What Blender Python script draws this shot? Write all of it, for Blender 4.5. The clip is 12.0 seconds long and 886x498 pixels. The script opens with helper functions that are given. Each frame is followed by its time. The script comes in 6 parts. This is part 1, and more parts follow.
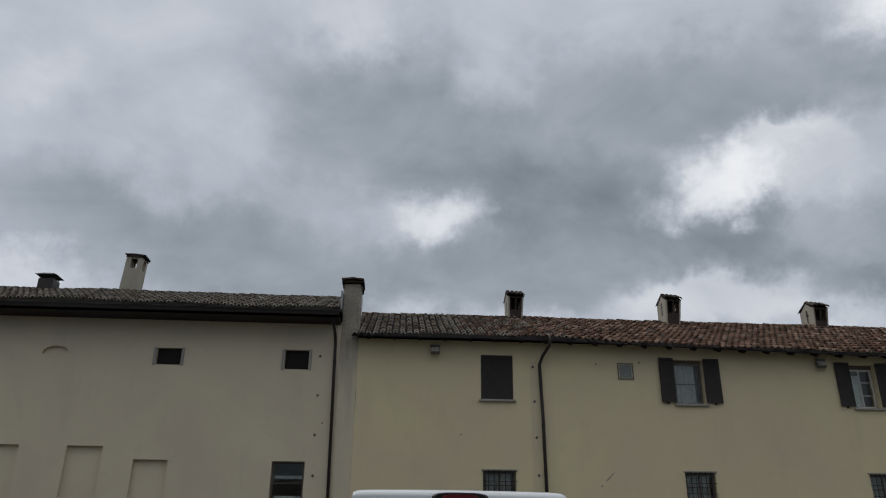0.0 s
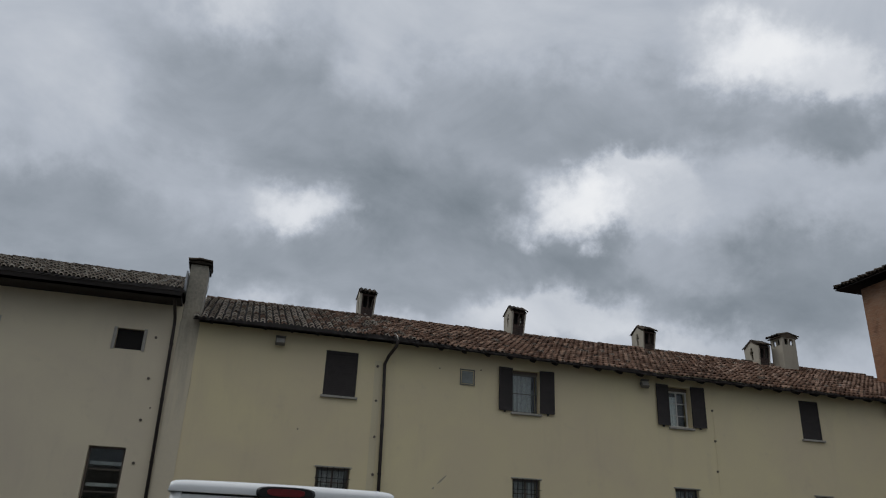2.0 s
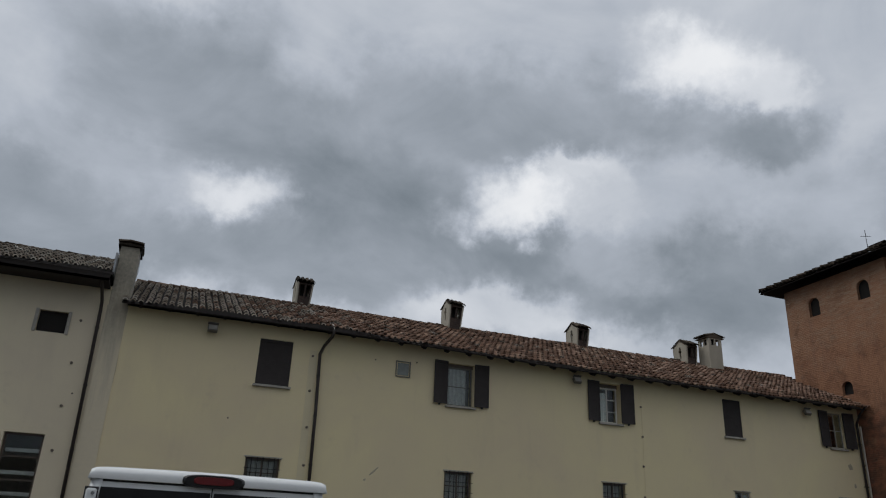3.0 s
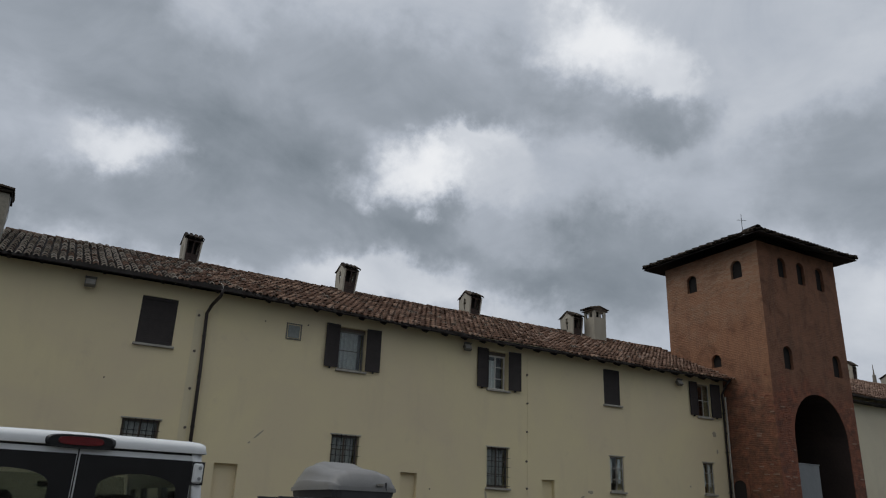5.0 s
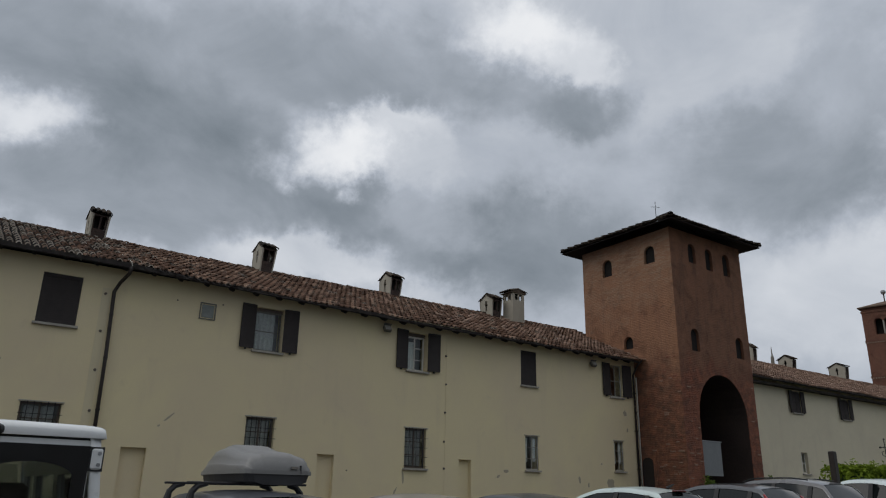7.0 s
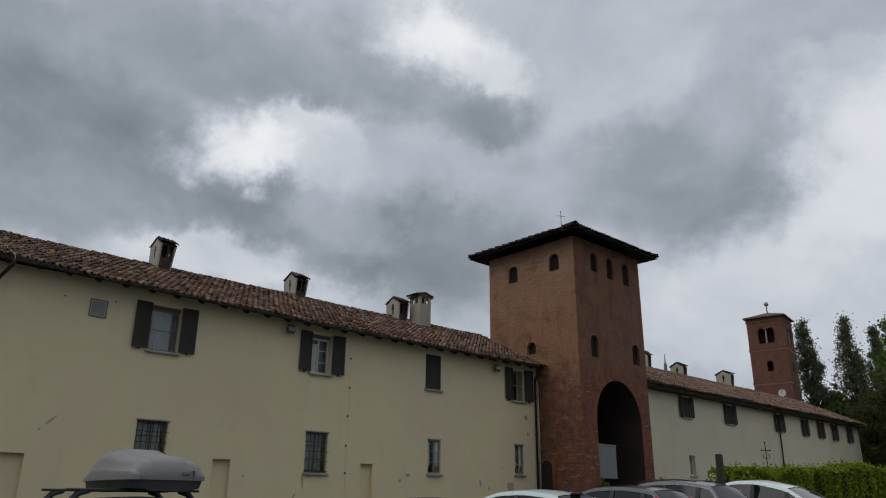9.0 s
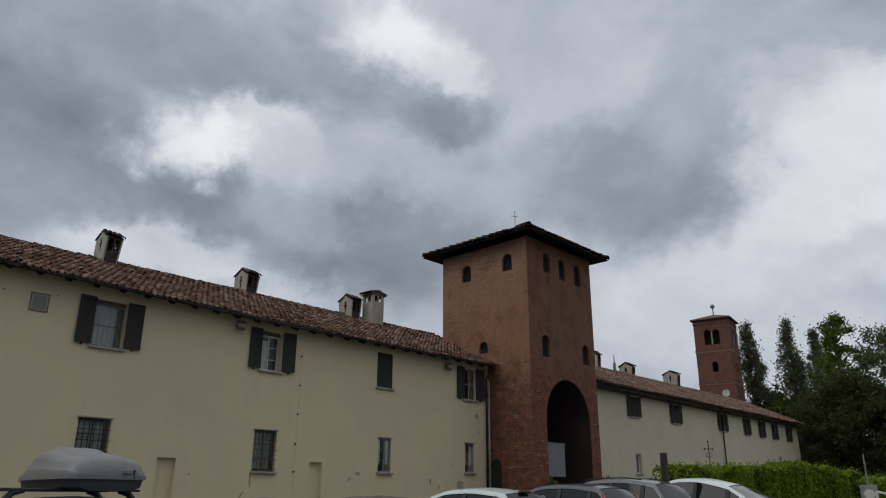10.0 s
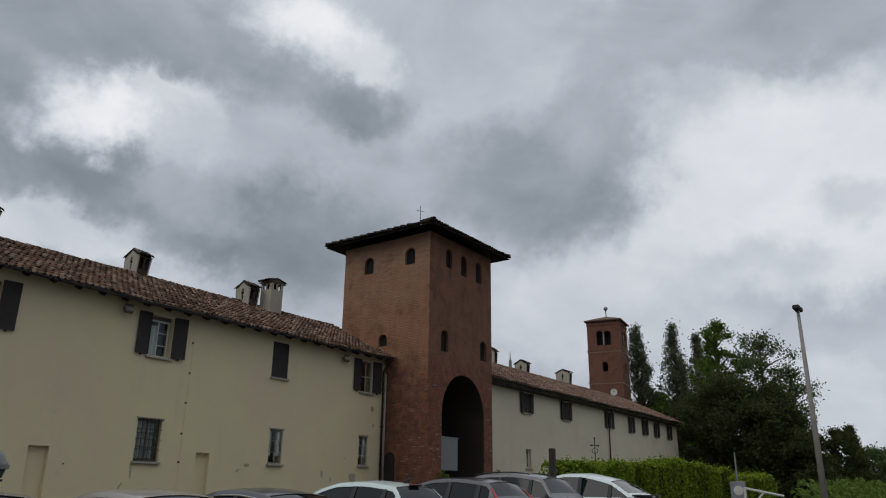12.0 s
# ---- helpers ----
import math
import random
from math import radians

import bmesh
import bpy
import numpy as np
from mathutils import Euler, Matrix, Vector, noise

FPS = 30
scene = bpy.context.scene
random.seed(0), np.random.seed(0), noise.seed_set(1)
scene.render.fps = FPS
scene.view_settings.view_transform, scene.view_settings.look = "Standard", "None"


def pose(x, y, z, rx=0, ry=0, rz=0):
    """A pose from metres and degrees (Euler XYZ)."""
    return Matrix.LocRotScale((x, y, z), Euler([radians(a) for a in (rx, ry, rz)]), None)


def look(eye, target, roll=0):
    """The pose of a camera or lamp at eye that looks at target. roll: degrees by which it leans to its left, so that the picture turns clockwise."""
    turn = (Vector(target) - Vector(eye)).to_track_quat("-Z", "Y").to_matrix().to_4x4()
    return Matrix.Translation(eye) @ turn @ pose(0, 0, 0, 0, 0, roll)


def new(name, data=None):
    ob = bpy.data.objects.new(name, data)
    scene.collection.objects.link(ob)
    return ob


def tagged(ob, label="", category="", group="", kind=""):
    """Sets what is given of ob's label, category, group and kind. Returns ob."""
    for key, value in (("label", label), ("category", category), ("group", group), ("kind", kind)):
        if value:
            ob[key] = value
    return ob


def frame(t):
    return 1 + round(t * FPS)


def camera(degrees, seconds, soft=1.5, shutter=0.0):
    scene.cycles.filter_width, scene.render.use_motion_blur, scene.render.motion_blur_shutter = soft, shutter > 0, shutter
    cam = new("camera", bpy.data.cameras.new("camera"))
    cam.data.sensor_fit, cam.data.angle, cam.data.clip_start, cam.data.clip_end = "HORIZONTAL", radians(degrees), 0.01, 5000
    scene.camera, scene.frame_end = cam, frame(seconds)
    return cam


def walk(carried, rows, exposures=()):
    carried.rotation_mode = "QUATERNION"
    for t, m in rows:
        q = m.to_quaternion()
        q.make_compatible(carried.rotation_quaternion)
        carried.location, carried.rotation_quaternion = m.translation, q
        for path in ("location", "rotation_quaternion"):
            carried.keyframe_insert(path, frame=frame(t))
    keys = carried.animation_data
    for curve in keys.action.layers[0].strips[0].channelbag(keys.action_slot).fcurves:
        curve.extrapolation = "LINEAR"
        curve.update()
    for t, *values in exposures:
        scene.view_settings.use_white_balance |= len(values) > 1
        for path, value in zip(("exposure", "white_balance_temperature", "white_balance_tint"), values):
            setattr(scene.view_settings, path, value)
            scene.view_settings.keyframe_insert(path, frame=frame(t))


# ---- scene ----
cam = camera(62.0, 12.0, soft=1.15)

walk(cam, [
    (0, pose(-0.099, -0.277, 1.374, 112.07, -0.67, -3.48)),
    (0.5, pose(-0.096, -0.271, 1.383, 112.09, -1.22, -5.79)),
    (1, pose(-0.065, -0.235, 1.387, 112.13, -2.19, -8.70)),
    (1.5, pose(-0.040, -0.198, 1.378, 112.26, -2.43, -12.94)),
    (2, pose(-0.048, -0.197, 1.373, 112.31, -2.29, -15.92)),
    (2.5, pose(-0.052, -0.155, 1.369, 112.26, -2.33, -18.61)),
    (4.5, pose(-0.000, -0.000, 1.350, 110.45, -2.38, -27.50)),
    (5, pose(0.016, 0.051, 1.358, 109.77, -2.13, -29.51)),
    (5.5, pose(0.032, 0.062, 1.359, 109.13, -1.98, -30.96)),
    (6, pose(0.045, 0.090, 1.363, 108.70, -1.65, -32.48)),
    (6.5, pose(0.067, 0.120, 1.366, 108.59, -1.35, -34.04)),
    (7, pose(0.097, 0.178, 1.374, 108.54, -1.07, -35.61)),
    (9, pose(0.173, 0.303, 1.375, 108.94, -0.45, -42.94)),
    (9.5, pose(0.185, 0.278, 1.377, 108.88, -0.31, -44.74)),
    (10, pose(0.202, 0.273, 1.379, 108.84, -0.25, -46.57)),
    (10.5, pose(0.232, 0.292, 1.380, 108.86, -0.37, -48.54)),
    (11, pose(0.254, 0.298, 1.380, 108.81, -0.67, -50.67)),
    (11.5, pose(0.259, 0.286, 1.382, 108.66, -0.82, -52.73)),
    (12, pose(0.291, 0.307, 1.382, 108.41, -0.65, -54.52)),
], [(0, 0.0), (12, 0.0)])

# ---------------------------------------------------------------- sky and sun
# the overcast sky, layer on layer: bearing, height, half width, half height, tilt, softness of the edge, tone
CLOUD_BANKS = [
    (1.8, 32.5, 11.5, 5.4, -12, 0.70, 0.32),
    (11.6, 25.0, 8.0, 5.1, -30, 0.60, 0.25),
    (-20.1, 22.3, 11.3, 3.1, 2, 0.70, 0.30),
    (25.2, 33.3, 12.3, 3.4, -5, 0.60, 0.34),
    (2.5, 29.4, 16.3, 3.8, -3, 0.60, 0.34),
    (13.4, 24.6, 7.9, 5.0, -18, 0.60, 0.26),
    (31.0, 30.2, 16.0, 2.6, -6, 0.50, 0.32),
    (31.6, 20.8, 14.7, 2.5, -5, 0.50, 0.29),
    (21.0, 24.0, 1.7, 2.2, 15, 0.60, 0.27),
]
PALE_HAZES = [
    (-18.5, 30.4, 5.2, 5.2, 11, 0.80, 0.50),
    (-30.0, 30.4, 2.7, 1.8, 18, 0.90, 0.55),
    (-23.7, 35.7, 6.1, 2.2, 15, 0.80, 0.53),
    (-4.9, 40.0, 3.7, 2.3, 4, 0.90, 0.58),
    (8.6, 38.3, 2.5, 4.3, -4, 0.80, 0.50),
    (35.0, 24.9, 3.6, 4.2, -15, 0.60, 0.50),
    (28.1, 16.3, 10.9, 1.4, -11, 0.80, 0.62),
    (-28.1, 17.6, 3.1, 1.5, 11, 0.80, 0.60),
    (-3.1, 22.4, 6.6, 2.0, 17, 0.80, 0.46),
]
LOW_HAZES = [
    (39.3, 25.8, 7.2, 3.1, 6, 0.70, 0.48),
    (56.9, 28.9, 6.0, 3.4, -2, 0.70, 0.49),
    (23.8, 16.9, 4.2, 1.3, -2, 0.80, 0.58),
    (37.9, 17.6, 6.3, 1.9, -0, 0.80, 0.29),
    (52.1, 23.2, 4.8, 2.6, 1, 0.70, 0.40),
    (66.6, 12.6, 8.8, 3.4, -3, 0.70, 0.58),
    (78.7, 6.4, 13.2, 4.3, -3, 0.60, 0.58),
]
OPENINGS = [
    (82.9, 21.0, 10.3, 7.6, -6, 0.28, 0.70),
    (72.0, 17.0, 7.7, 2.5, 5, 0.70, 0.66),
    (62.3, 16.2, 3.8, 2.6, -2, 0.80, 0.60),
    (2.3, 24.1, 2.9, 1.8, 10, 0.90, 0.70),
    (27.1, 25.3, 4.2, 1.9, 2, 0.80, 0.84),
    (32.0, 27.5, 2.6, 1.6, 8, 0.80, 0.70),
    (42.6, 34.9, 3.8, 2.0, -11, 0.80, 0.80),
    (46.9, 32.7, 2.4, 1.6, -8, 0.60, 0.66),
    (33.2, 25.4, 3.0, 2.6, 0, 0.70, 0.56),
]
DARK_TUFTS = [
    (-13.0, 20.9, 8.3, 2.6, 3, 0.80, 0.31),
    (10.5, 20.3, 7.4, 2.6, 0, 0.70, 0.28),
    (42.6, 18.2, 8.3, 4.2, -8, 0.70, 0.26),
    (60.3, 23.0, 5.2, 3.8, -7, 0.60, 0.30),
    (-4.3, 19.2, 14.4, 2.0, 1, 0.70, 0.32),
    (4.4, 19.9, 8.9, 2.2, -1, 0.70, 0.30),
    (63.8, 23.5, 6.7, 5.6, 11, 0.45, 0.29),
]
FRONT_CLOUDS = [
    (67.6, 28.8, 3.3, 3.7, -7, 0.50, 0.37),
    (78.6, 32.9, 12.3, 2.9, -8, 0.30, 0.40),
    (47.1, 28.4, 3.2, 1.9, -17, 0.60, 0.31),
    (73.9, 28.1, 1.3, 0.6, 12, 0.90, 0.52),
    (86.1, 20.0, 2.6, 1.5, -12, 0.70, 0.57),
    (78.4, 16.0, 5.3, 1.5, -2, 0.70, 0.55),
    (83.5, 10.7, 4.8, 1.4, -0, 0.70, 0.48),
    (34.2, 21.1, 3.9, 2.3, -12, 0.70, 0.40),
    (30.7, 27.5, 0.7, 1.5, 31, 0.50, 0.62),
]
SUN_HEIGHT, SUN_BEARING = 48.0, -75.0


class Graph:
    """Short names for making shader nodes."""

    def __init__(self, tree):
        self.tree = tree
        self.tree.nodes.clear()

    def node(self, kind, *links):
        n = self.tree.nodes.new(kind)
        for i, source in enumerate(links):
            self.plug(n.inputs[i], source)
        return n

    def plug(self, socket, source):
        if source is None:
            return
        if isinstance(source, bpy.types.NodeSocket):
            self.tree.links.new(source, socket)
        elif isinstance(source, bpy.types.Node):
            self.tree.links.new(source.outputs[0], socket)
        else:
            socket.default_value = source

    def math(self, op, a, b=None, c=None, clamp=False):
        n = self.node("ShaderNodeMath", a, b, c)
        n.operation, n.use_clamp = op, clamp
        return n.outputs[0]

    def vec(self, op, a, b=None):
        n = self.node("ShaderNodeVectorMath", a, b)
        n.operation = op
        return n.outputs["Value"] if op in ("DOT_PRODUCT", "LENGTH") else n.outputs[0]

    def noise(self, where, scale, detail=4.0, rough=0.55, warp=0.0):
        n = self.node("ShaderNodeTexNoise", where)
        n.inputs["Scale"].default_value, n.inputs["Detail"].default_value = scale, detail
        n.inputs["Roughness"].default_value, n.inputs["Distortion"].default_value = rough, warp
        return n

    def ramp(self, value, *stops):
        n = self.node("ShaderNodeValToRGB", value)
        marks = n.color_ramp.elements
        while len(marks) < len(stops):
            marks.new(0.5)
        for mark, (at, colour) in zip(marks, stops):
            mark.position, mark.color = at, (*colour, 1) if len(colour) == 3 else colour
        return n.outputs[0]

    def mix(self, amount, a, b, kind="MIX"):
        n = self.node("ShaderNodeMix")
        n.data_type, n.blend_type = "RGBA", kind
        for i, source in ((0, amount), (6, a), (7, b)):
            if isinstance(source, tuple) and len(source) == 3:
                source = (*source, 1)
            self.plug(n.inputs[i], source)
        return n.outputs[2]


def make_sky():
    world = bpy.data.worlds.new("overcast_sky")
    scene.world = world
    world.use_nodes = True
    g = Graph(world.node_tree)
    way = g.node("ShaderNodeTexCoord").outputs["Generated"]
    slow = g.vec("MULTIPLY", g.vec("SUBTRACT", g.noise(way, 6.0, 6.0, 0.6).outputs["Color"], (0.5, 0.5, 0.5)), (0.17, 0.17, 0.14))
    fine = g.vec("MULTIPLY", g.vec("SUBTRACT", g.noise(way, 20.0, 6.0, 0.6).outputs["Color"], (0.5, 0.5, 0.5)), (0.075, 0.075, 0.065))
    bent = g.vec("NORMALIZE", g.vec("ADD", g.vec("ADD", way, slow), fine))
    part_xyz = g.node("ShaderNodeSeparateXYZ", bent)
    bearing = g.math("MULTIPLY", g.math("ARCTAN2", part_xyz.outputs[0], part_xyz.outputs[1]), 180 / math.pi)
    height = g.math("MULTIPLY", g.math("ARCSINE", part_xyz.outputs[2]), 180 / math.pi)
    place = g.node("ShaderNodeCombineXYZ", bearing, height, 0.0)
    level = g.math("MULTIPLY_ADD", part_xyz.outputs[2], 0.7, 0.13)      # an overcast sky is brightest overhead
    for az, el, wide, tall, tilt, soft, tone in [(30.0, 28.0, 75.0, 24.0, 0.0, 0.4, 0.48)] + CLOUD_BANKS + PALE_HAZES + LOW_HAZES + OPENINGS + DARK_TUFTS + FRONT_CLOUDS:
        off = g.vec("SUBTRACT", place, (az, el, 0))
        c, s, k = math.cos(radians(tilt)), math.sin(radians(tilt)), math.cos(radians(el))
        along = g.vec("DOT_PRODUCT", off, (c * k / wide, s / wide, 0))
        across = g.vec("DOT_PRODUCT", off, (-s * k / tall, c / tall, 0))
        far = g.vec("LENGTH", g.node("ShaderNodeCombineXYZ", along, across, 0.0).outputs[0])
        cover = g.node("ShaderNodeMapRange", far, 1 + soft, 1 - soft, 0.0, 1.0)
        cover.interpolation_type = "SMOOTHSTEP"
        level = g.math("MULTIPLY_ADD", cover.outputs[0], g.math("SUBTRACT", tone, level), level)
    flat = g.vec("MULTIPLY", way, (1.0, 1.0, 1.7))
    broad = g.math("SUBTRACT", g.noise(flat, 4.5, 7.0, 0.6, 0.5).outputs["Fac"], 0.5)
    wisps = g.math("SUBTRACT", g.noise(flat, 12.0, 3.0, 0.45, 0.4).outputs["Fac"], 0.5)
    level = g.math("MULTIPLY_ADD", broad, 0.26, level)
    level = g.math("MULTIPLY_ADD", wisps, 0.1, level)
    level = g.math("MINIMUM", g.math("MAXIMUM", level, 0.1), 1.0)
    tone = g.ramp(level, (0.1, (0.085, 0.098, 0.115)), (0.22, (0.188, 0.218, 0.25)), (0.45, (0.412, 0.449, 0.508)), (0.7, (0.69, 0.715, 0.755)), (1.0, (0.96, 0.96, 0.96)))
    clear = g.node("ShaderNodeTexSky")
    clear.sky_type = "NISHITA"
    clear.sun_disc = False
    clear.sun_elevation, clear.sun_rotation = radians(SUN_HEIGHT), radians(SUN_BEARING)
    thin = g.node("ShaderNodeBackground", clear.outputs[0], 0.05)
    thick = g.node("ShaderNodeBackground", tone, 1.07)
    both = g.node("ShaderNodeMixShader", 0.95, thin, thick)
    g.node("ShaderNodeOutputWorld", both)


make_sky()
sun = new("sun", bpy.data.lights.new("sun", "SUN"))
sun.data.energy, sun.data.angle, sun.data.color = 0.5, radians(40), (1.0, 0.96, 0.9)
_az, _el = radians(SUN_BEARING), radians(SUN_HEIGHT)
sun.matrix_world = look((60 * math.sin(_az) * math.cos(_el), 60 * math.cos(_az) * math.cos(_el), 60 * math.sin(_el)), (0, 0, 0))


# ---------------------------------------------------------------- materials
def material(name, build, metal=0.0, rough=0.8):
    m = bpy.data.materials.new(name)
    m.use_nodes = True
    g = Graph(m.node_tree)
    surface = g.node("ShaderNodeBsdfPrincipled")
    surface.inputs["Metallic"].default_value, surface.inputs["Roughness"].default_value = metal, rough
    g.where = g.node("ShaderNodeTexCoord").outputs["Object"]
    g.leaf_tint = None
    build(g, surface)
    if g.leaf_tint:      # thin leaves let part of the light through
        surface = g.node("ShaderNodeMixShader", 0.4, surface, g.node("ShaderNodeBsdfTranslucent", g.leaf_tint))
    g.node("ShaderNodeOutputMaterial", surface)
    return m


def relief(g, surface, value, depth, strength=0.6):
    b = g.node("ShaderNodeBump")
    b.inputs["Strength"].default_value, b.inputs["Distance"].default_value = strength, depth
    g.plug(b.inputs["Height"], value)
    g.plug(surface.inputs["Normal"], b.outputs[0])


def plain(name, colour, rough=0.6, metal=0.0, vary=0.25, scale=6.0, bump=0.002, coat=0.0):
    """A paint, metal or cloth with fine grain and larger soiling."""
    def build(g, s):
        big, small = g.noise(g.where, scale, 5).outputs["Fac"], g.noise(g.where, scale * 14, 3).outputs["Fac"]
        amount = g.math("MULTIPLY_ADD", small, 0.35, g.math("MULTIPLY", big, 0.65))
        low, high = tuple(c * (1 - vary) for c in colour), tuple(min(1, c * (1 + vary)) for c in colour)
        g.plug(s.inputs["Base Color"], g.ramp(amount, (0.3, low), (0.7, high)))
        g.plug(s.inputs["Roughness"], g.math("MULTIPLY_ADD", big, 0.2, rough - 0.1, clamp=True))
        s.inputs["Coat Weight"].default_value = coat
        if bump:
            relief(g, s, small, bump)
    return material(name, build, metal, rough)


def make_plaster(name, light, dark, stain):
    def build(g, s):
        broad = g.noise(g.where, 0.35, 6, 0.6, 0.5).outputs["Fac"]
        mid = g.noise(g.where, 2.2, 6, 0.65).outputs["Fac"]
        grain = g.noise(g.where, 60, 3, 0.7).outputs["Fac"]
        streak = g.noise(g.vec("MULTIPLY", g.where, (0.8, 0.8, 0.16)), 1.6, 5, 0.6).outputs["Fac"]
        base = g.mix(g.ramp(broad, (0.32, (0, 0, 0)), (0.68, (1, 1, 1))), dark, light)
        base = g.mix(g.math("MULTIPLY", g.ramp(streak, (0.55, (0, 0, 0)), (0.78, (1, 1, 1))), 0.3), base, stain)
        base = g.mix(g.math("MULTIPLY", g.ramp(mid, (0.6, (0, 0, 0)), (0.8, (1, 1, 1))), 0.35), base, stain)
        base = g.mix(0.12, base, g.ramp(grain, (0.3, (0.2, 0.2, 0.2)), (0.7, (1, 1, 1))), "MULTIPLY")
        g.plug(s.inputs["Base Color"], base)
        relief(g, s, g.math("MULTIPLY_ADD", mid, 2.0, grain), 0.006, 0.5)
    return material(name, build, 0, 0.92)


def make_tile(name, tones, moss, much):
    """Old clay tiles: each its own tone, lichen and soot over them."""
    def build(g, s):
        own = g.node("ShaderNodeObjectInfo").outputs["Random"]
        each = g.node("ShaderNodeNewGeometry").outputs["Random Per Island"]
        pick = g.math("FRACT", g.math("ADD", own, g.math("MULTIPLY", each, 7.3)))
        base = g.ramp(pick, (0.0, tones[0]), (0.35, tones[1]), (0.7, tones[2]), (1.0, tones[3]))
        spot = g.noise(g.where, 7, 6, 0.7).outputs["Fac"]
        cloud = g.noise(g.where, 0.5, 4, 0.6).outputs["Fac"]
        edge = g.math("ADD", spot, g.math("MULTIPLY", g.math("SUBTRACT", cloud, 0.5), 0.9))
        base = g.mix(g.math("MULTIPLY", g.ramp(edge, (0.62 - much, (0, 0, 0)), (0.82 - much, (1, 1, 1))), 0.85), base, moss)
        base = g.mix(g.math("MULTIPLY", g.ramp(g.noise(g.where, 23, 4).outputs["Fac"], (0.6, (0, 0, 0)), (0.75, (1, 1, 1))), 0.14), base, (0.42, 0.36, 0.28))
        g.plug(s.inputs["Base Color"], base)
        s.inputs["Specular IOR Level"].default_value = 0.12
        relief(g, s, spot, 0.006, 0.6)
    return material(name, build, 0, 0.95)


def make_brickwork(name, axis_x, tones, mortar, plaster, patchy, bare=None, lime=None):
    """Worn brickwork with thin washed-off render on it; axis_x tells which world axis runs along the wall."""
    def build(g, s):
        xyz = g.node("ShaderNodeSeparateXYZ", g.where)
        wobble = g.math("MULTIPLY", g.math("SUBTRACT", g.noise(g.where, 1.1, 3).outputs["Fac"], 0.5), 0.05)
        flat = g.node("ShaderNodeCombineXYZ", xyz.outputs[0 if axis_x else 1], g.math("ADD", xyz.outputs[2], wobble), 0.0)
        b = g.node("ShaderNodeTexBrick", flat.outputs[0])
        b.inputs["Color1"].default_value, b.inputs["Color2"].default_value = (*tones[0], 1), (*tones[1], 1)
        b.inputs["Mortar"].default_value = (*mortar, 1)
        b.inputs["Scale"].default_value, b.inputs["Mortar Size"].default_value, b.inputs["Bias"].default_value = 1.0, 0.011, 0.1
        b.inputs["Mortar Smooth"].default_value = 0.4
        b.inputs["Brick Width"].default_value, b.inputs["Row Height"].default_value = 0.27, 0.075
        broad = g.noise(g.where, 0.55, 6, 0.62, 0.6).outputs["Fac"]
        mid = g.noise(g.where, 2.6, 6, 0.68).outputs["Fac"]
        fine = g.noise(g.where, 16, 4, 0.7).outputs["Fac"]
        lay = g.noise(g.vec("MULTIPLY", g.where, (1.6, 1.6, 7.0)), 1.4, 5, 0.7).outputs["Fac"]
        base = g.mix(g.math("MULTIPLY", g.ramp(mid, (0.42, (0, 0, 0)), (0.68, (1, 1, 1))), 0.6), b.outputs["Color"], tones[2])
        base = g.mix(g.math("MULTIPLY", g.ramp(broad, (0.45 - patchy, (0, 0, 0)), (0.62 - patchy, (1, 1, 1))), 0.8), base, plaster)
        base = g.mix(g.math("MULTIPLY", g.ramp(lay, (0.56, (0, 0, 0)), (0.72, (1, 1, 1))), 0.5), base, tones[3])
        blotch = g.noise(g.where, 1.3, 8, 0.72, 0.8).outputs["Fac"]
        base = g.mix(0.85, base, g.ramp(blotch, (0.3, (0.42, 0.4, 0.4)), (0.5, (0.9, 0.9, 0.9)), (0.66, (1.0, 1.0, 1.0)), (0.75, (1.0, 0.98, 0.92))), "MULTIPLY")
        base = g.mix(g.math("MULTIPLY", g.ramp(g.noise(g.where, 5.5, 6, 0.7).outputs["Fac"], (0.6, (0, 0, 0)), (0.72, (1, 1, 1))), 0.4), base, tones[4])
        base = g.mix(g.math("MULTIPLY", g.ramp(fine, (0.58, (0, 0, 0)), (0.75, (1, 1, 1))), 0.35), base, (0.055, 0.035, 0.028))
        streak = g.noise(g.vec("MULTIPLY", g.where, (1.5, 1.5, 0.25)), 1.7, 6, 0.65).outputs["Fac"]
        base = g.mix(g.math("MULTIPLY", g.ramp(streak, (0.5, (0, 0, 0)), (0.72, (1, 1, 1))), 0.6), base, tones[3])
        ragged = g.math("MULTIPLY_ADD", g.math("SUBTRACT", g.noise(g.where, 0.7, 7, 0.7).outputs["Fac"], 0.5), 9.0, xyz.outputs[2])
        if bare:      # the render has gone from the foot of the wall, and the red brick shows
            amount = g.node("ShaderNodeMapRange", ragged, 7.6, 6.0, 0.0, 0.9)
            red = g.mix(g.ramp(mid, (0.4, (0, 0, 0)), (0.65, (1, 1, 1))), bare[0], bare[1])
            red = g.mix(0.13, red, b.outputs["Color"])
            soot = g.noise(g.where, 6.0, 7, 0.75, 0.4).outputs["Fac"]
            red = g.mix(g.math("MULTIPLY", g.ramp(soot, (0.46, (0, 0, 0)), (0.66, (1, 1, 1))), 0.5), red, (0.036, 0.022, 0.018))
            base = g.mix(amount.outputs[0], base, red)
            base = g.mix(g.math("MULTIPLY", amount.outputs[0], g.math("MULTIPLY", g.ramp(lay, (0.6, (0, 0, 0)), (0.68, (1, 1, 1))), 0.4)), base, (0.34, 0.19, 0.12))
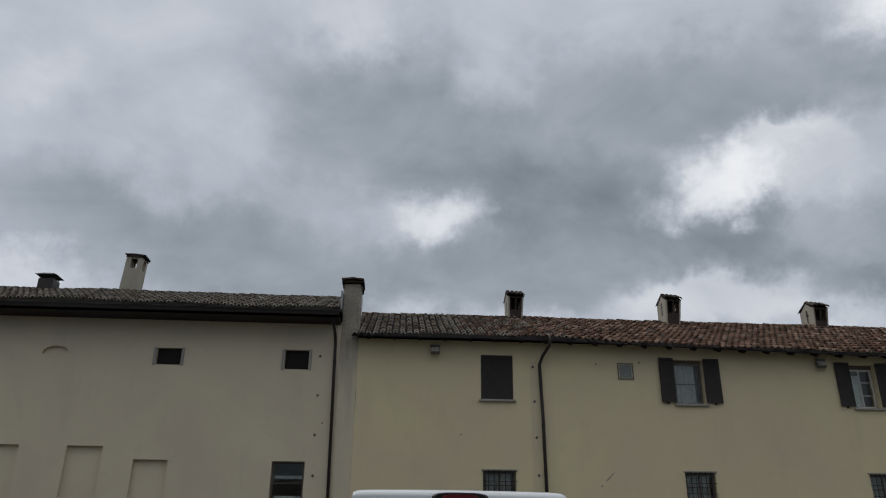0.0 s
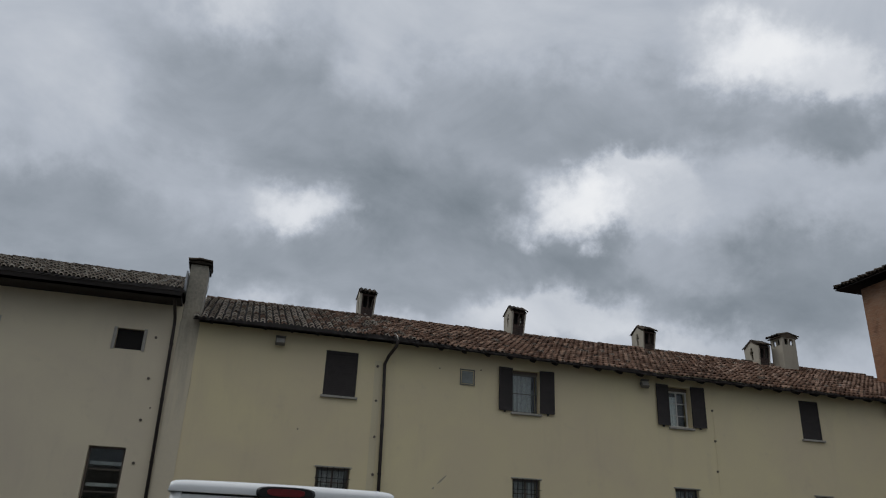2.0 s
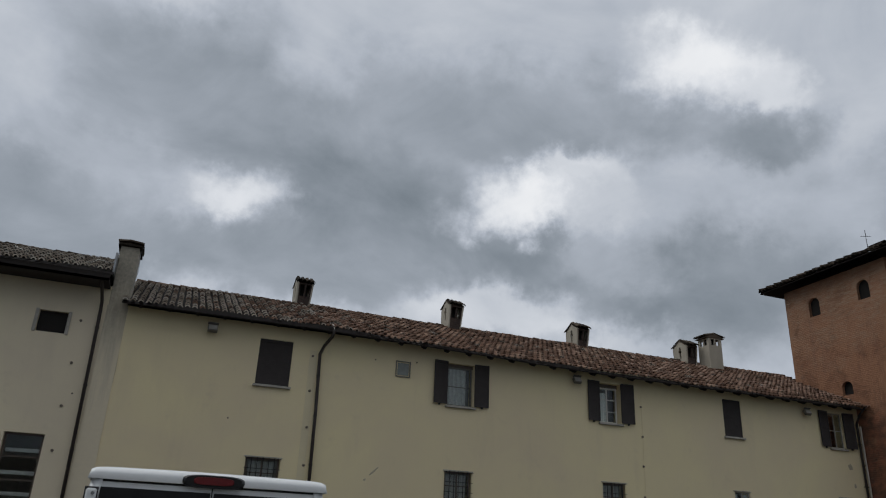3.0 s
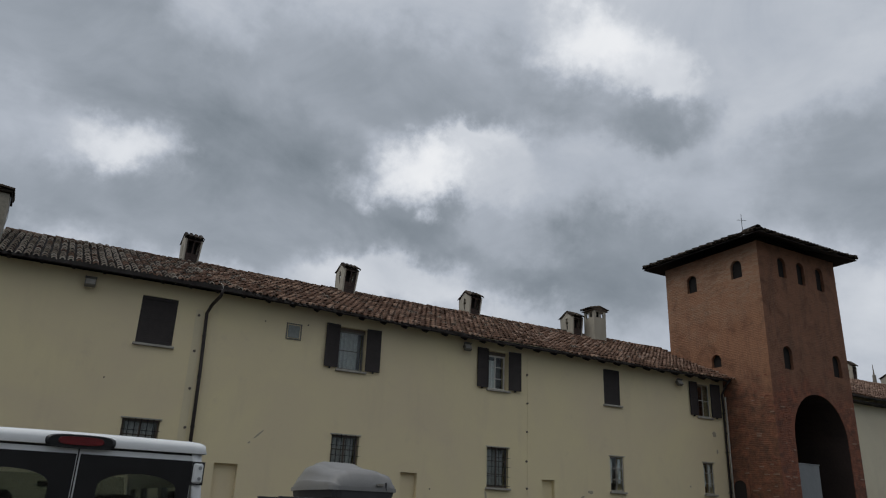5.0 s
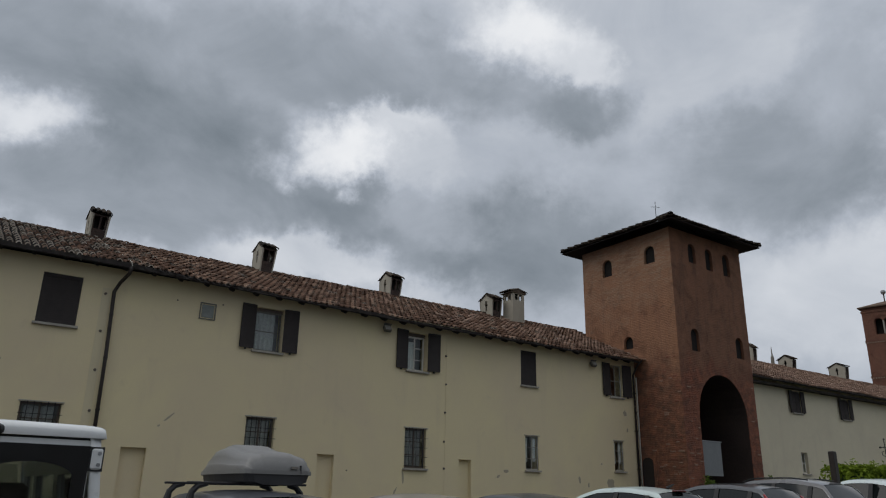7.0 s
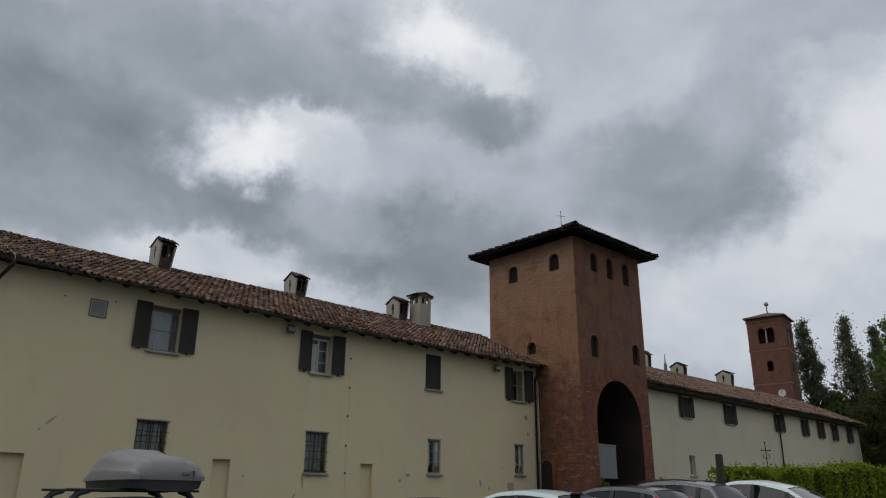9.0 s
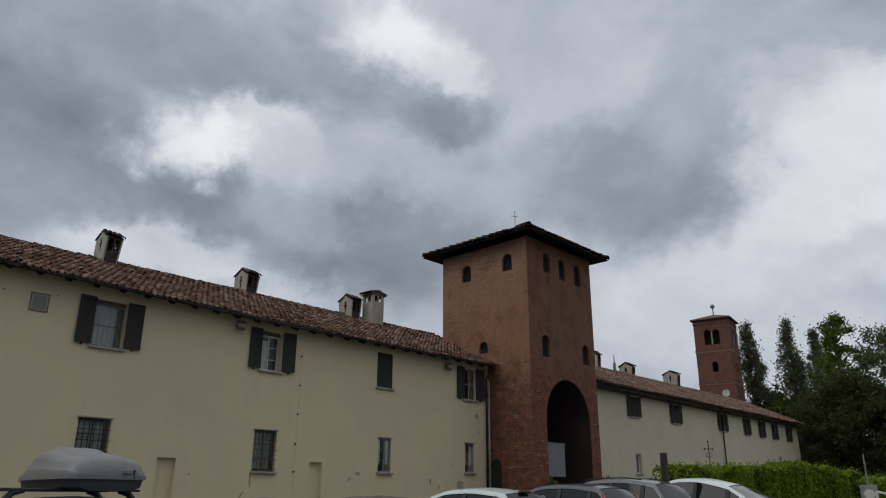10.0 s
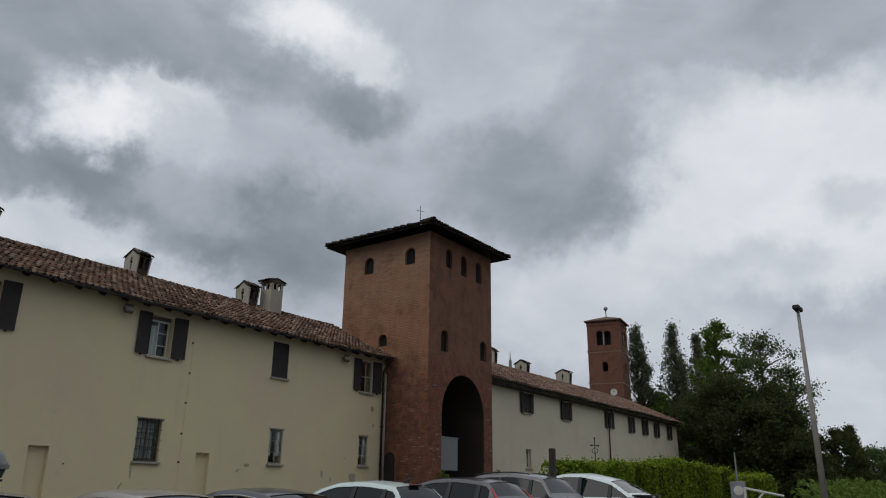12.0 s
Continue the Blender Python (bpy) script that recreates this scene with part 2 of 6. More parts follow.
        if lime:      # greyish lime left under the eave
            amount = g.node("ShaderNodeMapRange", ragged, 8.9, 11.8, 0.0, 0.65)
            base = g.mix(g.math("MULTIPLY", amount.outputs[0], g.ramp(lay, (0.45, (0.25, 0.25, 0.25)), (0.6, (1, 1, 1)))), base, lime)
        g.plug(s.inputs["Base Color"], base)
        relief(g, s, g.math("MULTIPLY_ADD", b.outputs["Fac"], -0.7, g.math("ADD", mid, fine)), 0.02, 0.8)
    return material(name, build, 0, 0.93)


def make_glass(name, tint=(0.9, 0.95, 0.93), rough=0.02):
    def build(g, s):
        s.inputs["Base Color"].default_value = (*tint, 1)
        s.inputs["Transmission Weight"].default_value, s.inputs["IOR"].default_value = 1.0, 1.45
        g.plug(s.inputs["Roughness"], g.math("MULTIPLY_ADD", g.noise(g.where, 3, 4).outputs["Fac"], 0.04, rough))
    return material(name, build, 0, rough)


def make_leaves(name, dark, light):
    def build(g, s):
        each = g.node("ShaderNodeNewGeometry").outputs["Random Per Island"]
        big = g.noise(g.where, 0.4, 3).outputs["Fac"]
        g.plug(s.inputs["Base Color"], g.ramp(g.math("MULTIPLY_ADD", each, 0.6, g.math("MULTIPLY", big, 0.4)), (0.2, dark), (0.8, light)))
        s.inputs["Specular IOR Level"].default_value = 0.05
        g.leaf_tint = s.inputs["Base Color"].links[0].from_socket
    return material(name, build, 0, 0.65)


def make_washed_render(name, clean, washed):
    """Render that grey rain wash has run down from above, ending raggedly."""
    def build(g, s):
        xyz = g.node("ShaderNodeSeparateXYZ", g.where)
        run = g.noise(g.vec("MULTIPLY", g.where, (3.0, 3.0, 0.3)), 1.4, 6, 0.65).outputs["Fac"]
        fine = g.noise(g.where, 9.0, 6, 0.7).outputs["Fac"]
        reach = g.math("MULTIPLY_ADD", g.math("SUBTRACT", run, 0.5), 6.0, xyz.outputs[2])
        amount = g.node("ShaderNodeMapRange", reach, 4.6, 7.8, 0.0, 0.95)
        dirt = g.mix(g.ramp(fine, (0.35, (0, 0, 0)), (0.7, (1, 1, 1))), washed[0], washed[1])
        g.plug(s.inputs["Base Color"], g.mix(amount.outputs[0], g.mix(g.math("MULTIPLY", fine, 0.3), clean, washed[1]), dirt))
        relief(g, s, fine, 0.006, 0.5)
    return material(name, build, 0, 0.92)


M = dict(
    plaster=make_plaster("cream_plaster", (0.77, 0.665, 0.405), (0.71, 0.6, 0.4), (0.55, 0.46, 0.33)),
    plaster_west=make_plaster("greyed_cream_plaster", (0.70, 0.615, 0.44), (0.63, 0.545, 0.41), (0.48, 0.415, 0.32)),
    plaster_pale=make_plaster("pale_plaster", (0.72, 0.655, 0.485), (0.64, 0.575, 0.43), (0.48, 0.43, 0.34)),
    plaster_worn=make_plaster("worn_chimney_render", (0.5, 0.46, 0.37), (0.4, 0.365, 0.3), (0.22, 0.2, 0.17)),
    plaster_scar=make_plaster("old_plaster_repair", (0.44, 0.385, 0.28), (0.36, 0.315, 0.235), (0.25, 0.22, 0.17)),
    pier_render=make_washed_render("rain_washed_render", (0.66, 0.575, 0.42), ((0.2, 0.185, 0.155), (0.36, 0.325, 0.26))),
    plaster_strip=make_plaster("repaired_plaster", (0.7, 0.61, 0.4), (0.65, 0.565, 0.38), (0.5, 0.435, 0.32)),
    stud=plain("rusty_stud", (0.13, 0.105, 0.085), 0.8),
    white_curtain=plain("white_curtain", (0.68, 0.68, 0.66), 0.9, vary=0.12, scale=9),
    passage=plain("shaded_passage_plaster", (0.045, 0.029, 0.024), 0.95, vary=0.4, scale=0.8),
    plaster_grey=make_plaster("grey_render", (0.31, 0.285, 0.235), (0.21, 0.19, 0.16), (0.09, 0.083, 0.07)),
    tile=make_tile("clay_tile", ((0.055, 0.033, 0.024), (0.105, 0.06, 0.041), (0.15, 0.086, 0.058), (0.25, 0.165, 0.118)), (0.034, 0.025, 0.019), 0.05),
    tile_old=make_tile("mossy_clay_tile", ((0.018, 0.0145, 0.0115), (0.032, 0.025, 0.019), (0.05, 0.038, 0.029), (0.11, 0.088, 0.068)), (0.012, 0.011, 0.008), 0.09),
    # tile ends are coloured paler than the tops for the light they catch
    tile_end=make_tile("lit_tile_end", ((0.3, 0.24, 0.19), (0.5, 0.42, 0.34), (0.62, 0.54, 0.45), (0.72, 0.65, 0.56)), (0.2, 0.17, 0.13), -0.04),
    tile_end_red=make_tile("lit_red_tile_end", ((0.13, 0.08, 0.058), (0.26, 0.165, 0.12), (0.36, 0.24, 0.18), (0.5, 0.38, 0.3)), (0.09, 0.07, 0.055), 0.0),
    tile_ridge=make_tile("ridge_tile", ((0.05, 0.036, 0.028), (0.085, 0.058, 0.043), (0.12, 0.08, 0.058), (0.2, 0.145, 0.11)), (0.03, 0.025, 0.02), 0.06),
    tile_far=make_tile("far_clay_tile", ((0.13, 0.082, 0.062), (0.185, 0.117, 0.087), (0.235, 0.15, 0.11), (0.31, 0.22, 0.17)), (0.07, 0.055, 0.043), 0.03),
    # tower brick twice: darker for the shaded front, lighter for the lit flank
    brick=make_brickwork("shaded_weathered_brick", True, ((0.215, 0.096, 0.054), (0.26, 0.12, 0.068), (0.185, 0.084, 0.05), (0.08, 0.05, 0.037), (0.3, 0.17, 0.107)), (0.22, 0.115, 0.072), (0.24, 0.11, 0.063), 0.12, ((0.29, 0.094, 0.05), (0.095, 0.04, 0.028))),
    brick_side=make_brickwork("lit_weathered_brick", False, ((0.29, 0.135, 0.072), (0.35, 0.17, 0.092), (0.28, 0.13, 0.073), (0.17, 0.09, 0.06), (0.42, 0.26, 0.165)), (0.3, 0.17, 0.105), (0.35, 0.172, 0.094), 0.24, ((0.24, 0.088, 0.048), (0.045, 0.026, 0.02)), (0.4, 0.28, 0.19)),
    brick_far=make_brickwork("bell_tower_brick", True, ((0.2, 0.085, 0.055), (0.245, 0.105, 0.067), (0.18, 0.08, 0.053), (0.12, 0.062, 0.045), (0.28, 0.165, 0.11)), (0.21, 0.12, 0.08), (0.2, 0.086, 0.056), 0.05),
    brick_soot=make_brickwork("sooty_brick", True, ((0.06, 0.04, 0.034), (0.09, 0.05, 0.04), (0.05, 0.035, 0.03), (0.035, 0.028, 0.025), (0.12, 0.09, 0.075)), (0.09, 0.075, 0.06), (0.06, 0.042, 0.036), 0.0),
    brick_loose=plain("single_red_brick", (0.2, 0.075, 0.045), 0.92, vary=0.45, scale=3.0, bump=0.006),
    dentil=plain("pale_dentil_brick", (0.42, 0.32, 0.24), 0.9, vary=0.3, scale=3.0, bump=0.004),
    brick_pale=plain("single_pale_brick", (0.27, 0.17, 0.12), 0.92, vary=0.35, scale=3.0, bump=0.006),
    wood=plain("dark_eave_timber", (0.02, 0.0145, 0.012), 0.85, vary=0.4),
    shutter=plain("brown_black_shutter_paint", (0.036, 0.029, 0.027), 0.8, vary=0.3),
    frame=plain("white_window_paint", (0.62, 0.60, 0.54), 0.5, vary=0.12),
    frame_dark=plain("brown_window_paint", (0.10, 0.075, 0.055), 0.5),
    stone=plain("grey_sill_stone", (0.33, 0.31, 0.27), 0.85, vary=0.3),
    iron=plain("dark_iron", (0.03, 0.028, 0.026), 0.6, 0.4),
    pipe=plain("brown_painted_pipe", (0.04, 0.031, 0.027), 0.45, 0.3),
    pipe_pale=plain("pale_pipe", (0.36, 0.33, 0.28), 0.6),
    pole_paint=plain("weathered_pole", (0.27, 0.25, 0.22), 0.7, vary=0.2),
    zinc=plain("grey_zinc", (0.30, 0.31, 0.32), 0.45, 0.6),
    lamp=plain("weathered_lamp_casing", (0.16, 0.15, 0.13), 0.5, 0.3),
    curtain=plain("grey_net_curtain", (0.42, 0.42, 0.41), 0.9, vary=0.25, scale=9),
    vent_paint=plain("grey_green_hatch_paint", (0.2, 0.215, 0.2), 0.6, vary=0.25, scale=9),
    dark=plain("dark_interior", (0.012, 0.010, 0.009), 0.95),
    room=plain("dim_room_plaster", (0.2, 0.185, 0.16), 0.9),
    pane=make_glass("window_glass"),
    tarmac=plain("gravel_and_tarmac", (0.075, 0.072, 0.066), 0.95, vary=0.35, scale=2.0, bump=0.01),
    white_sheet=plain("pale_plastic_sheet", (0.2, 0.21, 0.215), 0.5, vary=0.1),
)


# ---------------------------------------------------------------- building blocks
def thing(name, label="", category="", group="", kind="", at=(0, 0, 0)):
    ob = new(name)
    ob.empty_display_size = 0.2
    ob.location = at
    return tagged(ob, label, category, group, kind)


def part(name, bm, mat, parent=None, label="", smooth=False):
    """Links a bmesh as one mesh object under a thing or a part; its coordinates are the parent's own."""
    me = bpy.data.meshes.new(name)
    bm.normal_update()
    bm.to_mesh(me)
    bm.free()
    me.materials.append(mat)
    if smooth:
        for p in me.polygons:
            p.use_smooth = True
    ob = new(name, me)
    ob.parent = parent
    return tagged(ob, label)


def piece(name, me, parent, at, turn=(0, 0, 0), scale=(1, 1, 1)):
    """One of many alike pieces that share a mesh."""
    ob = new(name, me)
    ob.parent = parent
    ob.location, ob.rotation_euler, ob.scale = at, turn, scale
    return ob


def mesh_of(name, bm, mat):
    me = bpy.data.meshes.new(name)
    bm.normal_update()
    bm.to_mesh(me)
    bm.free()
    me.materials.append(mat)
    return me


def block(bm, x0, x1, y0, y1, z0, z1, bevel=0.0, m=None):
    made = bmesh.ops.create_cube(bm, size=1.0)["verts"]
    for v in made:
        v.co = Vector((x0 + (v.co.x + 0.5) * (x1 - x0), y0 + (v.co.y + 0.5) * (y1 - y0), z0 + (v.co.z + 0.5) * (z1 - z0)))
        if m is not None:
            v.co = m @ v.co
    if bevel:
        edges = list({e for v in made for e in v.link_edges})
        bmesh.ops.bevel(bm, geom=edges, offset=bevel, segments=1, affect="EDGES")
    return bm


def tube(bm, points, radius, sides=8, caps=True):
    """A round bar along a line of points; radius may be a list."""
    rings = []
    for i, p in enumerate(points):
        p = Vector(p)
        a = Vector(points[max(0, i - 1)])
        b = Vector(points[min(len(points) - 1, i + 1)])
        d = (b - a).normalized()
        side = d.cross(Vector((0, 1, 0.01)) if abs(d.y) < 0.9 else Vector((1, 0, 0.01))).normalized()
        up = side.cross(d)
        r = radius[i] if isinstance(radius, (list, tuple)) else radius
        rings.append([bm.verts.new(p + (side * math.cos(k * math.tau / sides) + up * math.sin(k * math.tau / sides)) * r) for k in range(sides)])
    for r0, r1 in zip(rings, rings[1:]):
        for k in range(sides):
            bm.faces.new((r0[k], r0[(k + 1) % sides], r1[(k + 1) % sides], r1[k]))
    if caps:
        bm.faces.new(rings[0][::-1])
        bm.faces.new(rings[-1])
    return bm


def pierced(bm, to, u0, u1, z0, z1, depth, openings):
    """A wall from u0 to u1 and z0 to z1, depth thick, with holes right through it.
    openings: (u0, u1, z0, z1, rise), where rise is the height of a round head inside z1. to(u, d, z) gives the place."""
    us = sorted({u0, u1, *(o[0] for o in openings), *(o[1] for o in openings)})
    zs = sorted({z0, z1, *(o[2] for o in openings), *(o[3] for o in openings)})

    def quad(*corners):
        bm.faces.new([bm.verts.new(to(*c)) for c in corners])

    for a, b in zip(us, us[1:]):
        for c, d in zip(zs, zs[1:]):
            if any(o[0] - 1e-6 <= a and b <= o[1] + 1e-6 and o[2] - 1e-6 <= c and d <= o[3] + 1e-6 for o in openings):
                continue
            quad((a, 0, c), (b, 0, c), (b, 0, d), (a, 0, d))
            quad((b, depth, c), (a, depth, c), (a, depth, d), (b, depth, d))
    for a, b, c, d, rise in openings:
        spring = d - rise
        outline = [(a, c), (b, c), (b, spring)]
        if rise:
            n = 14
            arc = [((a + b) / 2 + (b - a) / 2 * math.cos(math.pi * k / n), spring + rise * math.sin(math.pi * k / n)) for k in range(n + 1)]
            outline += arc[1:]
            for (p, q), (r, s) in zip(arc, arc[1:]):
                for e in (0, depth):
                    quad((p, e, q), (p, e, d), (r, e, d), (r, e, s))
        else:
            outline.append((a, d))
        for (p, q), (r, s) in zip(outline, outline[1:] + outline[:1]):
            quad((p, 0, q), (p, depth, q), (r, depth, s), (r, 0, s))
    for a, b in ((u0, u0), (u1, u1)):
        quad((a, 0, z0), (a, depth, z0), (a, depth, z1), (a, 0, z1))
    quad((u0, 0, z1), (u1, 0, z1), (u1, depth, z1), (u0, depth, z1))
    bmesh.ops.remove_doubles(bm, verts=bm.verts, dist=0.0005)
    bmesh.ops.recalc_face_normals(bm, faces=bm.faces)
    return bm


def front(y):
    return lambda u, d, z: (u, y + d, z)


# ---------------------------------------------------------------- plan
WALL = 22.0            # the long front's plane
TX0, TX1, TY0, TY1 = 26.1, 31.37, 19.58, 24.85   # gate tower
LEFT_END, STEP, FAR_END = -24.0, -1.7, 65.2
EAVE_Y, EAVE_Z = 21.38, 7.30
RIDGE_Y, RIDGE_Z = 26.5, 9.47

# openings of the long front: x0, x1, z0, z1
LOFT_HOLES = [(-7.45, -6.72, 6.38, 6.89), (-3.62, -2.90, 6.33, 6.93)]
UPPER = [(2.36, 3.35), (8.40, 9.33), (14.07, 14.92), (19.38, 20.20), (24.45, 25.22)]
LOWER = [(2.40, 3.37, 2.28, 3.49), (8.42, 9.33, 2.28, 3.54), (14.08, 14.95, 2.26, 3.58), (19.55, 20.22, 2.38, 3.64), (24.50, 25.08, 2.50, 3.72)]
UZ0, UZ1 = 5.56, 6.93
BIG_LOW = (-3.72, -2.77, 1.9, 3.64)
NICHES = [(-11.9, -10.89, 3.97), (-9.56, -8.54, 3.97), (-7.65, -6.67, 3.62), (4.99, 5.66, 2.48), (10.84, 11.43, 2.56), (16.39, 16.94, 2.63)]

# ground: one sheet to the horizon
bm = bmesh.new()
rows = [[bm.verts.new((x, y, z)) for y in (-2500, -200, 0, 60, 300, 2500)] for x, z in ((-2500, 0), (-100, 0), (0, 0), (28, 0.4), (150, 0.4), (2500, 0.4))]
for r0, r1 in zip(rows, rows[1:]):
    for k in range(5):
        bm.faces.new((r0[k], r1[k], r1[k + 1], r0[k + 1]))
ground = part("ground", bm, M["tarmac"])
tagged(ground, "grey gravel parking ground running out to fields", "ground", kind="structure")


def niche_hole(n):
    return (n[0], n[1], 0.15, n[2], 0.0)


# unseen plain wall, added to close the ground behind the camera and darken reflections
wall_boundary = part("wall_boundary", block(bmesh.new(), -30, 60, -14.4, -14.0, -0.1, 6.0), M["plaster_grey"])
tagged(wall_boundary, "added unseen plain grey wall that darkens reflections in the glass", "wall", kind="structure")

# main front, right of the step
bm = bmesh.new()
pierced(bm, front(WALL), STEP, TX0 + 0.3, -0.1, 7.36, 0.45,
        [(a, b, UZ0, UZ1, 0) for a, b in UPPER] + [(*o, 0) for o in LOWER] + [niche_hole(n) for n in NICHES if n[0] > 0])
for n in NICHES:
    if n[0] > 0:
        block(bm, n[0] - 0.05, n[1] + 0.05, WALL + 0.16, WALL + 0.3, 0.1, n[2] + 0.05)
wall_south = part("wall_south", bm, M["plaster"])
tagged(wall_south, "long cream plastered farmhouse front with stains and walled-up doors", "wall", kind="structure")

# the higher part left of the step
bm = bmesh.new()
pierced(bm, front(WALL), LEFT_END, STEP, -0.1, 7.85, 0.45,
        [(*o, 0) for o in LOFT_HOLES] + [(*BIG_LOW, 0)] + [niche_hole(n) for n in NICHES if n[0] < 0] + [(-10.80, -10.05, 6.62, 6.87, 0.2)])
for n in NICHES:
    if n[0] < 0:
        block(bm, n[0] - 0.05, n[1] + 0.05, WALL + 0.13, WALL + 0.3, 0.1, n[2] + 0.05)
block(bm, -10.9, -9.95, WALL + 0.1, WALL + 0.3, 6.3, 6.95)
wall_west = part("wall_west", bm, M["plaster_west"])
tagged(wall_west, "taller cream plastered barn wing front with walled-up arches", "wall", kind="structure")

# the wing beyond the tower
FAR_UP = [(38.45, 39.8), (43.6, 44.95), (50.45, 51.8), (54.75, 55.75), (57.5, 58.55), (60.1, 61.1), (63.1, 64.05)]
bm = bmesh.new()
pierced(bm, front(WALL), TX1 - 0.3, FAR_END, -0.1, 7.62, 0.45,
        [(a + 0.25, b - 0.25, 5.98, 7.12, 0) for a, b in FAR_UP] + [(38.9, 39.55, 2.85, 3.93, 0)])
wall_east = part("wall_east", bm, M["plaster_pale"])
tagged(wall_east, "pale plastered wing front running away beyond the gate tower", "wall", kind="structure")

# backs and ends that close the wings
bm = bmesh.new()
for x0, x1, top in ((LEFT_END, STEP, 7.85), (STEP, TX0, 7.5), (TX1, FAR_END, 7.5)):
    block(bm, x0, x1, 30.6, 31.0, -0.1, top)
block(bm, LEFT_END - 0.4, LEFT_END, WALL, 31.0, -0.1, 7.85)
block(bm, FAR_END, FAR_END + 0.4, WALL, 31.0, -0.1, 7.5)
wall_north = part("wall_north", bm, M["plaster_pale"])
tagged(wall_north, "plain plastered back and end walls of the wings", "wall", kind="structure")
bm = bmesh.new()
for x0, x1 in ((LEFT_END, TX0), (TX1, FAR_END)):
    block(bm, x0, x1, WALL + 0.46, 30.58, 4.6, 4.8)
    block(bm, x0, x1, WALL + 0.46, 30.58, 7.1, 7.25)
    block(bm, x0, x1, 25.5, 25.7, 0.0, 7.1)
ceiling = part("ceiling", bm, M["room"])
tagged(ceiling, "inner floors and partitions behind the windows", "ceiling", kind="structure")


# ---------------------------------------------------------------- roofs
def clay_tile(length, width, sides=6, thick=0.032, lip=0.045):
    """One half-round tile, butt end at y = 0, running up along +y."""
    verts, faces = [], []
    for y, w, lift in ((0.0, width, lip), (length, width * 0.82, 0.0)):
        for r in (w / 2, w / 2 - thick):
            for k in range(sides + 1):
                a = math.pi * k / sides
                verts.append((r * math.cos(a), y, r * 0.95 * math.sin(a) + lift))
    n = sides + 1
    for k in range(sides):
        faces.append((k, k + 1, 2 * n + k + 1, 2 * n + k))
        faces.append((k + 1, k, n + k, n + k + 1))
    return verts, faces


def tiled_slope(name, parent, x0, x1, y0, z0, y1, z1, mat, pitch=0.207, course=0.42, single=0, seed=1, single_from=0.0, dip=lambda x: 0.0, old=None, old_share=lambda x: 0.0, fresh=None, fresh_share=lambda x: 0.0, ends=None, old_ends=None):
    """A slope of half-round tiles from the eave (y0, z0) to the ridge (y1, z1). The first `single` tiles from
    single_from on along the eave are objects of their own, the rest one joined mesh."""
    rng = random.Random(seed)
    run = math.hypot(y1 - y0, z1 - z0)
    slope = math.atan2(z1 - z0, y1 - y0)
    cols, rows = int(round((x1 - x0) / pitch)), int(run / course) + 1
    tv, tf = clay_tile(course + 0.08, pitch * 0.76)
    heaps = {"": ([], []), "old_": ([], []), "pale_": ([], [])}
    me = bpy.data.meshes.new("tile")
    me.from_pydata(tv, [], tf)
    me.materials.append(mat)
    me.materials.append(ends or mat)
    me.polygons.foreach_set("material_index", [f % 2 for f in range(len(tf))])      # every second face is the tile's cut end
    left = single
    cos, sin = math.cos(slope), math.sin(slope)
    sag = lambda x: 0.025 * math.sin(x * 0.55 + seed) + 0.018 * math.sin(x * 1.7)
    for r in range(rows):
        for c in range(cols):
            x = x0 + (c + 0.5) * (x1 - x0) / cols + rng.uniform(-0.014, 0.014)
            s = r * course + (rng.uniform(-0.02, 0.03) - 0.05 if r == 0 else rng.uniform(-0.03, 0.03))
            if s + course > run + 0.1:
                continue
            lift, yaw, roll = rng.uniform(0.0, 0.02) + 0.03 + sag(x), rng.gauss(0, 0.035), rng.gauss(0, 0.05)
            y, z = y0 + s * cos - lift * sin, z0 + s * sin + lift * cos - dip(x) * max(0.0, 1 - s / run)
            if left > 0 and x > single_from and r < 3:
                left -= 1
                piece("tile", me, parent, (x, y, z), (slope, roll, yaw))
                continue
            m = Matrix.LocRotScale((x, y, z), Euler((slope, roll, yaw)), None)
            vs, fs = heaps["old_" if rng.random() < old_share(x) else "pale_" if rng.random() < fresh_share(x) else ""]
            o = len(vs)
            vs += [tuple(m @ Vector(v)) for v in tv]
            fs += [tuple(o + i for i in f) for f in tf]
    for aged, (vs, fs) in heaps.items():
        if vs:
            whole = bpy.data.meshes.new(name)
            whole.from_pydata(vs, [], fs)
            whole.materials.append({"": mat, "old_": old, "pale_": fresh}[aged])
            whole.materials.append(old_ends if aged == "old_" and old_ends else ends or mat)
            whole.polygons.foreach_set("material_index", [f % 2 for f in range(len(fs))])
            ob = new(aged + name, whole)
            ob.parent = parent
            tagged(ob, kind="stuff")


def roof_deck(parent, x0, x1, y0, z0, y1, z1, back_y, back_z, mat, thick=0.035, drop=0.0):
    """Boarding of both slopes; drop lowers the eave at the x1 end."""
    bm = bmesh.new()
    for ya, za, yb, zb in ((y0, z0, y1, z1), (y1, z1, back_y, back_z)):
        p = [bm.verts.new((x, y, z + dz)) for dz in (0.0, -thick) for x, y, z in ((x0, ya, za), (x1, ya, za - (drop if ya == y0 else 0)), (x1, yb, zb), (x0, yb, zb))]
        for f in ((0, 1, 2, 3), (7, 6, 5, 4), (0, 4, 5, 1), (1, 5, 6, 2), (2, 6, 7, 3), (3, 7, 4, 0)):
            bm.faces.new([p[i] for i in f])
    return part("roof_deck", bm, mat, parent)


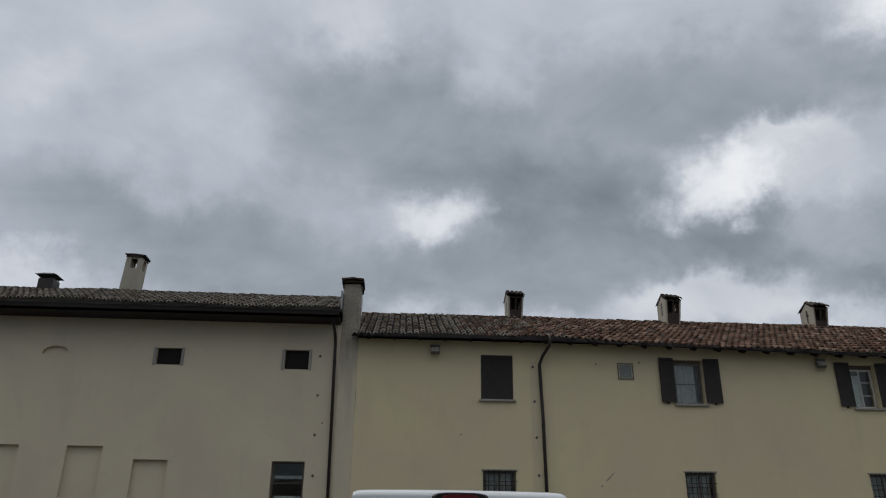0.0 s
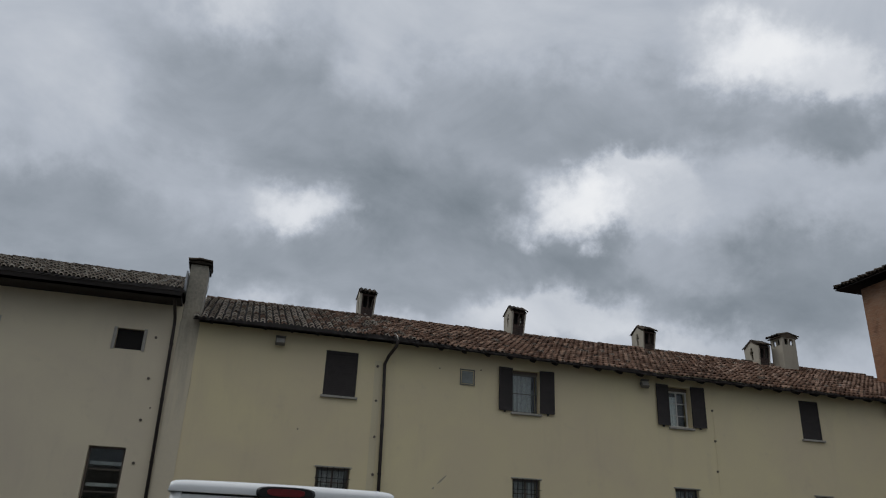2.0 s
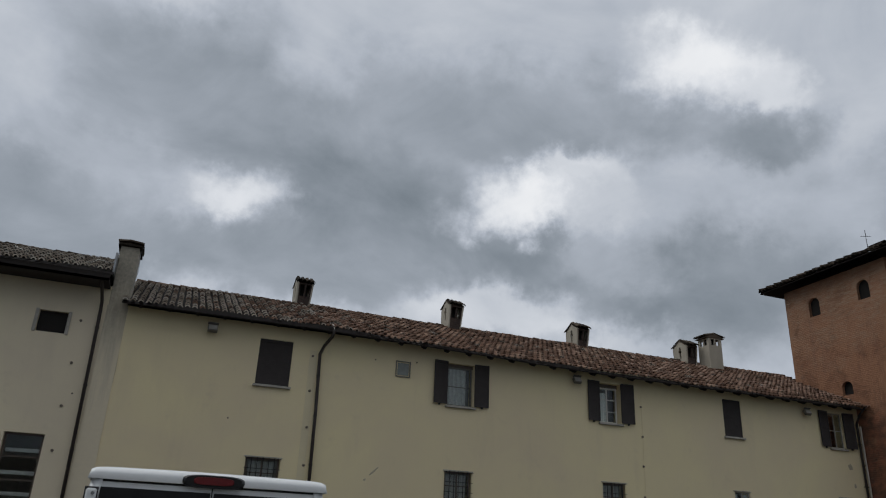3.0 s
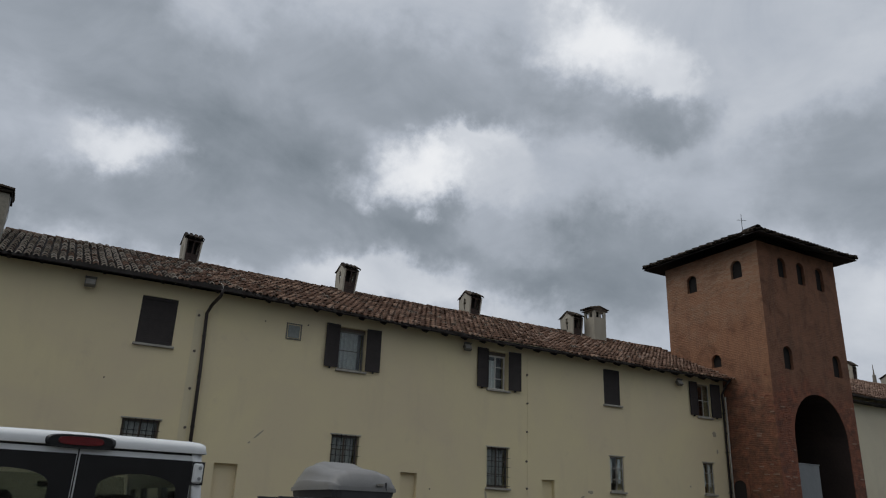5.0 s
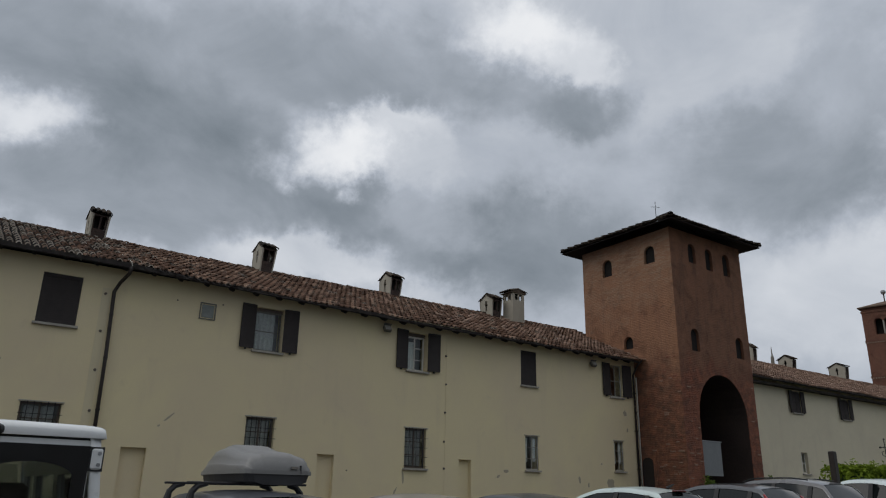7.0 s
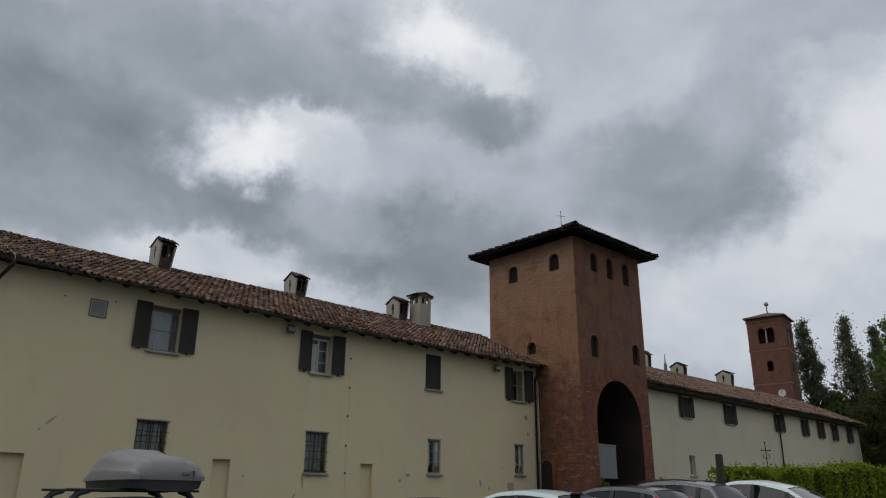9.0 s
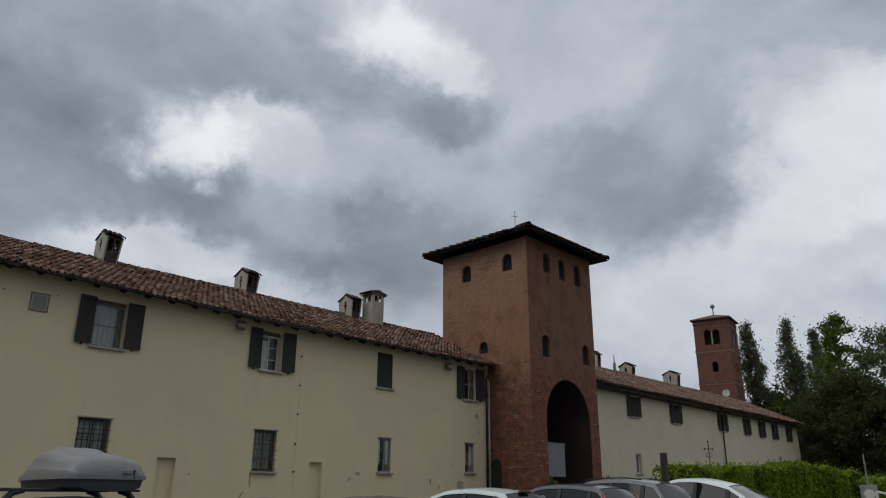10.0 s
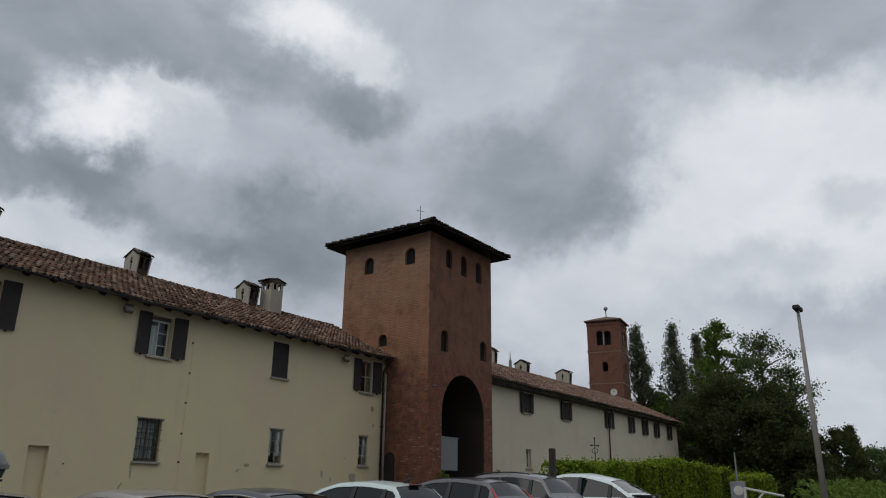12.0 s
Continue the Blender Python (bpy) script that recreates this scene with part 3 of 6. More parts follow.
def ridge_tiles(parent, x0, x1, y, z, mat, seed=3):
    rng = random.Random(seed)
    z -= 0.075
    tv, tf = clay_tile(0.42, 0.3, 6, 0.02, 0.006)
    vs, fs = [], []
    x = x0
    while x < x1 - 0.1:
        m = Matrix.LocRotScale((x, y, z + rng.uniform(0, 0.025)), Euler((0, rng.gauss(0, 0.03), -math.pi / 2 + rng.gauss(0, 0.04))), None)
        o = len(vs)
        vs += [tuple(m @ Vector(v)) for v in tv]
        fs += [tuple(o + i for i in f) for f in tf]
        x += 0.36
    me = bpy.data.meshes.new("ridge_tiles")
    me.from_pydata(vs, [], fs)
    me.materials.append(mat)
    ob = new("ridge_tiles", me)
    ob.parent = parent
    return ob


def rafter_mesh(slope, length=0.75):
    bm = bmesh.new()
    block(bm, -0.04, 0.04, 0, length, -0.085, 0.0, 0.008)
    for v in bm.verts:
        if v.co.y < 0.01 and v.co.z < -0.05:
            v.co.y += 0.08
    bmesh.ops.rotate(bm, verts=bm.verts, cent=(0, 0, 0), matrix=Matrix.Rotation(slope, 3, "X"))
    return mesh_of("rafter", bm, M["wood"])


SLOPE = math.atan2(RIDGE_Z - EAVE_Z, RIDGE_Y - EAVE_Y)
roof_main = thing("roof", "long clay-tiled roof, mossy at one end, redder towards the tower", "roof", kind="structure")
dip_main = lambda x: 0.2 * min(1.0, max(0.0, (x - 4.0) / 10.0))
roof_deck(roof_main, STEP + 0.1, 4.0, EAVE_Y + 0.16, EAVE_Z + 0.03, RIDGE_Y, RIDGE_Z - 0.02, 31.6, EAVE_Z, M["wood"])
roof_deck(roof_main, 4.0, 14.0, EAVE_Y + 0.16, EAVE_Z + 0.03, RIDGE_Y, RIDGE_Z - 0.02, 31.6, EAVE_Z, M["wood"], drop=0.2)
roof_deck(roof_main, 14.0, TX0 + 0.62, EAVE_Y + 0.16, EAVE_Z - 0.17, RIDGE_Y, RIDGE_Z - 0.02, 31.6, EAVE_Z, M["wood"])
tiled_slope("tiles", roof_main, STEP + 0.08, TX0 + 0.62, EAVE_Y, EAVE_Z, RIDGE_Y, RIDGE_Z, M["tile"], single=290, seed=6, single_from=5.0, dip=dip_main, old=M["tile_old"], old_share=lambda x: min(0.95, max(0.04, (6.5 - x) / 7.0)), fresh=M["tile_far"], fresh_share=lambda x: min(0.6, max(0.0, (x - 12.0) / 18.0)), ends=M["tile_end_red"], old_ends=M["tile_end"])
ridge_tiles(roof_main, STEP + 0.08, TX0 + 0.6, RIDGE_Y, RIDGE_Z + 0.03, M["tile_ridge"])
me = rafter_mesh(SLOPE, 0.62)
x = STEP + 0.6
while x < TX0 + 0.5:
    piece("rafter", me, roof_main, (x, EAVE_Y + 0.24, EAVE_Z + 0.01 - dip_main(x)))
    x += 0.78

roof_far = thing("roof", "clay-tiled roof of the far wing", "roof", kind="structure")
# dark board added to draw the band of shade under the far eave
part("soffit", block(bmesh.new(), TX1, FAR_END + 0.45, EAVE_Y + 0.18, WALL - 0.003, 7.2, 7.27), M["wood"], roof_far)
roof_deck(roof_far, TX1 - 0.2, FAR_END + 0.5, EAVE_Y + 0.16, EAVE_Z + 0.14, RIDGE_Y, RIDGE_Z + 0.29, 31.6, EAVE_Z, M["wood"])
tiled_slope("tiles", roof_far, TX1, FAR_END + 0.5, EAVE_Y, EAVE_Z + 0.1, RIDGE_Y, RIDGE_Z + 0.31, M["tile_far"], pitch=0.23, course=0.45, seed=8)
ridge_tiles(roof_far, TX1, FAR_END + 0.4, RIDGE_Y, RIDGE_Z + 0.34, M["tile_far"])

L_EAVE_Y, L_EAVE_Z, L_RIDGE_Y, L_RIDGE_Z = 21.1, 7.97, 25.2, 9.63
roof_left = thing("roof", "dark mossy clay-tiled roof with a boxed timber eave", "roof", kind="structure")
roof_deck(roof_left, LEFT_END - 0.4, STEP - 0.28, L_EAVE_Y + 0.1, L_EAVE_Z + 0.01, L_RIDGE_Y, L_RIDGE_Z - 0.02, 31.4, L_EAVE_Z - 0.9, M["wood"])
tiled_slope("tiles", roof_left, -16.0, STEP - 0.28, L_EAVE_Y, L_EAVE_Z, L_RIDGE_Y, L_RIDGE_Z, M["tile_old"], seed=7, ends=M["tile_end"])
ridge_tiles(roof_left, -16.0, STEP - 0.3, L_RIDGE_Y, L_RIDGE_Z + 0.03, M["tile_old"], 9)
bm = bmesh.new()
block(bm, LEFT_END - 0.3, STEP - 0.3, L_EAVE_Y + 0.06, WALL + 0.2, 7.76, 7.83)
block(bm, LEFT_END - 0.3, STEP - 0.3, L_EAVE_Y + 0.06, L_EAVE_Y + 0.1, 7.76, 7.95)
part("soffit", bm, M["wood"], roof_left)


# ---------------------------------------------------------------- gate tower
gate_tower = thing("gate_tower", "square red-brown brick gate tower with arched gateway", "tower", at=(0, 0, 0))
bm = bmesh.new()
pierced(bm, front(TY0), TX0 + 0.003, TX1, -0.1, 13.0, 0.14,
        [(27.17, 30.64, 0.0, 6.66, 1.85), (27.37, 27.9, 11.58, 12.5, 0.27), (28.64, 29.15, 11.46, 12.5, 0.26), (29.94, 30.48, 11.42, 12.5, 0.27),
         (27.05, 27.62, 7.53, 8.52, 0.28), (30.3, 30.88, 7.57, 8.54, 0.28)])
part("front_wall", bm, M["brick"], gate_tower, "weathered red brick with a tall arch, toned darker as the shaded face")
bm = bmesh.new()
pierced(bm, lambda u, d, z: (TX0 + d, u, z), TY0 + 0.003, TY1, -0.1, 12.98, 0.14,
        [(22.98, 23.56, 11.48, 12.32, 0.29), (20.45, 21.03, 11.55, 12.37, 0.29), (21.98, 22.5, 7.84, 8.4, 0.26)])
part("side_wall", bm, M["brick_side"], gate_tower, "orange-brown brick with washed-off render, toned lighter as the lit face")
bm = bmesh.new()
pierced(bm, lambda u, d, z: (TX1 - d, u, z), TY0 + 0.25, TY1, -0.1, 12.98, 0.24, [(21.4, 22.0, 11.5, 12.4, 0.29), (23.0, 23.6, 11.5, 12.4, 0.29)])
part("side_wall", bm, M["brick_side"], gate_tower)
bm = bmesh.new()
pierced(bm, lambda u, d, z: (u, TY1 - d, z), TX0 + 0.25, TX1 - 0.25, -0.1, 12.98, 0.24, [(27.37, 27.9, 11.58, 12.4, 0.27), (29.94, 30.48, 11.52, 12.4, 0.27)])
part("back_wall", bm, M["brick"], gate_tower)
bm = bmesh.new()
block(bm, TX0 + 0.25, TX1 - 0.25, TY0 + 0.25, TY1 - 0.25, 6.9, 7.1)
part("floor_deck", bm, M["wood"], gate_tower)
bm = bmesh.new()
block(bm, TX0 + 0.25, TX1 - 0.25, TY0 + 0.25, TY1 - 0.25, 10.6, 10.8)
part("floor_deck", bm, M["wood"], gate_tower)

# black blocks just behind the tower windows stand for the shade inside
for z0, z1 in ((7.12, 10.58), (10.82, 12.9)):
    part("dark_lining", block(bmesh.new(), TX0 + 0.16, TX1 - 0.26, TY0 + 0.16, TY1 - 0.26, z0, z1), M["dark"], gate_tower, "unlit dark interior")

# its roof
bm = bmesh.new()
O = 0.72
cx, cy = (TX0 + TX1) / 2, (TY0 + TY1) / 2
low = [bm.verts.new((x, y, 13.035)) for x, y in ((TX0 - O, TY0 - O), (TX1 + O, TY0 - O), (TX1 + O, TY1 + O), (TX0 - O, TY1 + O))]
high = [bm.verts.new((v.co.x, v.co.y, 13.06)) for v in low]
tip, under = bm.verts.new((cx, cy, 14.62)), bm.verts.new((cx, cy, 14.52))
for i in range(4):
    j = (i + 1) % 4
    bm.faces.new((low[i], low[j], high[j], high[i]))
    bm.faces.new((high[i], high[j], tip))
    bm.faces.new((low[j], low[i], under))
tower_roof = part("roof", bm, M["wood"], gate_tower, "low hipped roof with dark timber underside")


def hip_tiles(parent, cx, cy, half, z0, tip_z, mat, pitch=0.21, course=0.36, seed=2):
    """Tiles on the four faces of a low pyramid roof, and on its hips."""
    rng = random.Random(seed)
    tv, tf = clay_tile(course + 0.07, pitch * 0.95)
    vs, fs = [], []
    slope = math.atan2(tip_z - z0, half)
    run = math.hypot(tip_z - z0, half)

    def put(m):
        o = len(vs)
        vs.extend(tuple(m @ Vector(v)) for v in tv)
        fs.extend(tuple(o + i for i in f) for f in tf)

    for k in range(4):
        turn = Matrix.Translation((cx, cy, 0)) @ Matrix.Rotation(k * math.pi / 2, 4, "Z")
        for r in range(int(run / course)):
            s = r * course - 0.06
            reach = half - s * math.cos(slope) - 0.05
            n = int(2 * reach / pitch)
            for c in range(n):
                x = -reach + (c + 0.5) * 2 * reach / n
                lift = rng.uniform(0.02, 0.045)
                put(turn @ Matrix.LocRotScale((x + rng.uniform(-0.01, 0.01), -half + s * math.cos(slope), z0 + s * math.sin(slope) + lift), Euler((slope, rng.gauss(0, 0.05), rng.gauss(0, 0.04))), None))
        hip = math.atan2(tip_z - z0, half * math.sqrt(2))
        for r in range(int(half * math.sqrt(2) / math.cos(hip) / course)):
            s = r * course
            d = s * math.cos(hip) / math.sqrt(2)
            put(turn @ Matrix.LocRotScale((-half + d, -half + d, z0 + s * math.sin(hip) + 0.09), Euler((hip, 0, -math.pi / 4)), (1.2, 1, 1.2)))
    me = bpy.data.meshes.new("tiles")
    me.from_pydata(vs, [], fs)
    me.materials.append(mat)
    ob = new("tiles", me)
    ob.parent = parent
    return tagged(ob, kind="stuff")


hip_tiles(tower_roof, cx, cy, TX1 - cx + O, 13.06, 14.62, M["tile_old"])
bm = bmesh.new()
tube(bm, [(cx, cy, 14.5), (cx, cy, 15.7)], 0.014, 6)
tube(bm, [(cx - 0.2, cy + 0.1, 15.4), (cx + 0.2, cy - 0.1, 15.4)], 0.012, 6)
iron_cross = part("iron_cross", bm, M["iron"])
tagged(iron_cross, "thin iron cross on the tower's tiled roof tip", "cross")


# ---------------------------------------------------------------- windows of the long front
def slatted(bm, x0, x1, y0, y1, z0, z1, m=None):
    """A louvred leaf: stiles, rails and tilted slats in one dark-painted piece."""
    block(bm, x0, x0 + 0.06, y0, y1, z0, z1, 0.004, m)
    block(bm, x1 - 0.06, x1, y0, y1, z0, z1, 0.004, m)
    for z in (z0, (z0 + z1) / 2 - 0.04, z1 - 0.08):
        block(bm, x0 + 0.06, x1 - 0.06, y0 + 0.004, y1 - 0.004, z, z + 0.08, 0, m)
    block(bm, x0 + 0.06, x1 - 0.06, (y0 + y1) / 2 + 0.012, (y0 + y1) / 2 + 0.016, z0 + 0.08, z1 - 0.08, 0, m)
    z = z0 + 0.1
    while z < z1 - 0.12:
        tilt = pose((x0 + x1) / 2, (y0 + y1) / 2 - 0.008, z, 74)
        block(bm, -(x1 - x0) / 2 + 0.06, (x1 - x0) / 2 - 0.06, -0.03, 0.03, -0.004, 0.004, 0, tilt if m is None else m @ tilt)
        z += 0.055
    return bm


def wavy_sheet(bm, x0, x1, y, z0, z1, folds=5, depth=0.03):
    n = folds * 6
    cols = []
    for i in range(n + 1):
        x = x0 + (x1 - x0) * i / n
        dy = depth * math.sin(i / n * folds * math.tau)
        cols.append((bm.verts.new((x, y + dy, z0)), bm.verts.new((x, y + dy * 0.6, z1))))
    for a, b in zip(cols, cols[1:]):
        bm.faces.new((a[0], b[0], b[1], a[1]))
    return bm


def glazing(win, x0, x1, y, z0, z1, mat, bars=(1, 2), thick=0.05):
    """Frame, crossing bars and one pane to each light."""
    bm = bmesh.new()
    block(bm, x0, x0 + thick, y, y + 0.05, z0, z1, 0.004)
    block(bm, x1 - thick, x1, y, y + 0.05, z0, z1, 0.004)
    block(bm, x0 + thick, x1 - thick, y, y + 0.05, z0, z0 + thick * 1.2)
    block(bm, x0 + thick, x1 - thick, y, y + 0.05, z1 - thick, z1)
    frame_part = part("window_frame", bm, mat, win)
    nx, nz = bars
    for i in range(1, nx + 1):
        x = x0 + (x1 - x0) * i / (nx + 1)
        part("mullion", block(bmesh.new(), x - thick * 0.45, x + thick * 0.45, y + 0.005, y + 0.045, z0 + thick, z1 - thick, 0.004), mat, frame_part)
    for i in range(1, nz + 1):
        z = z0 + (z1 - z0) * i / (nz + 1)
        part("glazing_bar", block(bmesh.new(), x0 + thick, x1 - thick, y + 0.01, y + 0.04, z - 0.014, z + 0.014), mat, frame_part)
    for i in range(nx + 1):
        a = x0 + (x1 - x0) * i / (nx + 1)
        b = x0 + (x1 - x0) * (i + 1) / (nx + 1)
        pane = part("pane", block(bmesh.new(), a + 0.03, b - 0.03, y + 0.022, y + 0.026, z0 + 0.05, z1 - 0.05), M["pane"], win)
        pane.visible_shadow = False
    return frame_part


def sill(win, x0, x1, z, out=0.09):
    part("window_sill", block(bmesh.new(), x0 - 0.06, x1 + 0.06, WALL - out, WALL + 0.1, z - 0.07, z - 0.004, 0.008), M["stone"], win)


def curtain(win, x0, x1, y, z0, z1, folds=4):
    part("curtain", wavy_sheet(bmesh.new(), x0, x1, y, z0, z1, folds), M["curtain"], win)


def shutter_leaf(win, hinge_x, width, z0, z1, side, angle=4.0):
    """An open leaf lying back against the wall; side -1 hangs left of the opening."""
    m = pose(hinge_x, WALL - 0.02, 0, 0, 0, -angle * side)
    bm = bmesh.new()
    if side < 0:
        slatted(bm, -width, 0, -0.045, 0, z0, z1, m)
    else:
        slatted(bm, 0, width, -0.045, 0, z0, z1, m)
    leaf = part("shutter", bm, M["shutter"], win)
    part("shutter_hook", block(bmesh.new(), hinge_x + side * width * 0.55 - 0.015, hinge_x + side * width * 0.55 + 0.015, WALL - 0.09, WALL, z0 - 0.05, z0 + 0.02), M["iron"], leaf)


count = 0
for (a, b), style in zip(UPPER, ("closed", "open", "open_white", "closed", "open")):
    count += 1
    label = {"closed": "window behind a closed brown-black louvred shutter", "open": "window between open dark louvred shutters", "open_white": "white casement window between open dark shutters"}[style]
    win = thing("window_%d" % count, label, "window", "upper windows of the long front", "structure")
    sill(win, a, b, UZ0)
    if style == "closed":
        part("shutter", slatted(bmesh.new(), a + 0.01, b - 0.01, WALL + 0.0, WALL + 0.045, UZ0 + 0.01, UZ1 - 0.01), M["shutter"], win)
        part("backing", block(bmesh.new(), a, b, WALL + 0.05, WALL + 0.07, UZ0, UZ1), M["shutter"], win)
        continue
    shutter_leaf(win, a - 0.01, 0.47, UZ0 + 0.03, UZ1 + 0.04, -1, 5 if count == 2 else 3)
    shutter_leaf(win, b + 0.01, 0.50, UZ0 + 0.03, UZ1 + 0.04, 1, 3 if count == 2 else 7)
    if style == "open_white":
        glazing(win, a + 0.02, b - 0.02, WALL + 0.2, UZ0 + 0.01, UZ1 - 0.12, M["frame"], (1, 2), 0.055)
        part("curtain", wavy_sheet(bmesh.new(), a + 0.07, a + 0.44, WALL + 0.27, UZ0 + 0.02, UZ1 - 0.3, 3, 0.015), M["white_curtain"], win, "white drawn curtain")
        part("head_board", block(bmesh.new(), a, b, WALL + 0.18, WALL + 0.26, UZ1 - 0.12, UZ1), M["frame_dark"], win)
    else:
        glazing(win, a + 0.02, b - 0.02, WALL + (0.16 if count == 2 else 0.06), UZ0 + 0.01, UZ1 - (0.1 if count == 2 else 0.01), M["lamp"] if count == 2 else M["stone"], (0, 1) if count == 2 else (1, 1), 0.045 if count == 2 else 0.035)
        if count == 2:
            part("head_board", block(bmesh.new(), a, b, WALL + 0.14, WALL + 0.22, UZ1 - 0.1, UZ1), M["frame_dark"], win)
            curtain(win, a + 0.05, b - 0.2, WALL + 0.24, UZ0, UZ1 - 0.1, 5)

for i, (a, b, z0, z1) in enumerate(LOWER):
    count += 1
    win = thing("window_%d" % count, "barred ground-floor window with stone sill" if i < 3 else "narrow white-framed ground-floor window with stone sill", "window", "lower windows of the long front", "structure")
    sill(win, a, b, z0, 0.11)
    glazing(win, a + 0.01, b - 0.01, WALL + (0.03 if i > 2 else 0.1), z0 + 0.01, z1 - 0.01, M["stone"] if i > 2 else M["frame_dark"], (1, 2), 0.034 if i > 2 else 0.05)
    if i < 3:
        curtain(win, a + 0.12, b - 0.12, WALL + 0.22, z0 + 0.1, z1 - 0.08, 4)
    else:
        for x0, x1 in ((a + 0.05, a + 0.2), (b - 0.2, b - 0.05)):
            part("curtain", wavy_sheet(bmesh.new(), x0, x1, WALL + 0.13, z0 + 0.3, z1 - 0.08, 2, 0.015), M["white_curtain"], win, "short white side curtain")
    if i < 3:
        n = 5
        for k in range(1, n + 1):
            x = a + (b - a) * k / (n + 1)
            part("bar", tube(bmesh.new(), [(x, WALL - 0.05, z0 + 0.02), (x, WALL - 0.05, z1 + 0.01)], 0.011, 6), M["iron"], win)
        for k in range(5):
            z = z0 + 0.06 + (z1 - z0 - 0.08) * k / 4
            part("cross_bar", block(bmesh.new(), a - 0.03, b + 0.03, WALL - 0.065, WALL - 0.035, z - 0.007, z + 0.007), M["iron"], win)
    part("lintel", block(bmesh.new(), a - 0.05, b + 0.05, WALL - 0.03, WALL + 0.1, z1 + 0.004, z1 + 0.035), M["stone"], win)

for a, b, z0, z1 in LOFT_HOLES:
    count += 1
    win = thing("window_%d" % count, "small square loft opening with grey side boards", "window", "loft openings", "structure")
    for x0, x1 in ((a - 0.09, a - 0.005), (b + 0.005, b + 0.09)):
        part("side_board", block(bmesh.new(), x0, x1, WALL - 0.035, WALL - 0.003, z0 - 0.02, z1 + 0.02, 0.005), M["stone"], win)
    # black sheet in place of the loft's inner shade
    part("backing", block(bmesh.new(), a - 0.004, b + 0.004, WALL + 0.12, WALL + 0.14, z0 - 0.004, z1 + 0.004), M["dark"], win)

a, b, z0, z1 = BIG_LOW
count += 1
win = thing("window_%d" % count, "large dark ground-floor window with half-drawn pale blinds", "window", kind="structure")
glazing(win, a + 0.01, b - 0.01, WALL + 0.14, z0, z1 - 0.01, M["frame_dark"], (0, 2), 0.05)
for z in (3.18, 2.62, 2.1):
    part("blind", block(bmesh.new(), a + 0.08, b - 0.08, WALL + 0.3, WALL + 0.32, z, z + 0.09), M["curtain"], win)
sill(win, a, b, z0)

for i, (a, b) in enumerate(FAR_UP):
    count += 1
    win = thing("window_%d" % count, "far window with dark louvred shutters half open", "window", "windows of the far wing", "structure")
    sill(win, a + 0.25, b - 0.25, 5.98)
    shutter_leaf(win, a + 0.26, 0.42, 6.0, 7.14, -1, 12)
    shutter_leaf(win, b - 0.26, 0.27, 6.0, 7.14, 1, 12)
    for x0, x1 in ((a + 0.26, (a + b) / 2 - 0.004), ((a + b) / 2 + 0.004, b - 0.26)):
        part("inner_shutter", slatted(bmesh.new(), x0, x1, WALL + 0.01, WALL + 0.05, 5.99, 7.11), M["shutter"], win)
count += 1
win = thing("window_%d" % count, "narrow ground-floor window of the far wing", "window", kind="structure")
glazing(win, 38.92, 39.53, WALL + 0.15, 2.86, 3.92, M["frame"], (1, 1), 0.06)
sill(win, 38.9, 39.55, 2.85)

# ---------------------------------------------------------------- pipes, lamps and fittings on the front
def rain_pipe(points, label, brackets, mat=None, radius=0.046):
    pipe = thing("rain_pipe", label, "rain pipe")
    part("pipe", tube(bmesh.new(), points, radius, 10), mat or M["pipe"], pipe, smooth=True)
    for z in brackets:
        x = float(np.interp(-z, [-p[2] for p in points], [p[0] for p in points]))
        part("bracket", block(bmesh.new(), x - 0.053, x + 0.053, WALL - 0.13, WALL, z - 0.014, z + 0.014), M["iron"], pipe)
    return pipe


rain_pipe([(-2.2, 21.2, 7.8), (-2.18, 21.35, 7.72), (-2.13, 21.85, 7.35), (-2.12, 21.91, 7.15), (-2.0, 21.91, 0.0)], "brown painted rain pipe at the step in the roof", (6.6, 5.0, 3.3, 1.5))
rain_pipe([(4.42, 21.32, 7.28), (4.40, 21.45, 7.12), (4.26, 21.8, 6.9), (4.17, 21.92, 6.65), (4.22, 21.92, 5.0), (4.28, 21.92, 0.05)], "dark rain pipe curving in under the tiled eave", (6.0, 4.8, 3.4, 1.6), radius=0.05)
rain_pipe([(25.9, 21.4, 7.2), (25.9, 21.7, 6.95), (25.9, 21.92, 6.6), (25.88, 21.92, 0.25)], "dark rain pipe in the corner beside the tower", (5.8, 4.2, 2.6))
rain_pipe([(25.995, 21.86, 6.5), (25.985, 21.86, 0.25)], "pale thin pipe in the corner beside the tower", (5.0, 3.0), M["pipe_pale"], 0.035)
rain_pipe([(50.9, 21.35, 7.3), (50.85, 21.9, 6.9), (50.75, 21.9, 0.3)], "dark rain pipe on the far wing", (6.0, 4.0))

anchors = [(-2.56, 6.75), (-2.55, 5.56), (-2.55, 4.4), (-2.52, 3.25), (3.97, 6.58), (3.99, 5.52), (4.02, 4.45), (4.05, 3.37),
           (15.75, 6.24), (15.76, 5.21), (15.74, 4.21), (15.72, 3.2), (15.73, 2.29), (5.95, 6.72), (7.32, 6.8), (1.75, 4.5), (11.9, 2.1), (-2.36, 4.75)]
for i, (x, z) in enumerate(anchors):
    bm = bmesh.new()
    small = i > 12
    tube(bm, [(x, WALL - 0.03, z), (x, WALL + 0.02, z)], 0.022 if small else 0.04, 8)
    tube(bm, [(x, WALL - 0.045, z), (x, WALL - 0.03, z)], 0.012 if small else 0.02, 6)
    tagged(part("wall_anchor", bm, M["stud"]), "small dark iron stud set in the plaster", "wall anchor", "studs on the front")

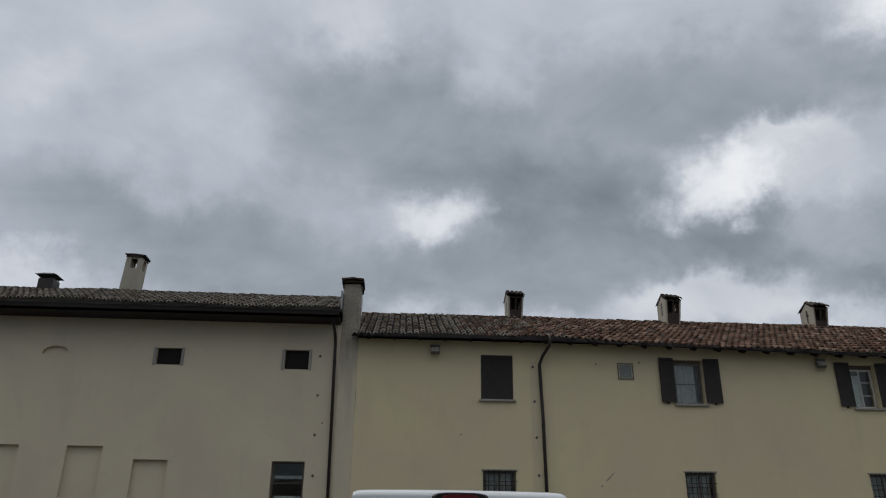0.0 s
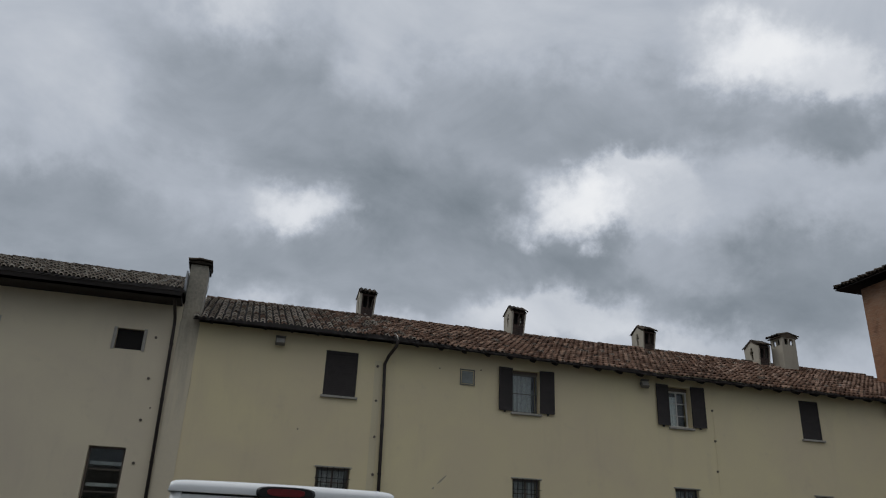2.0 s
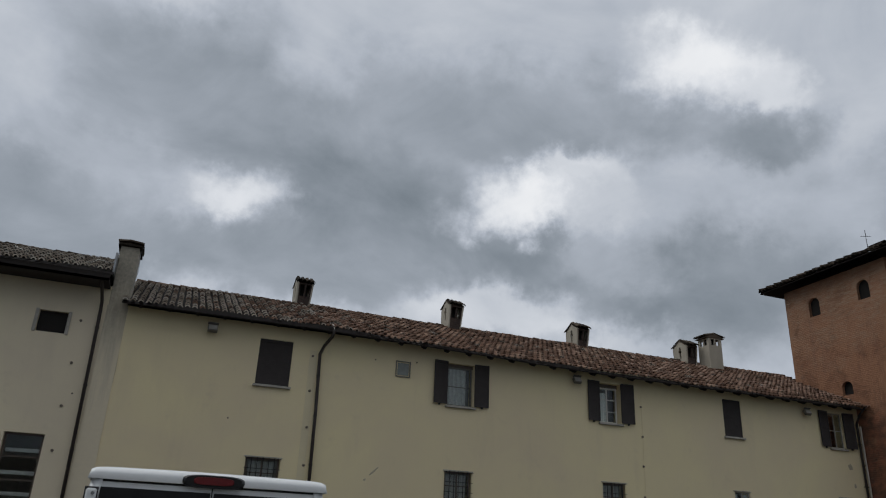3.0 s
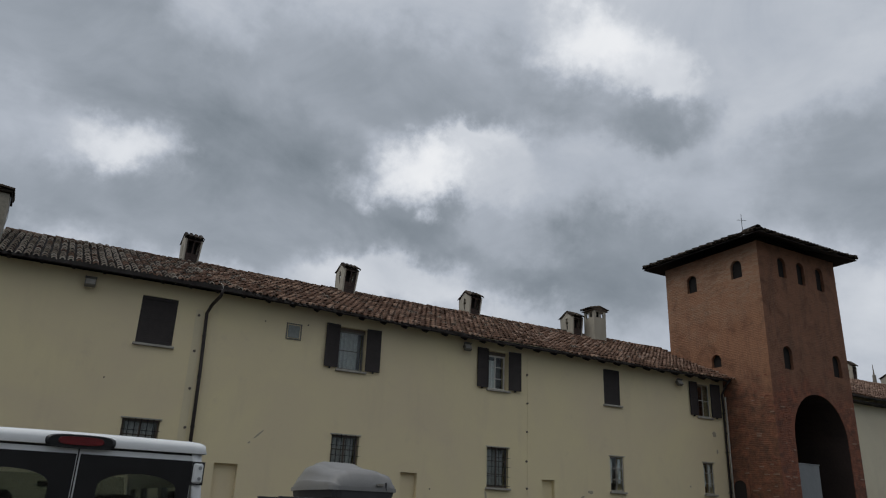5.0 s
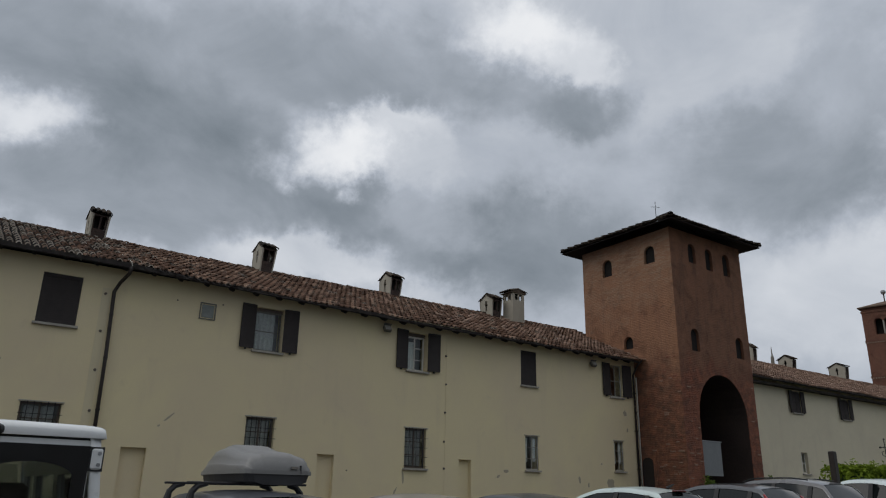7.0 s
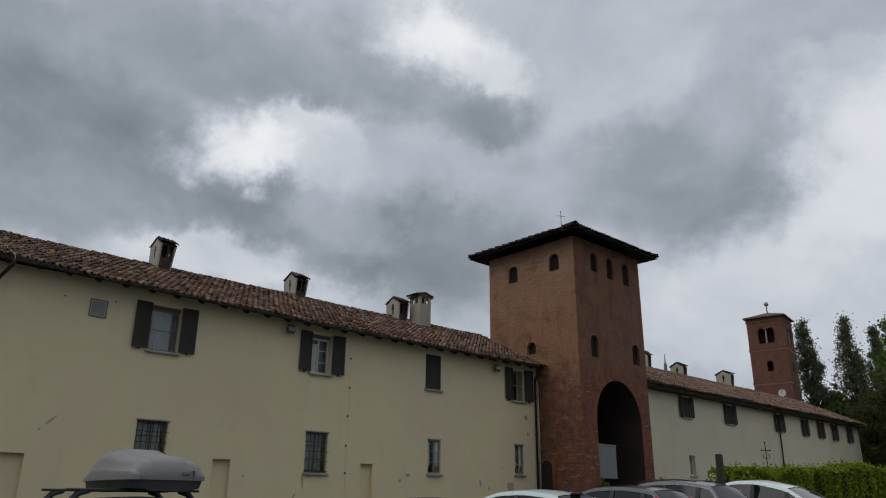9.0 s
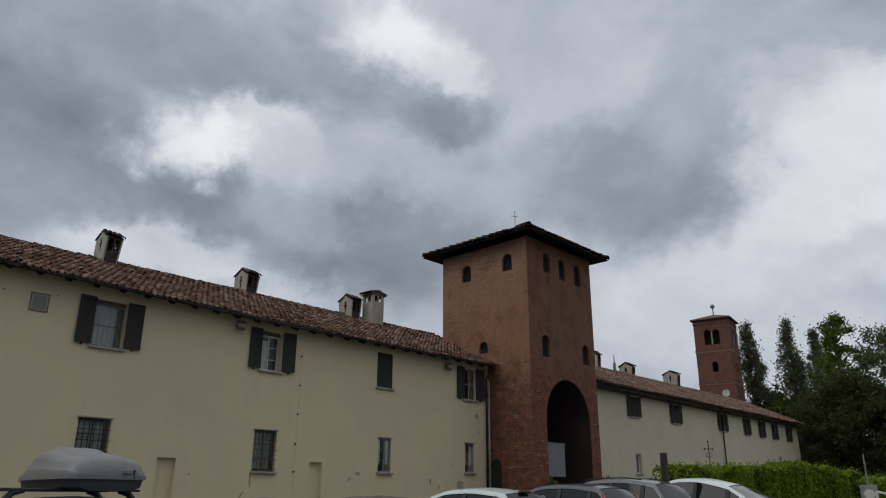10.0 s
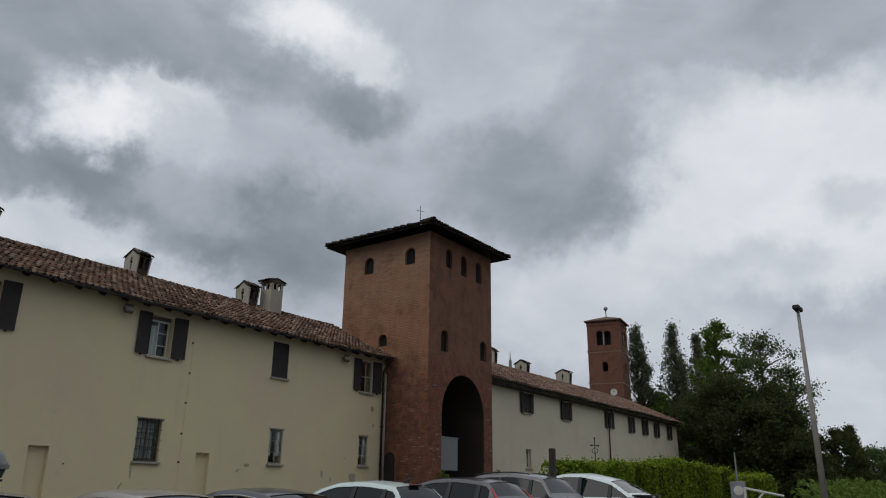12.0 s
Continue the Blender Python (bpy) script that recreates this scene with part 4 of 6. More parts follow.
# thin cable that joins the third row of studs
cable = part("cable", tube(bmesh.new(), [(15.75, WALL - 0.035, 7.0), (15.75, WALL - 0.035, 5.2), (15.73, WALL - 0.035, 0.2)], 0.004, 5), M["plaster"])
tagged(cable, "thin cable running down the plastered front", "cable")


strip = part("trim", block(bmesh.new(), 3.88, 4.1, WALL - 0.004, WALL + 0.02, 0.0, 6.75), M["plaster_strip"])
tagged(strip, "greyer strip of repaired plaster beside the rain pipe", "plaster strip", kind="structure")


def roof_wire(points, label):
    tagged(part("roof_cable", tube(bmesh.new(), points, 0.01, 5), M["frame"]), label, "cable")


up = lambda y: EAVE_Z + (y - EAVE_Y) * (RIDGE_Z - EAVE_Z) / (RIDGE_Y - EAVE_Y) + 0.14
roof_wire([(4.42, EAVE_Y - 0.06, EAVE_Z + 0.02), (4.42, EAVE_Y + 0.1, up(EAVE_Y + 0.1)), (4.36, 22.6, up(22.6)), (4.2, 24.4, up(24.4)), (4.08, 25.9, up(25.9))], "pale lightning cable lying over the tiles to a chimney")
roof_wire([(-4.95, 23.6, 9.14), (-4.75, 23.1, 8.93), (-4.6, 22.9, 8.83)], "pale cable lying slack over the mossy tiles")
roof_wire([(-2.75, 21.7, 8.36), (-2.6, 21.9, 8.46), (-2.5, 22.1, 8.62), (-2.1, 22.15, 8.6), (-1.95, 22.2, 8.95)], "pale cable running from the tiles to the pier")


def flood_lamp(x, z, y=WALL):
    lamp = thing("flood_lamp", "small weathered flood lamp under the eave", "lamp", "lamps under the eave", at=(x, y, z))
    m = pose(0, -0.16, 0, -32)
    bm = bmesh.new()
    block(bm, -0.14, 0.14, -0.08, 0.06, -0.11, 0.11, 0.02, m)
    part("casing", bm, M["lamp"], lamp)
    part("lamp_glass", block(bmesh.new(), -0.12, 0.12, -0.088, -0.082, -0.09, 0.09, 0, m), M["stone"], lamp)
    part("hood", block(bmesh.new(), -0.15, 0.15, -0.15, -0.06, 0.112, 0.125, 0, m), M["lamp"], lamp)
    part("arm", tube(bmesh.new(), [(0, 0.01, 0.12), (0, -0.1, 0.1), (0, -0.12, 0.04)], 0.02, 6), M["iron"], lamp)
    return lamp


flood_lamp(0.94, 6.97)
flood_lamp(13.1, 6.85)
flood_lamp(23.3, 6.78)

vent = thing("wall_vent", "small square metal flue hatch set in the wall", "vent")
part("vent_frame", pierced(bmesh.new(), front(WALL - 0.03), 6.63, 7.12, 6.27, 6.78, 0.03, [(6.66, 7.09, 6.30, 6.75, 0)]), M["lamp"], vent)
part("vent_cover", block(bmesh.new(), 6.69, 7.06, WALL - 0.015, WALL - 0.004, 6.33, 6.72, 0.004), M["vent_paint"], vent)

# patches of fallen plaster and old repairs
def scar(x, z, w, h, tilt, mat, seed):
    rng = random.Random(seed)
    bm = bmesh.new()
    n = 14
    ring = []
    for k in range(n):
        a = math.tau * k / n
        r = rng.uniform(0.6, 1.0)
        px, pz = math.cos(a) * w * r, math.sin(a) * h * r
        ring.append((x + px * math.cos(tilt) - pz * math.sin(tilt), z + px * math.sin(tilt) + pz * math.cos(tilt)))
    top = [bm.verts.new((px, WALL - (0.02 if x < 0 else 0.006), pz)) for px, pz in ring]
    low = [bm.verts.new((x + (px - x) * 1.15, WALL + 0.002, z + (pz - z) * 1.15)) for px, pz in ring]
    bm.faces.new(top)
    for k in range(n):
        bm.faces.new((top[k], low[k], low[(k + 1) % n], top[(k + 1) % n]))
    bmesh.ops.recalc_face_normals(bm, faces=bm.faces)
    tagged(part("plaster_patch", bm, mat), "grey scar of repaired plaster on the front", "plaster patch", "scars in the plaster")


for i, (x, z, w, h, tilt) in enumerate(((6.15, 3.35, 0.2, 0.03, 0.75), (5.9, 3.1, 0.05, 0.03, 0.6), (14.05, 1.95, 0.04, 0.26, 0.1), (13.75, 1.5, 0.04, 0.16, -0.5), (18.6, 2.3, 0.14, 0.08, 0.0), (18.2, 2.1, 0.1, 0.05, 0.4),
                                         (22.4, 2.1, 0.06, 0.16, 0.2), (22.9, 1.9, 0.05, 0.12, -0.1), (23.7, 2.75, 0.05, 0.04, 0), (25.3, 4.9, 0.12, 0.14, 0.2), (24.2, 2.0, 0.25, 0.2, 0.3), (25.4, 4.2, 0.06, 0.1, 0.0), (-1.45, 5.7, 0.03, 0.6, 0.03), (-1.55, 6.9, 0.05, 0.4, 0.0))):
    scar(x, z, w, h, tilt, M["plaster_scar"], i)

# ---------------------------------------------------------------- pier at the step and chimneys
def tile_row(parent, x0, x1, y, z, slope, turn, mat, length=0.42, pitch=0.17, name="cap_tile"):
    """A few tiles side by side, butts towards -y before the turn about z."""
    tv, tf = clay_tile(length, pitch * 1.05)
    me = bpy.data.meshes.new(name)
    me.from_pydata(tv, [], tf)
    me.materials.append(mat)
    n = max(1, int(round((x1 - x0) / pitch)))
    base = pose(0, 0, 0, 0, 0, turn)
    for k in range(n):
        ob = piece(name, me, parent, (0, 0, 0))
        ob.matrix_basis = base @ pose(x0 + (k + 0.5) * (x1 - x0) / n, y, z, math.degrees(slope))


step_pier = thing("roof_pier", "grey rendered pier between the two roofs with tile cap", "pier")
bm = bmesh.new()
block(bm, -1.98, -1.43, 21.978, 22.5, 0.0, 7.3)
part("pilaster", bm, M["pier_render"], step_pier, "rain-stained grey-cream render")
bm = bmesh.new()
block(bm, -1.96, -1.45, 21.975, 23.0, 7.28, 9.12, 0.015)
part("shaft", bm, M["pier_render"], step_pier)
bm = bmesh.new()
block(bm, -2.04, -1.39, 21.9, 23.06, 9.12, 9.18, 0.01)
cap = part("cap", bm, M["tile_old"], step_pier)
cap_rows = thing("cap_tiles", "", "", "")
cap_rows.parent = cap
cap_rows.location = (-1.715, 22.48, 9.18)
tile_row(cap_rows, -0.55, 0.55, -0.33, 0.01, 0.25, 90, M["tile_old"])
tile_row(cap_rows, -0.55, 0.55, -0.33, 0.01, 0.25, -90, M["tile_old"])
bm = bmesh.new()
tube(bm, [(-1.43, 22.2, 8.0), (-1.38, 22.2, 8.5), (-1.42, 22.2, 9.1)], 0.008, 5)
part("lightning_wire", bm, M["zinc"], step_pier)
bm = bmesh.new()
sides = [[bm.verts.new((x, y, z)) for y, z in ((22.05, 6.9), (22.05, 7.5), (26.5, 9.5), (31.2, 7.3), (31.2, 6.9))] for x in (-1.97, -1.48)]
for k in range(5):
    bm.faces.new((sides[0][k], sides[0][(k + 1) % 5], sides[1][(k + 1) % 5], sides[1][k]))
bm.faces.new(sides[0]), bm.faces.new(sides[1])
bmesh.ops.recalc_face_normals(bm, faces=bm.faces)
part("party_wall", bm, M["plaster_grey"], step_pier)
part("barge_flashing", block(bmesh.new(), -2.02, -1.965, 21.6, 22.6, 8.15, 8.75), M["zinc"], step_pier)


def chimney(x, y, base, top, wx=0.6, wy=0.95, tall_gap=0.5, label="cream rendered chimney with gabled tile cap and open sides", lean=0.0):
    """A rendered stack that flares upwards, open front and back under a small gabled cap whose ridge runs along x."""
    ob = thing("chimney", label, "chimney", "chimneys on the ridge", at=(x, y, base))
    ob.rotation_euler = (0, radians(lean), 0)
    h = top - base
    wall_top = h - 0.33
    flare = lambda z: 0.8 + 0.2 * min(1.0, max(0.0, z / wall_top))

    def put(p):
        f = flare(p[2])
        return (p[0] * f, p[1] * f, p[2])

    for name, off in (("front_panel", -wy / 2), ("back_panel", wy / 2 - 0.09)):
        bm = bmesh.new()
        pierced(bm, lambda u, d, z: put((u, off + d, z)), -wx / 2 + 0.06, wx / 2 - 0.06, -0.6, wall_top, 0.09,
                [(-wx / 2 + 0.1, -0.015, wall_top - tall_gap, wall_top - 0.05, 0), (0.035, wx / 2 - 0.1, wall_top - tall_gap, wall_top - 0.05, 0)])
        part(name, bm, M["brick_soot"], ob, "dark sooty brick with open vents")
    part("foot", block(bmesh.new(), -wx * 0.41, wx * 0.41, -wy * 0.41, wy * 0.41, -0.5, wall_top - tall_gap - 0.06, 0.02), M["plaster_worn"], ob, "worn pale render at its foot")
    for off in (-wx / 2, wx / 2 - 0.06):
        bm = bmesh.new()
        pierced(bm, lambda u, d, z: put((off + d, u, z)), -wy / 2, wy / 2, -0.6, wall_top, 0.06,
                [(-0.06, 0.06, wall_top - 0.52, wall_top - 0.26, 0), (-0.11, 0.11, wall_top - 0.26, wall_top - 0.16, 0), (-0.06, 0.06, wall_top - 0.16, wall_top - 0.01, 0)])
        g0, g1, g2 = [[bm.verts.new((off + d, yy, z)) for d in (0, 0.06)] for yy, z in ((-wy / 2, wall_top), (wy / 2, wall_top), (0, h - 0.03))]
        for f in ((g0[0], g1[0], g2[0]), (g0[1], g2[1], g1[1]), (g0[0], g2[0], g2[1], g0[1]), (g1[1], g2[1], g2[0], g1[0])):
            bm.faces.new(f)
        part("gable_panel", bm, M["plaster_worn"], ob, "pale rendered gable with a slit")
    part("flue", block(bmesh.new(), -wx * 0.22, wx * 0.22, -wy * 0.22, wy * 0.22, wall_top - tall_gap - 0.06, wall_top - 0.02), M["dark"], ob, "sooty flue")
    pitch = math.atan2(0.3, wy / 2)
    bm = bmesh.new()
    for sgn in (-1, 1):
        m = pose(0, 0, h - 0.01, math.degrees(pitch) * -sgn)
        block(bm, -wx / 2 - 0.03, wx / 2 + 0.03, 0 if sgn > 0 else -wy / 2 - 0.05, wy / 2 + 0.05 if sgn > 0 else 0, -0.03, 0.0, 0, m)
    cap = part("cap", bm, M["tile_old"], ob)
    for turn in (0, 180):
        tile_row(cap, -wx / 2 - 0.03, wx / 2 + 0.03, -wy / 2 - 0.05, h - 0.335, pitch, turn, M["tile_old"], (wy / 2 + 0.05) / math.cos(pitch))
    return ob


for x, top, lean in ((4.1, 10.5, 2.0), (10.1, 10.55, 3.5), (15.85, 10.42, 3.0), (21.4, 10.42, 1.0)):
    chimney(x, RIDGE_Y - 0.15, 9.3, top, lean=lean)
chimney(46.7, RIDGE_Y, 9.5, 10.62, 0.5, 1.0)
chimney(53.3, RIDGE_Y, 9.5, 10.85, 0.5, 1.2)
chimney(42.6, RIDGE_Y, 9.5, 10.85, 0.45, 0.6, label="narrow rendered chimney beyond the gate tower")


def capped_chimney(x, y, base, top, w, label, mat, lean=0.0, reach=0.13, twin=True):
    """A square stack with a window on each side under a flat tiled hat."""
    ob = thing("chimney", label, "chimney", "chimneys on the ridge", at=(x, y, base))
    ob.rotation_euler = (0, radians(lean), 0)
    h = top - base
    gaps = [(-w * 0.3, -w * 0.04, h - 0.42, h - 0.14, 0), (w * 0.04, w * 0.3, h - 0.42, h - 0.14, 0)] if twin else [(-w * 0.2, w * 0.22, h - 0.5, h - 0.14, 0)]
    for k in range(4):
        turn = Matrix.Rotation(k * math.pi / 2, 4, "Z")
        bm = bmesh.new()
        to = lambda u, d, z: turn @ Vector((u * (1.0 if twin else 1.08 - 0.08 * max(z, 0.0) / h), -w / 2 + d, z))
        inset = 0.0 if k % 2 == 0 else 0.08
        pierced(bm, to, -w / 2 + inset, w / 2 - inset, -0.6, h - 0.1, 0.08, gaps)
        part("shaft_wall", bm, mat, ob)
    if twin:
        part("flue", block(bmesh.new(), -w * 0.25, w * 0.25, -w * 0.25, w * 0.25, h - 0.6, h - 0.12), M["dark"], ob, "sooty flue")
    e, over = w / 2 + 0.03, w / 2 + reach
    bm = bmesh.new()
    ends = [[bm.verts.new(p) for p in ((-over, yy, h - 0.1), (over, yy, h - 0.1), (over, yy, h - 0.07), (0, yy, h + (0.1 if twin else 0.0)), (-over, yy, h - 0.07))] for yy in (-e, e)]
    for k in range(5):
        bm.faces.new((ends[0][k], ends[0][(k + 1) % 5], ends[1][(k + 1) % 5], ends[1][k]))
    bm.faces.new(ends[0]), bm.faces.new(ends[1])
    bmesh.ops.recalc_face_normals(bm, faces=bm.faces)
    hat = part("cap", bm, M["tile_old"], ob, "low pitched tile hat")
    tilt = math.atan2(0.17 if twin else 0.07, over)
    for turn in (90, 270):
        tile_row(hat, -e - 0.02, e + 0.02, -over - 0.03, h - 0.085, tilt, turn, M["tile_old"], (over + 0.05) / math.cos(tilt))
    return ob


capped_chimney(22.3, 25.75, 8.9, 10.55, 0.7, "cream square chimney with tiled hat on the roof slope", M["plaster_worn"])
capped_chimney(-9.8, 25.2, 9.4, 10.98, 0.56, "tall grey-cream chimney with open top on the barn roof", M["plaster_worn"], 3.0, 0.02, False)

cowl = thing("roof_cowl", "dark sheet-metal flue cowl on the mossy roof", "flue", at=(-12.35, 24.6, 9.5))
cowl.scale = (0.85, 0.85, 0.85)
bm = bmesh.new()
block(bm, -0.3, 0.3, -0.3, 0.3, -0.3, 0.36, 0.01)
part("flue_box", bm, M["pipe"], cowl)
for sx in (-0.24, 0.24):
    for sy in (-0.24, 0.24):
        part("strut", tube(bmesh.new(), [(sx, sy, 0.35), (sx * 1.1, sy * 1.1, 0.52)], 0.018, 6), M["iron"], cowl)
bm = bmesh.new()
base_ring = [bm.verts.new((sx * 0.42, sy * 0.42, 0.5)) for sx, sy in ((-1, -1), (1, -1), (1, 1), (-1, 1))]
tip_ring = [bm.verts.new((sx * 0.2, sy * 0.2, 0.62)) for sx, sy in ((-1, -1), (1, -1), (1, 1), (-1, 1))]
bm.faces.new(base_ring[::-1]), bm.faces.new(tip_ring)
for k in range(4):
    bm.faces.new((base_ring[k], base_ring[(k + 1) % 4], tip_ring[(k + 1) % 4], tip_ring[k]))
part("hood", bm, M["iron"], cowl)

spike = thing("roof_spike", "slim dark pinnacle on the far roof", "pinnacle")
part("shaft", tube(bmesh.new(), [(45.0, RIDGE_Y, 9.6), (45.0, RIDGE_Y, 10.35), (45.0, RIDGE_Y, 10.4), (45.0, RIDGE_Y, 11.0)], [0.12, 0.1, 0.05, 0.015], 8), M["plaster_grey"], spike)

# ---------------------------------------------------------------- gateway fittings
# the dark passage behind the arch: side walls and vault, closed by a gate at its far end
# walls and vault are coloured near black for the shade in the passage
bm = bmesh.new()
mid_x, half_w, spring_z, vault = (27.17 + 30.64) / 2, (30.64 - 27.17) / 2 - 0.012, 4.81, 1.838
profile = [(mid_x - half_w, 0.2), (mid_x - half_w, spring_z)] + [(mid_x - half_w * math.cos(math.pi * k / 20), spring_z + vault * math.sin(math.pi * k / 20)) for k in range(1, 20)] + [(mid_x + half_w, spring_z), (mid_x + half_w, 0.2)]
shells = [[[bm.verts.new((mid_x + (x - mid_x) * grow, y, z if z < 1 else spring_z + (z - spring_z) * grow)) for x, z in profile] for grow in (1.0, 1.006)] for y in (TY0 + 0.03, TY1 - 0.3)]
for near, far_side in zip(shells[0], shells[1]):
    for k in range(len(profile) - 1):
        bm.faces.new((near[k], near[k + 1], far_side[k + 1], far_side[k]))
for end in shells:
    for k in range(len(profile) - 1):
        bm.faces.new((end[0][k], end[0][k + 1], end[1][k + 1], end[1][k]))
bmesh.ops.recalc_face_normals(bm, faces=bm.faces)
part("passage_vault", bm, M["passage"], gate_tower, "brown plastered vault of the gateway, darkened for the shade inside")
# unseen gate, added so that the passage stays dark
gate = thing("door_1", "added dark timber gate that keeps the far end of the passage dark", "gate", kind="structure")
for k in range(12):
    x0 = 26.6 + k * 0.38
    part("plank", block(bmesh.new(), x0 + 0.004, x0 + 0.376, TY1 - 0.295, TY1 - 0.25, 0.3, 6.8, 0.006), M["wood"], gate)
for z in (1.6, 4.6):
    part("ledge", block(bmesh.new(), 27.2, 30.6, TY1 - 0.335, TY1 - 0.297, z, z + 0.16, 0.008), M["wood"], gate)
panel = thing("hanging_sheet", "pale plastic sheet hung across the dark gateway", "sheet")
part("sheet", wavy_sheet(bmesh.new(), 27.2, 29.0, TY0 + 0.4, 2.4, 3.8, 2, 0.01), M["white_sheet"], panel)
part("top_rail", tube(bmesh.new(), [(27.15, TY0 + 0.4, 3.82), (29.05, TY0 + 0.4, 3.82)], 0.025, 6), M["zinc"], panel)
side_door = thing("door_2", "low dark arched timber door in the tower's flank", "door", kind="structure")
bm = bmesh.new()
pierced(bm, lambda u, d, z: (TX0 - 0.06 + d, u, z), 21.1, WALL - 0.1, 0.3, 3.3, 0.059, [(21.25, WALL - 0.14, 0.3, 3.1, 0.25)])
part("door_surround", bm, M["brick_side"], side_door)
part("door_leaf", block(bmesh.new(), TX0 - 0.025, TX0 - 0.005, 21.22, WALL - 0.12, 0.3, 3.15), M["wood"], side_door)


# ---------------------------------------------------------------- parked vehicles
def rise(x):
    """Height of the ground, which climbs a little towards the tower."""
    return 0.4 * min(max(x, 0.0), 28.0) / 28.0


def paint(name, colour, metal=0.0):
    return plain(name, colour, 0.3, metal, vary=0.06, scale=1.2, bump=0.0, coat=0.6)


def make_car_glass(name, tint, clear):
    def build(g, s):
        s.inputs["Base Color"].default_value = (*tint, 1)
        s.inputs["Transmission Weight"].default_value, s.inputs["IOR"].default_value = clear, 1.5
        s.inputs["Specular IOR Level"].default_value = 0.4
        g.plug(s.inputs["Roughness"], g.math("MULTIPLY_ADD", g.noise(g.where, 4, 4).outputs["Fac"], 0.05, 0.01))
    return material(name, build, 0, 0.02)


M.update(
    white_paint=paint("white_car_paint", (0.74, 0.76, 0.76)), cool_paint=paint("cool_white_car_paint", (0.68, 0.76, 0.76)), mint_paint=paint("pale_mint_car_paint", (0.60, 0.70, 0.68)),
    grey_paint=paint("dark_grey_car_paint", (0.075, 0.08, 0.088), 0.4), mid_paint=paint("warm_grey_car_paint", (0.13, 0.13, 0.135), 0.4),
    black_paint=paint("black_car_paint", (0.018, 0.018, 0.02)), beige_paint=paint("beige_car_paint", (0.33, 0.30, 0.26), 0.3),
    silver_paint=paint("blue_grey_car_paint", (0.13, 0.14, 0.16), 0.4), car_glass=make_car_glass("dark_car_glass", (0.008, 0.011, 0.011), 0.0), van_glass=make_car_glass("tinted_van_glass", (0.27, 0.31, 0.3), 1.0),
    trim=plain("black_plastic_trim", (0.02, 0.02, 0.021), 0.55), rubber=plain("tyre_rubber", (0.02, 0.02, 0.02), 0.85),
    chrome=plain("bright_metal", (0.7, 0.7, 0.7), 0.2, 1.0, vary=0.05, bump=0), red_lamp=plain("red_lamp_plastic", (0.32, 0.012, 0.015), 0.25, vary=0.2, bump=0, coat=0.5),
    dark_red=plain("deep_red_lamp_plastic", (0.09, 0.006, 0.009), 0.25, vary=0.3, bump=0, coat=0.5),
    box_lid=plain("grey_roof_box_plastic", (0.2, 0.198, 0.192), 0.42, vary=0.08, scale=3), box_base=plain("black_roof_box_plastic", (0.03, 0.03, 0.032), 0.5),
    border=plain("black_window_border", (0.006, 0.006, 0.007), 0.35, vary=0.2, bump=0),
    van_red=plain("brake_lamp_red", (0.12, 0.006, 0.009), 0.3, vary=0.5, scale=12, bump=0, coat=0.4),
    seat=plain("dark_seat_cloth", (0.035, 0.035, 0.04), 0.9),
)


def wheel(parent, x, y, radius, out):
    bm = bmesh.new()
    tube(bm, [(x - 0.1 * out, y, radius), (x - 0.07 * out, y, radius), (x + 0.07 * out, y, radius), (x + 0.1 * out, y, radius)], [radius - 0.03, radius, radius, radius - 0.03], 20)
    w = part("wheel", bm, M["rubber"], parent, "black tyre")
    part("rim", tube(bmesh.new(), [(x + 0.09 * out, y, radius), (x + 0.108 * out, y, radius)], [radius * 0.66, radius * 0.6], 14), M["zinc"], w)


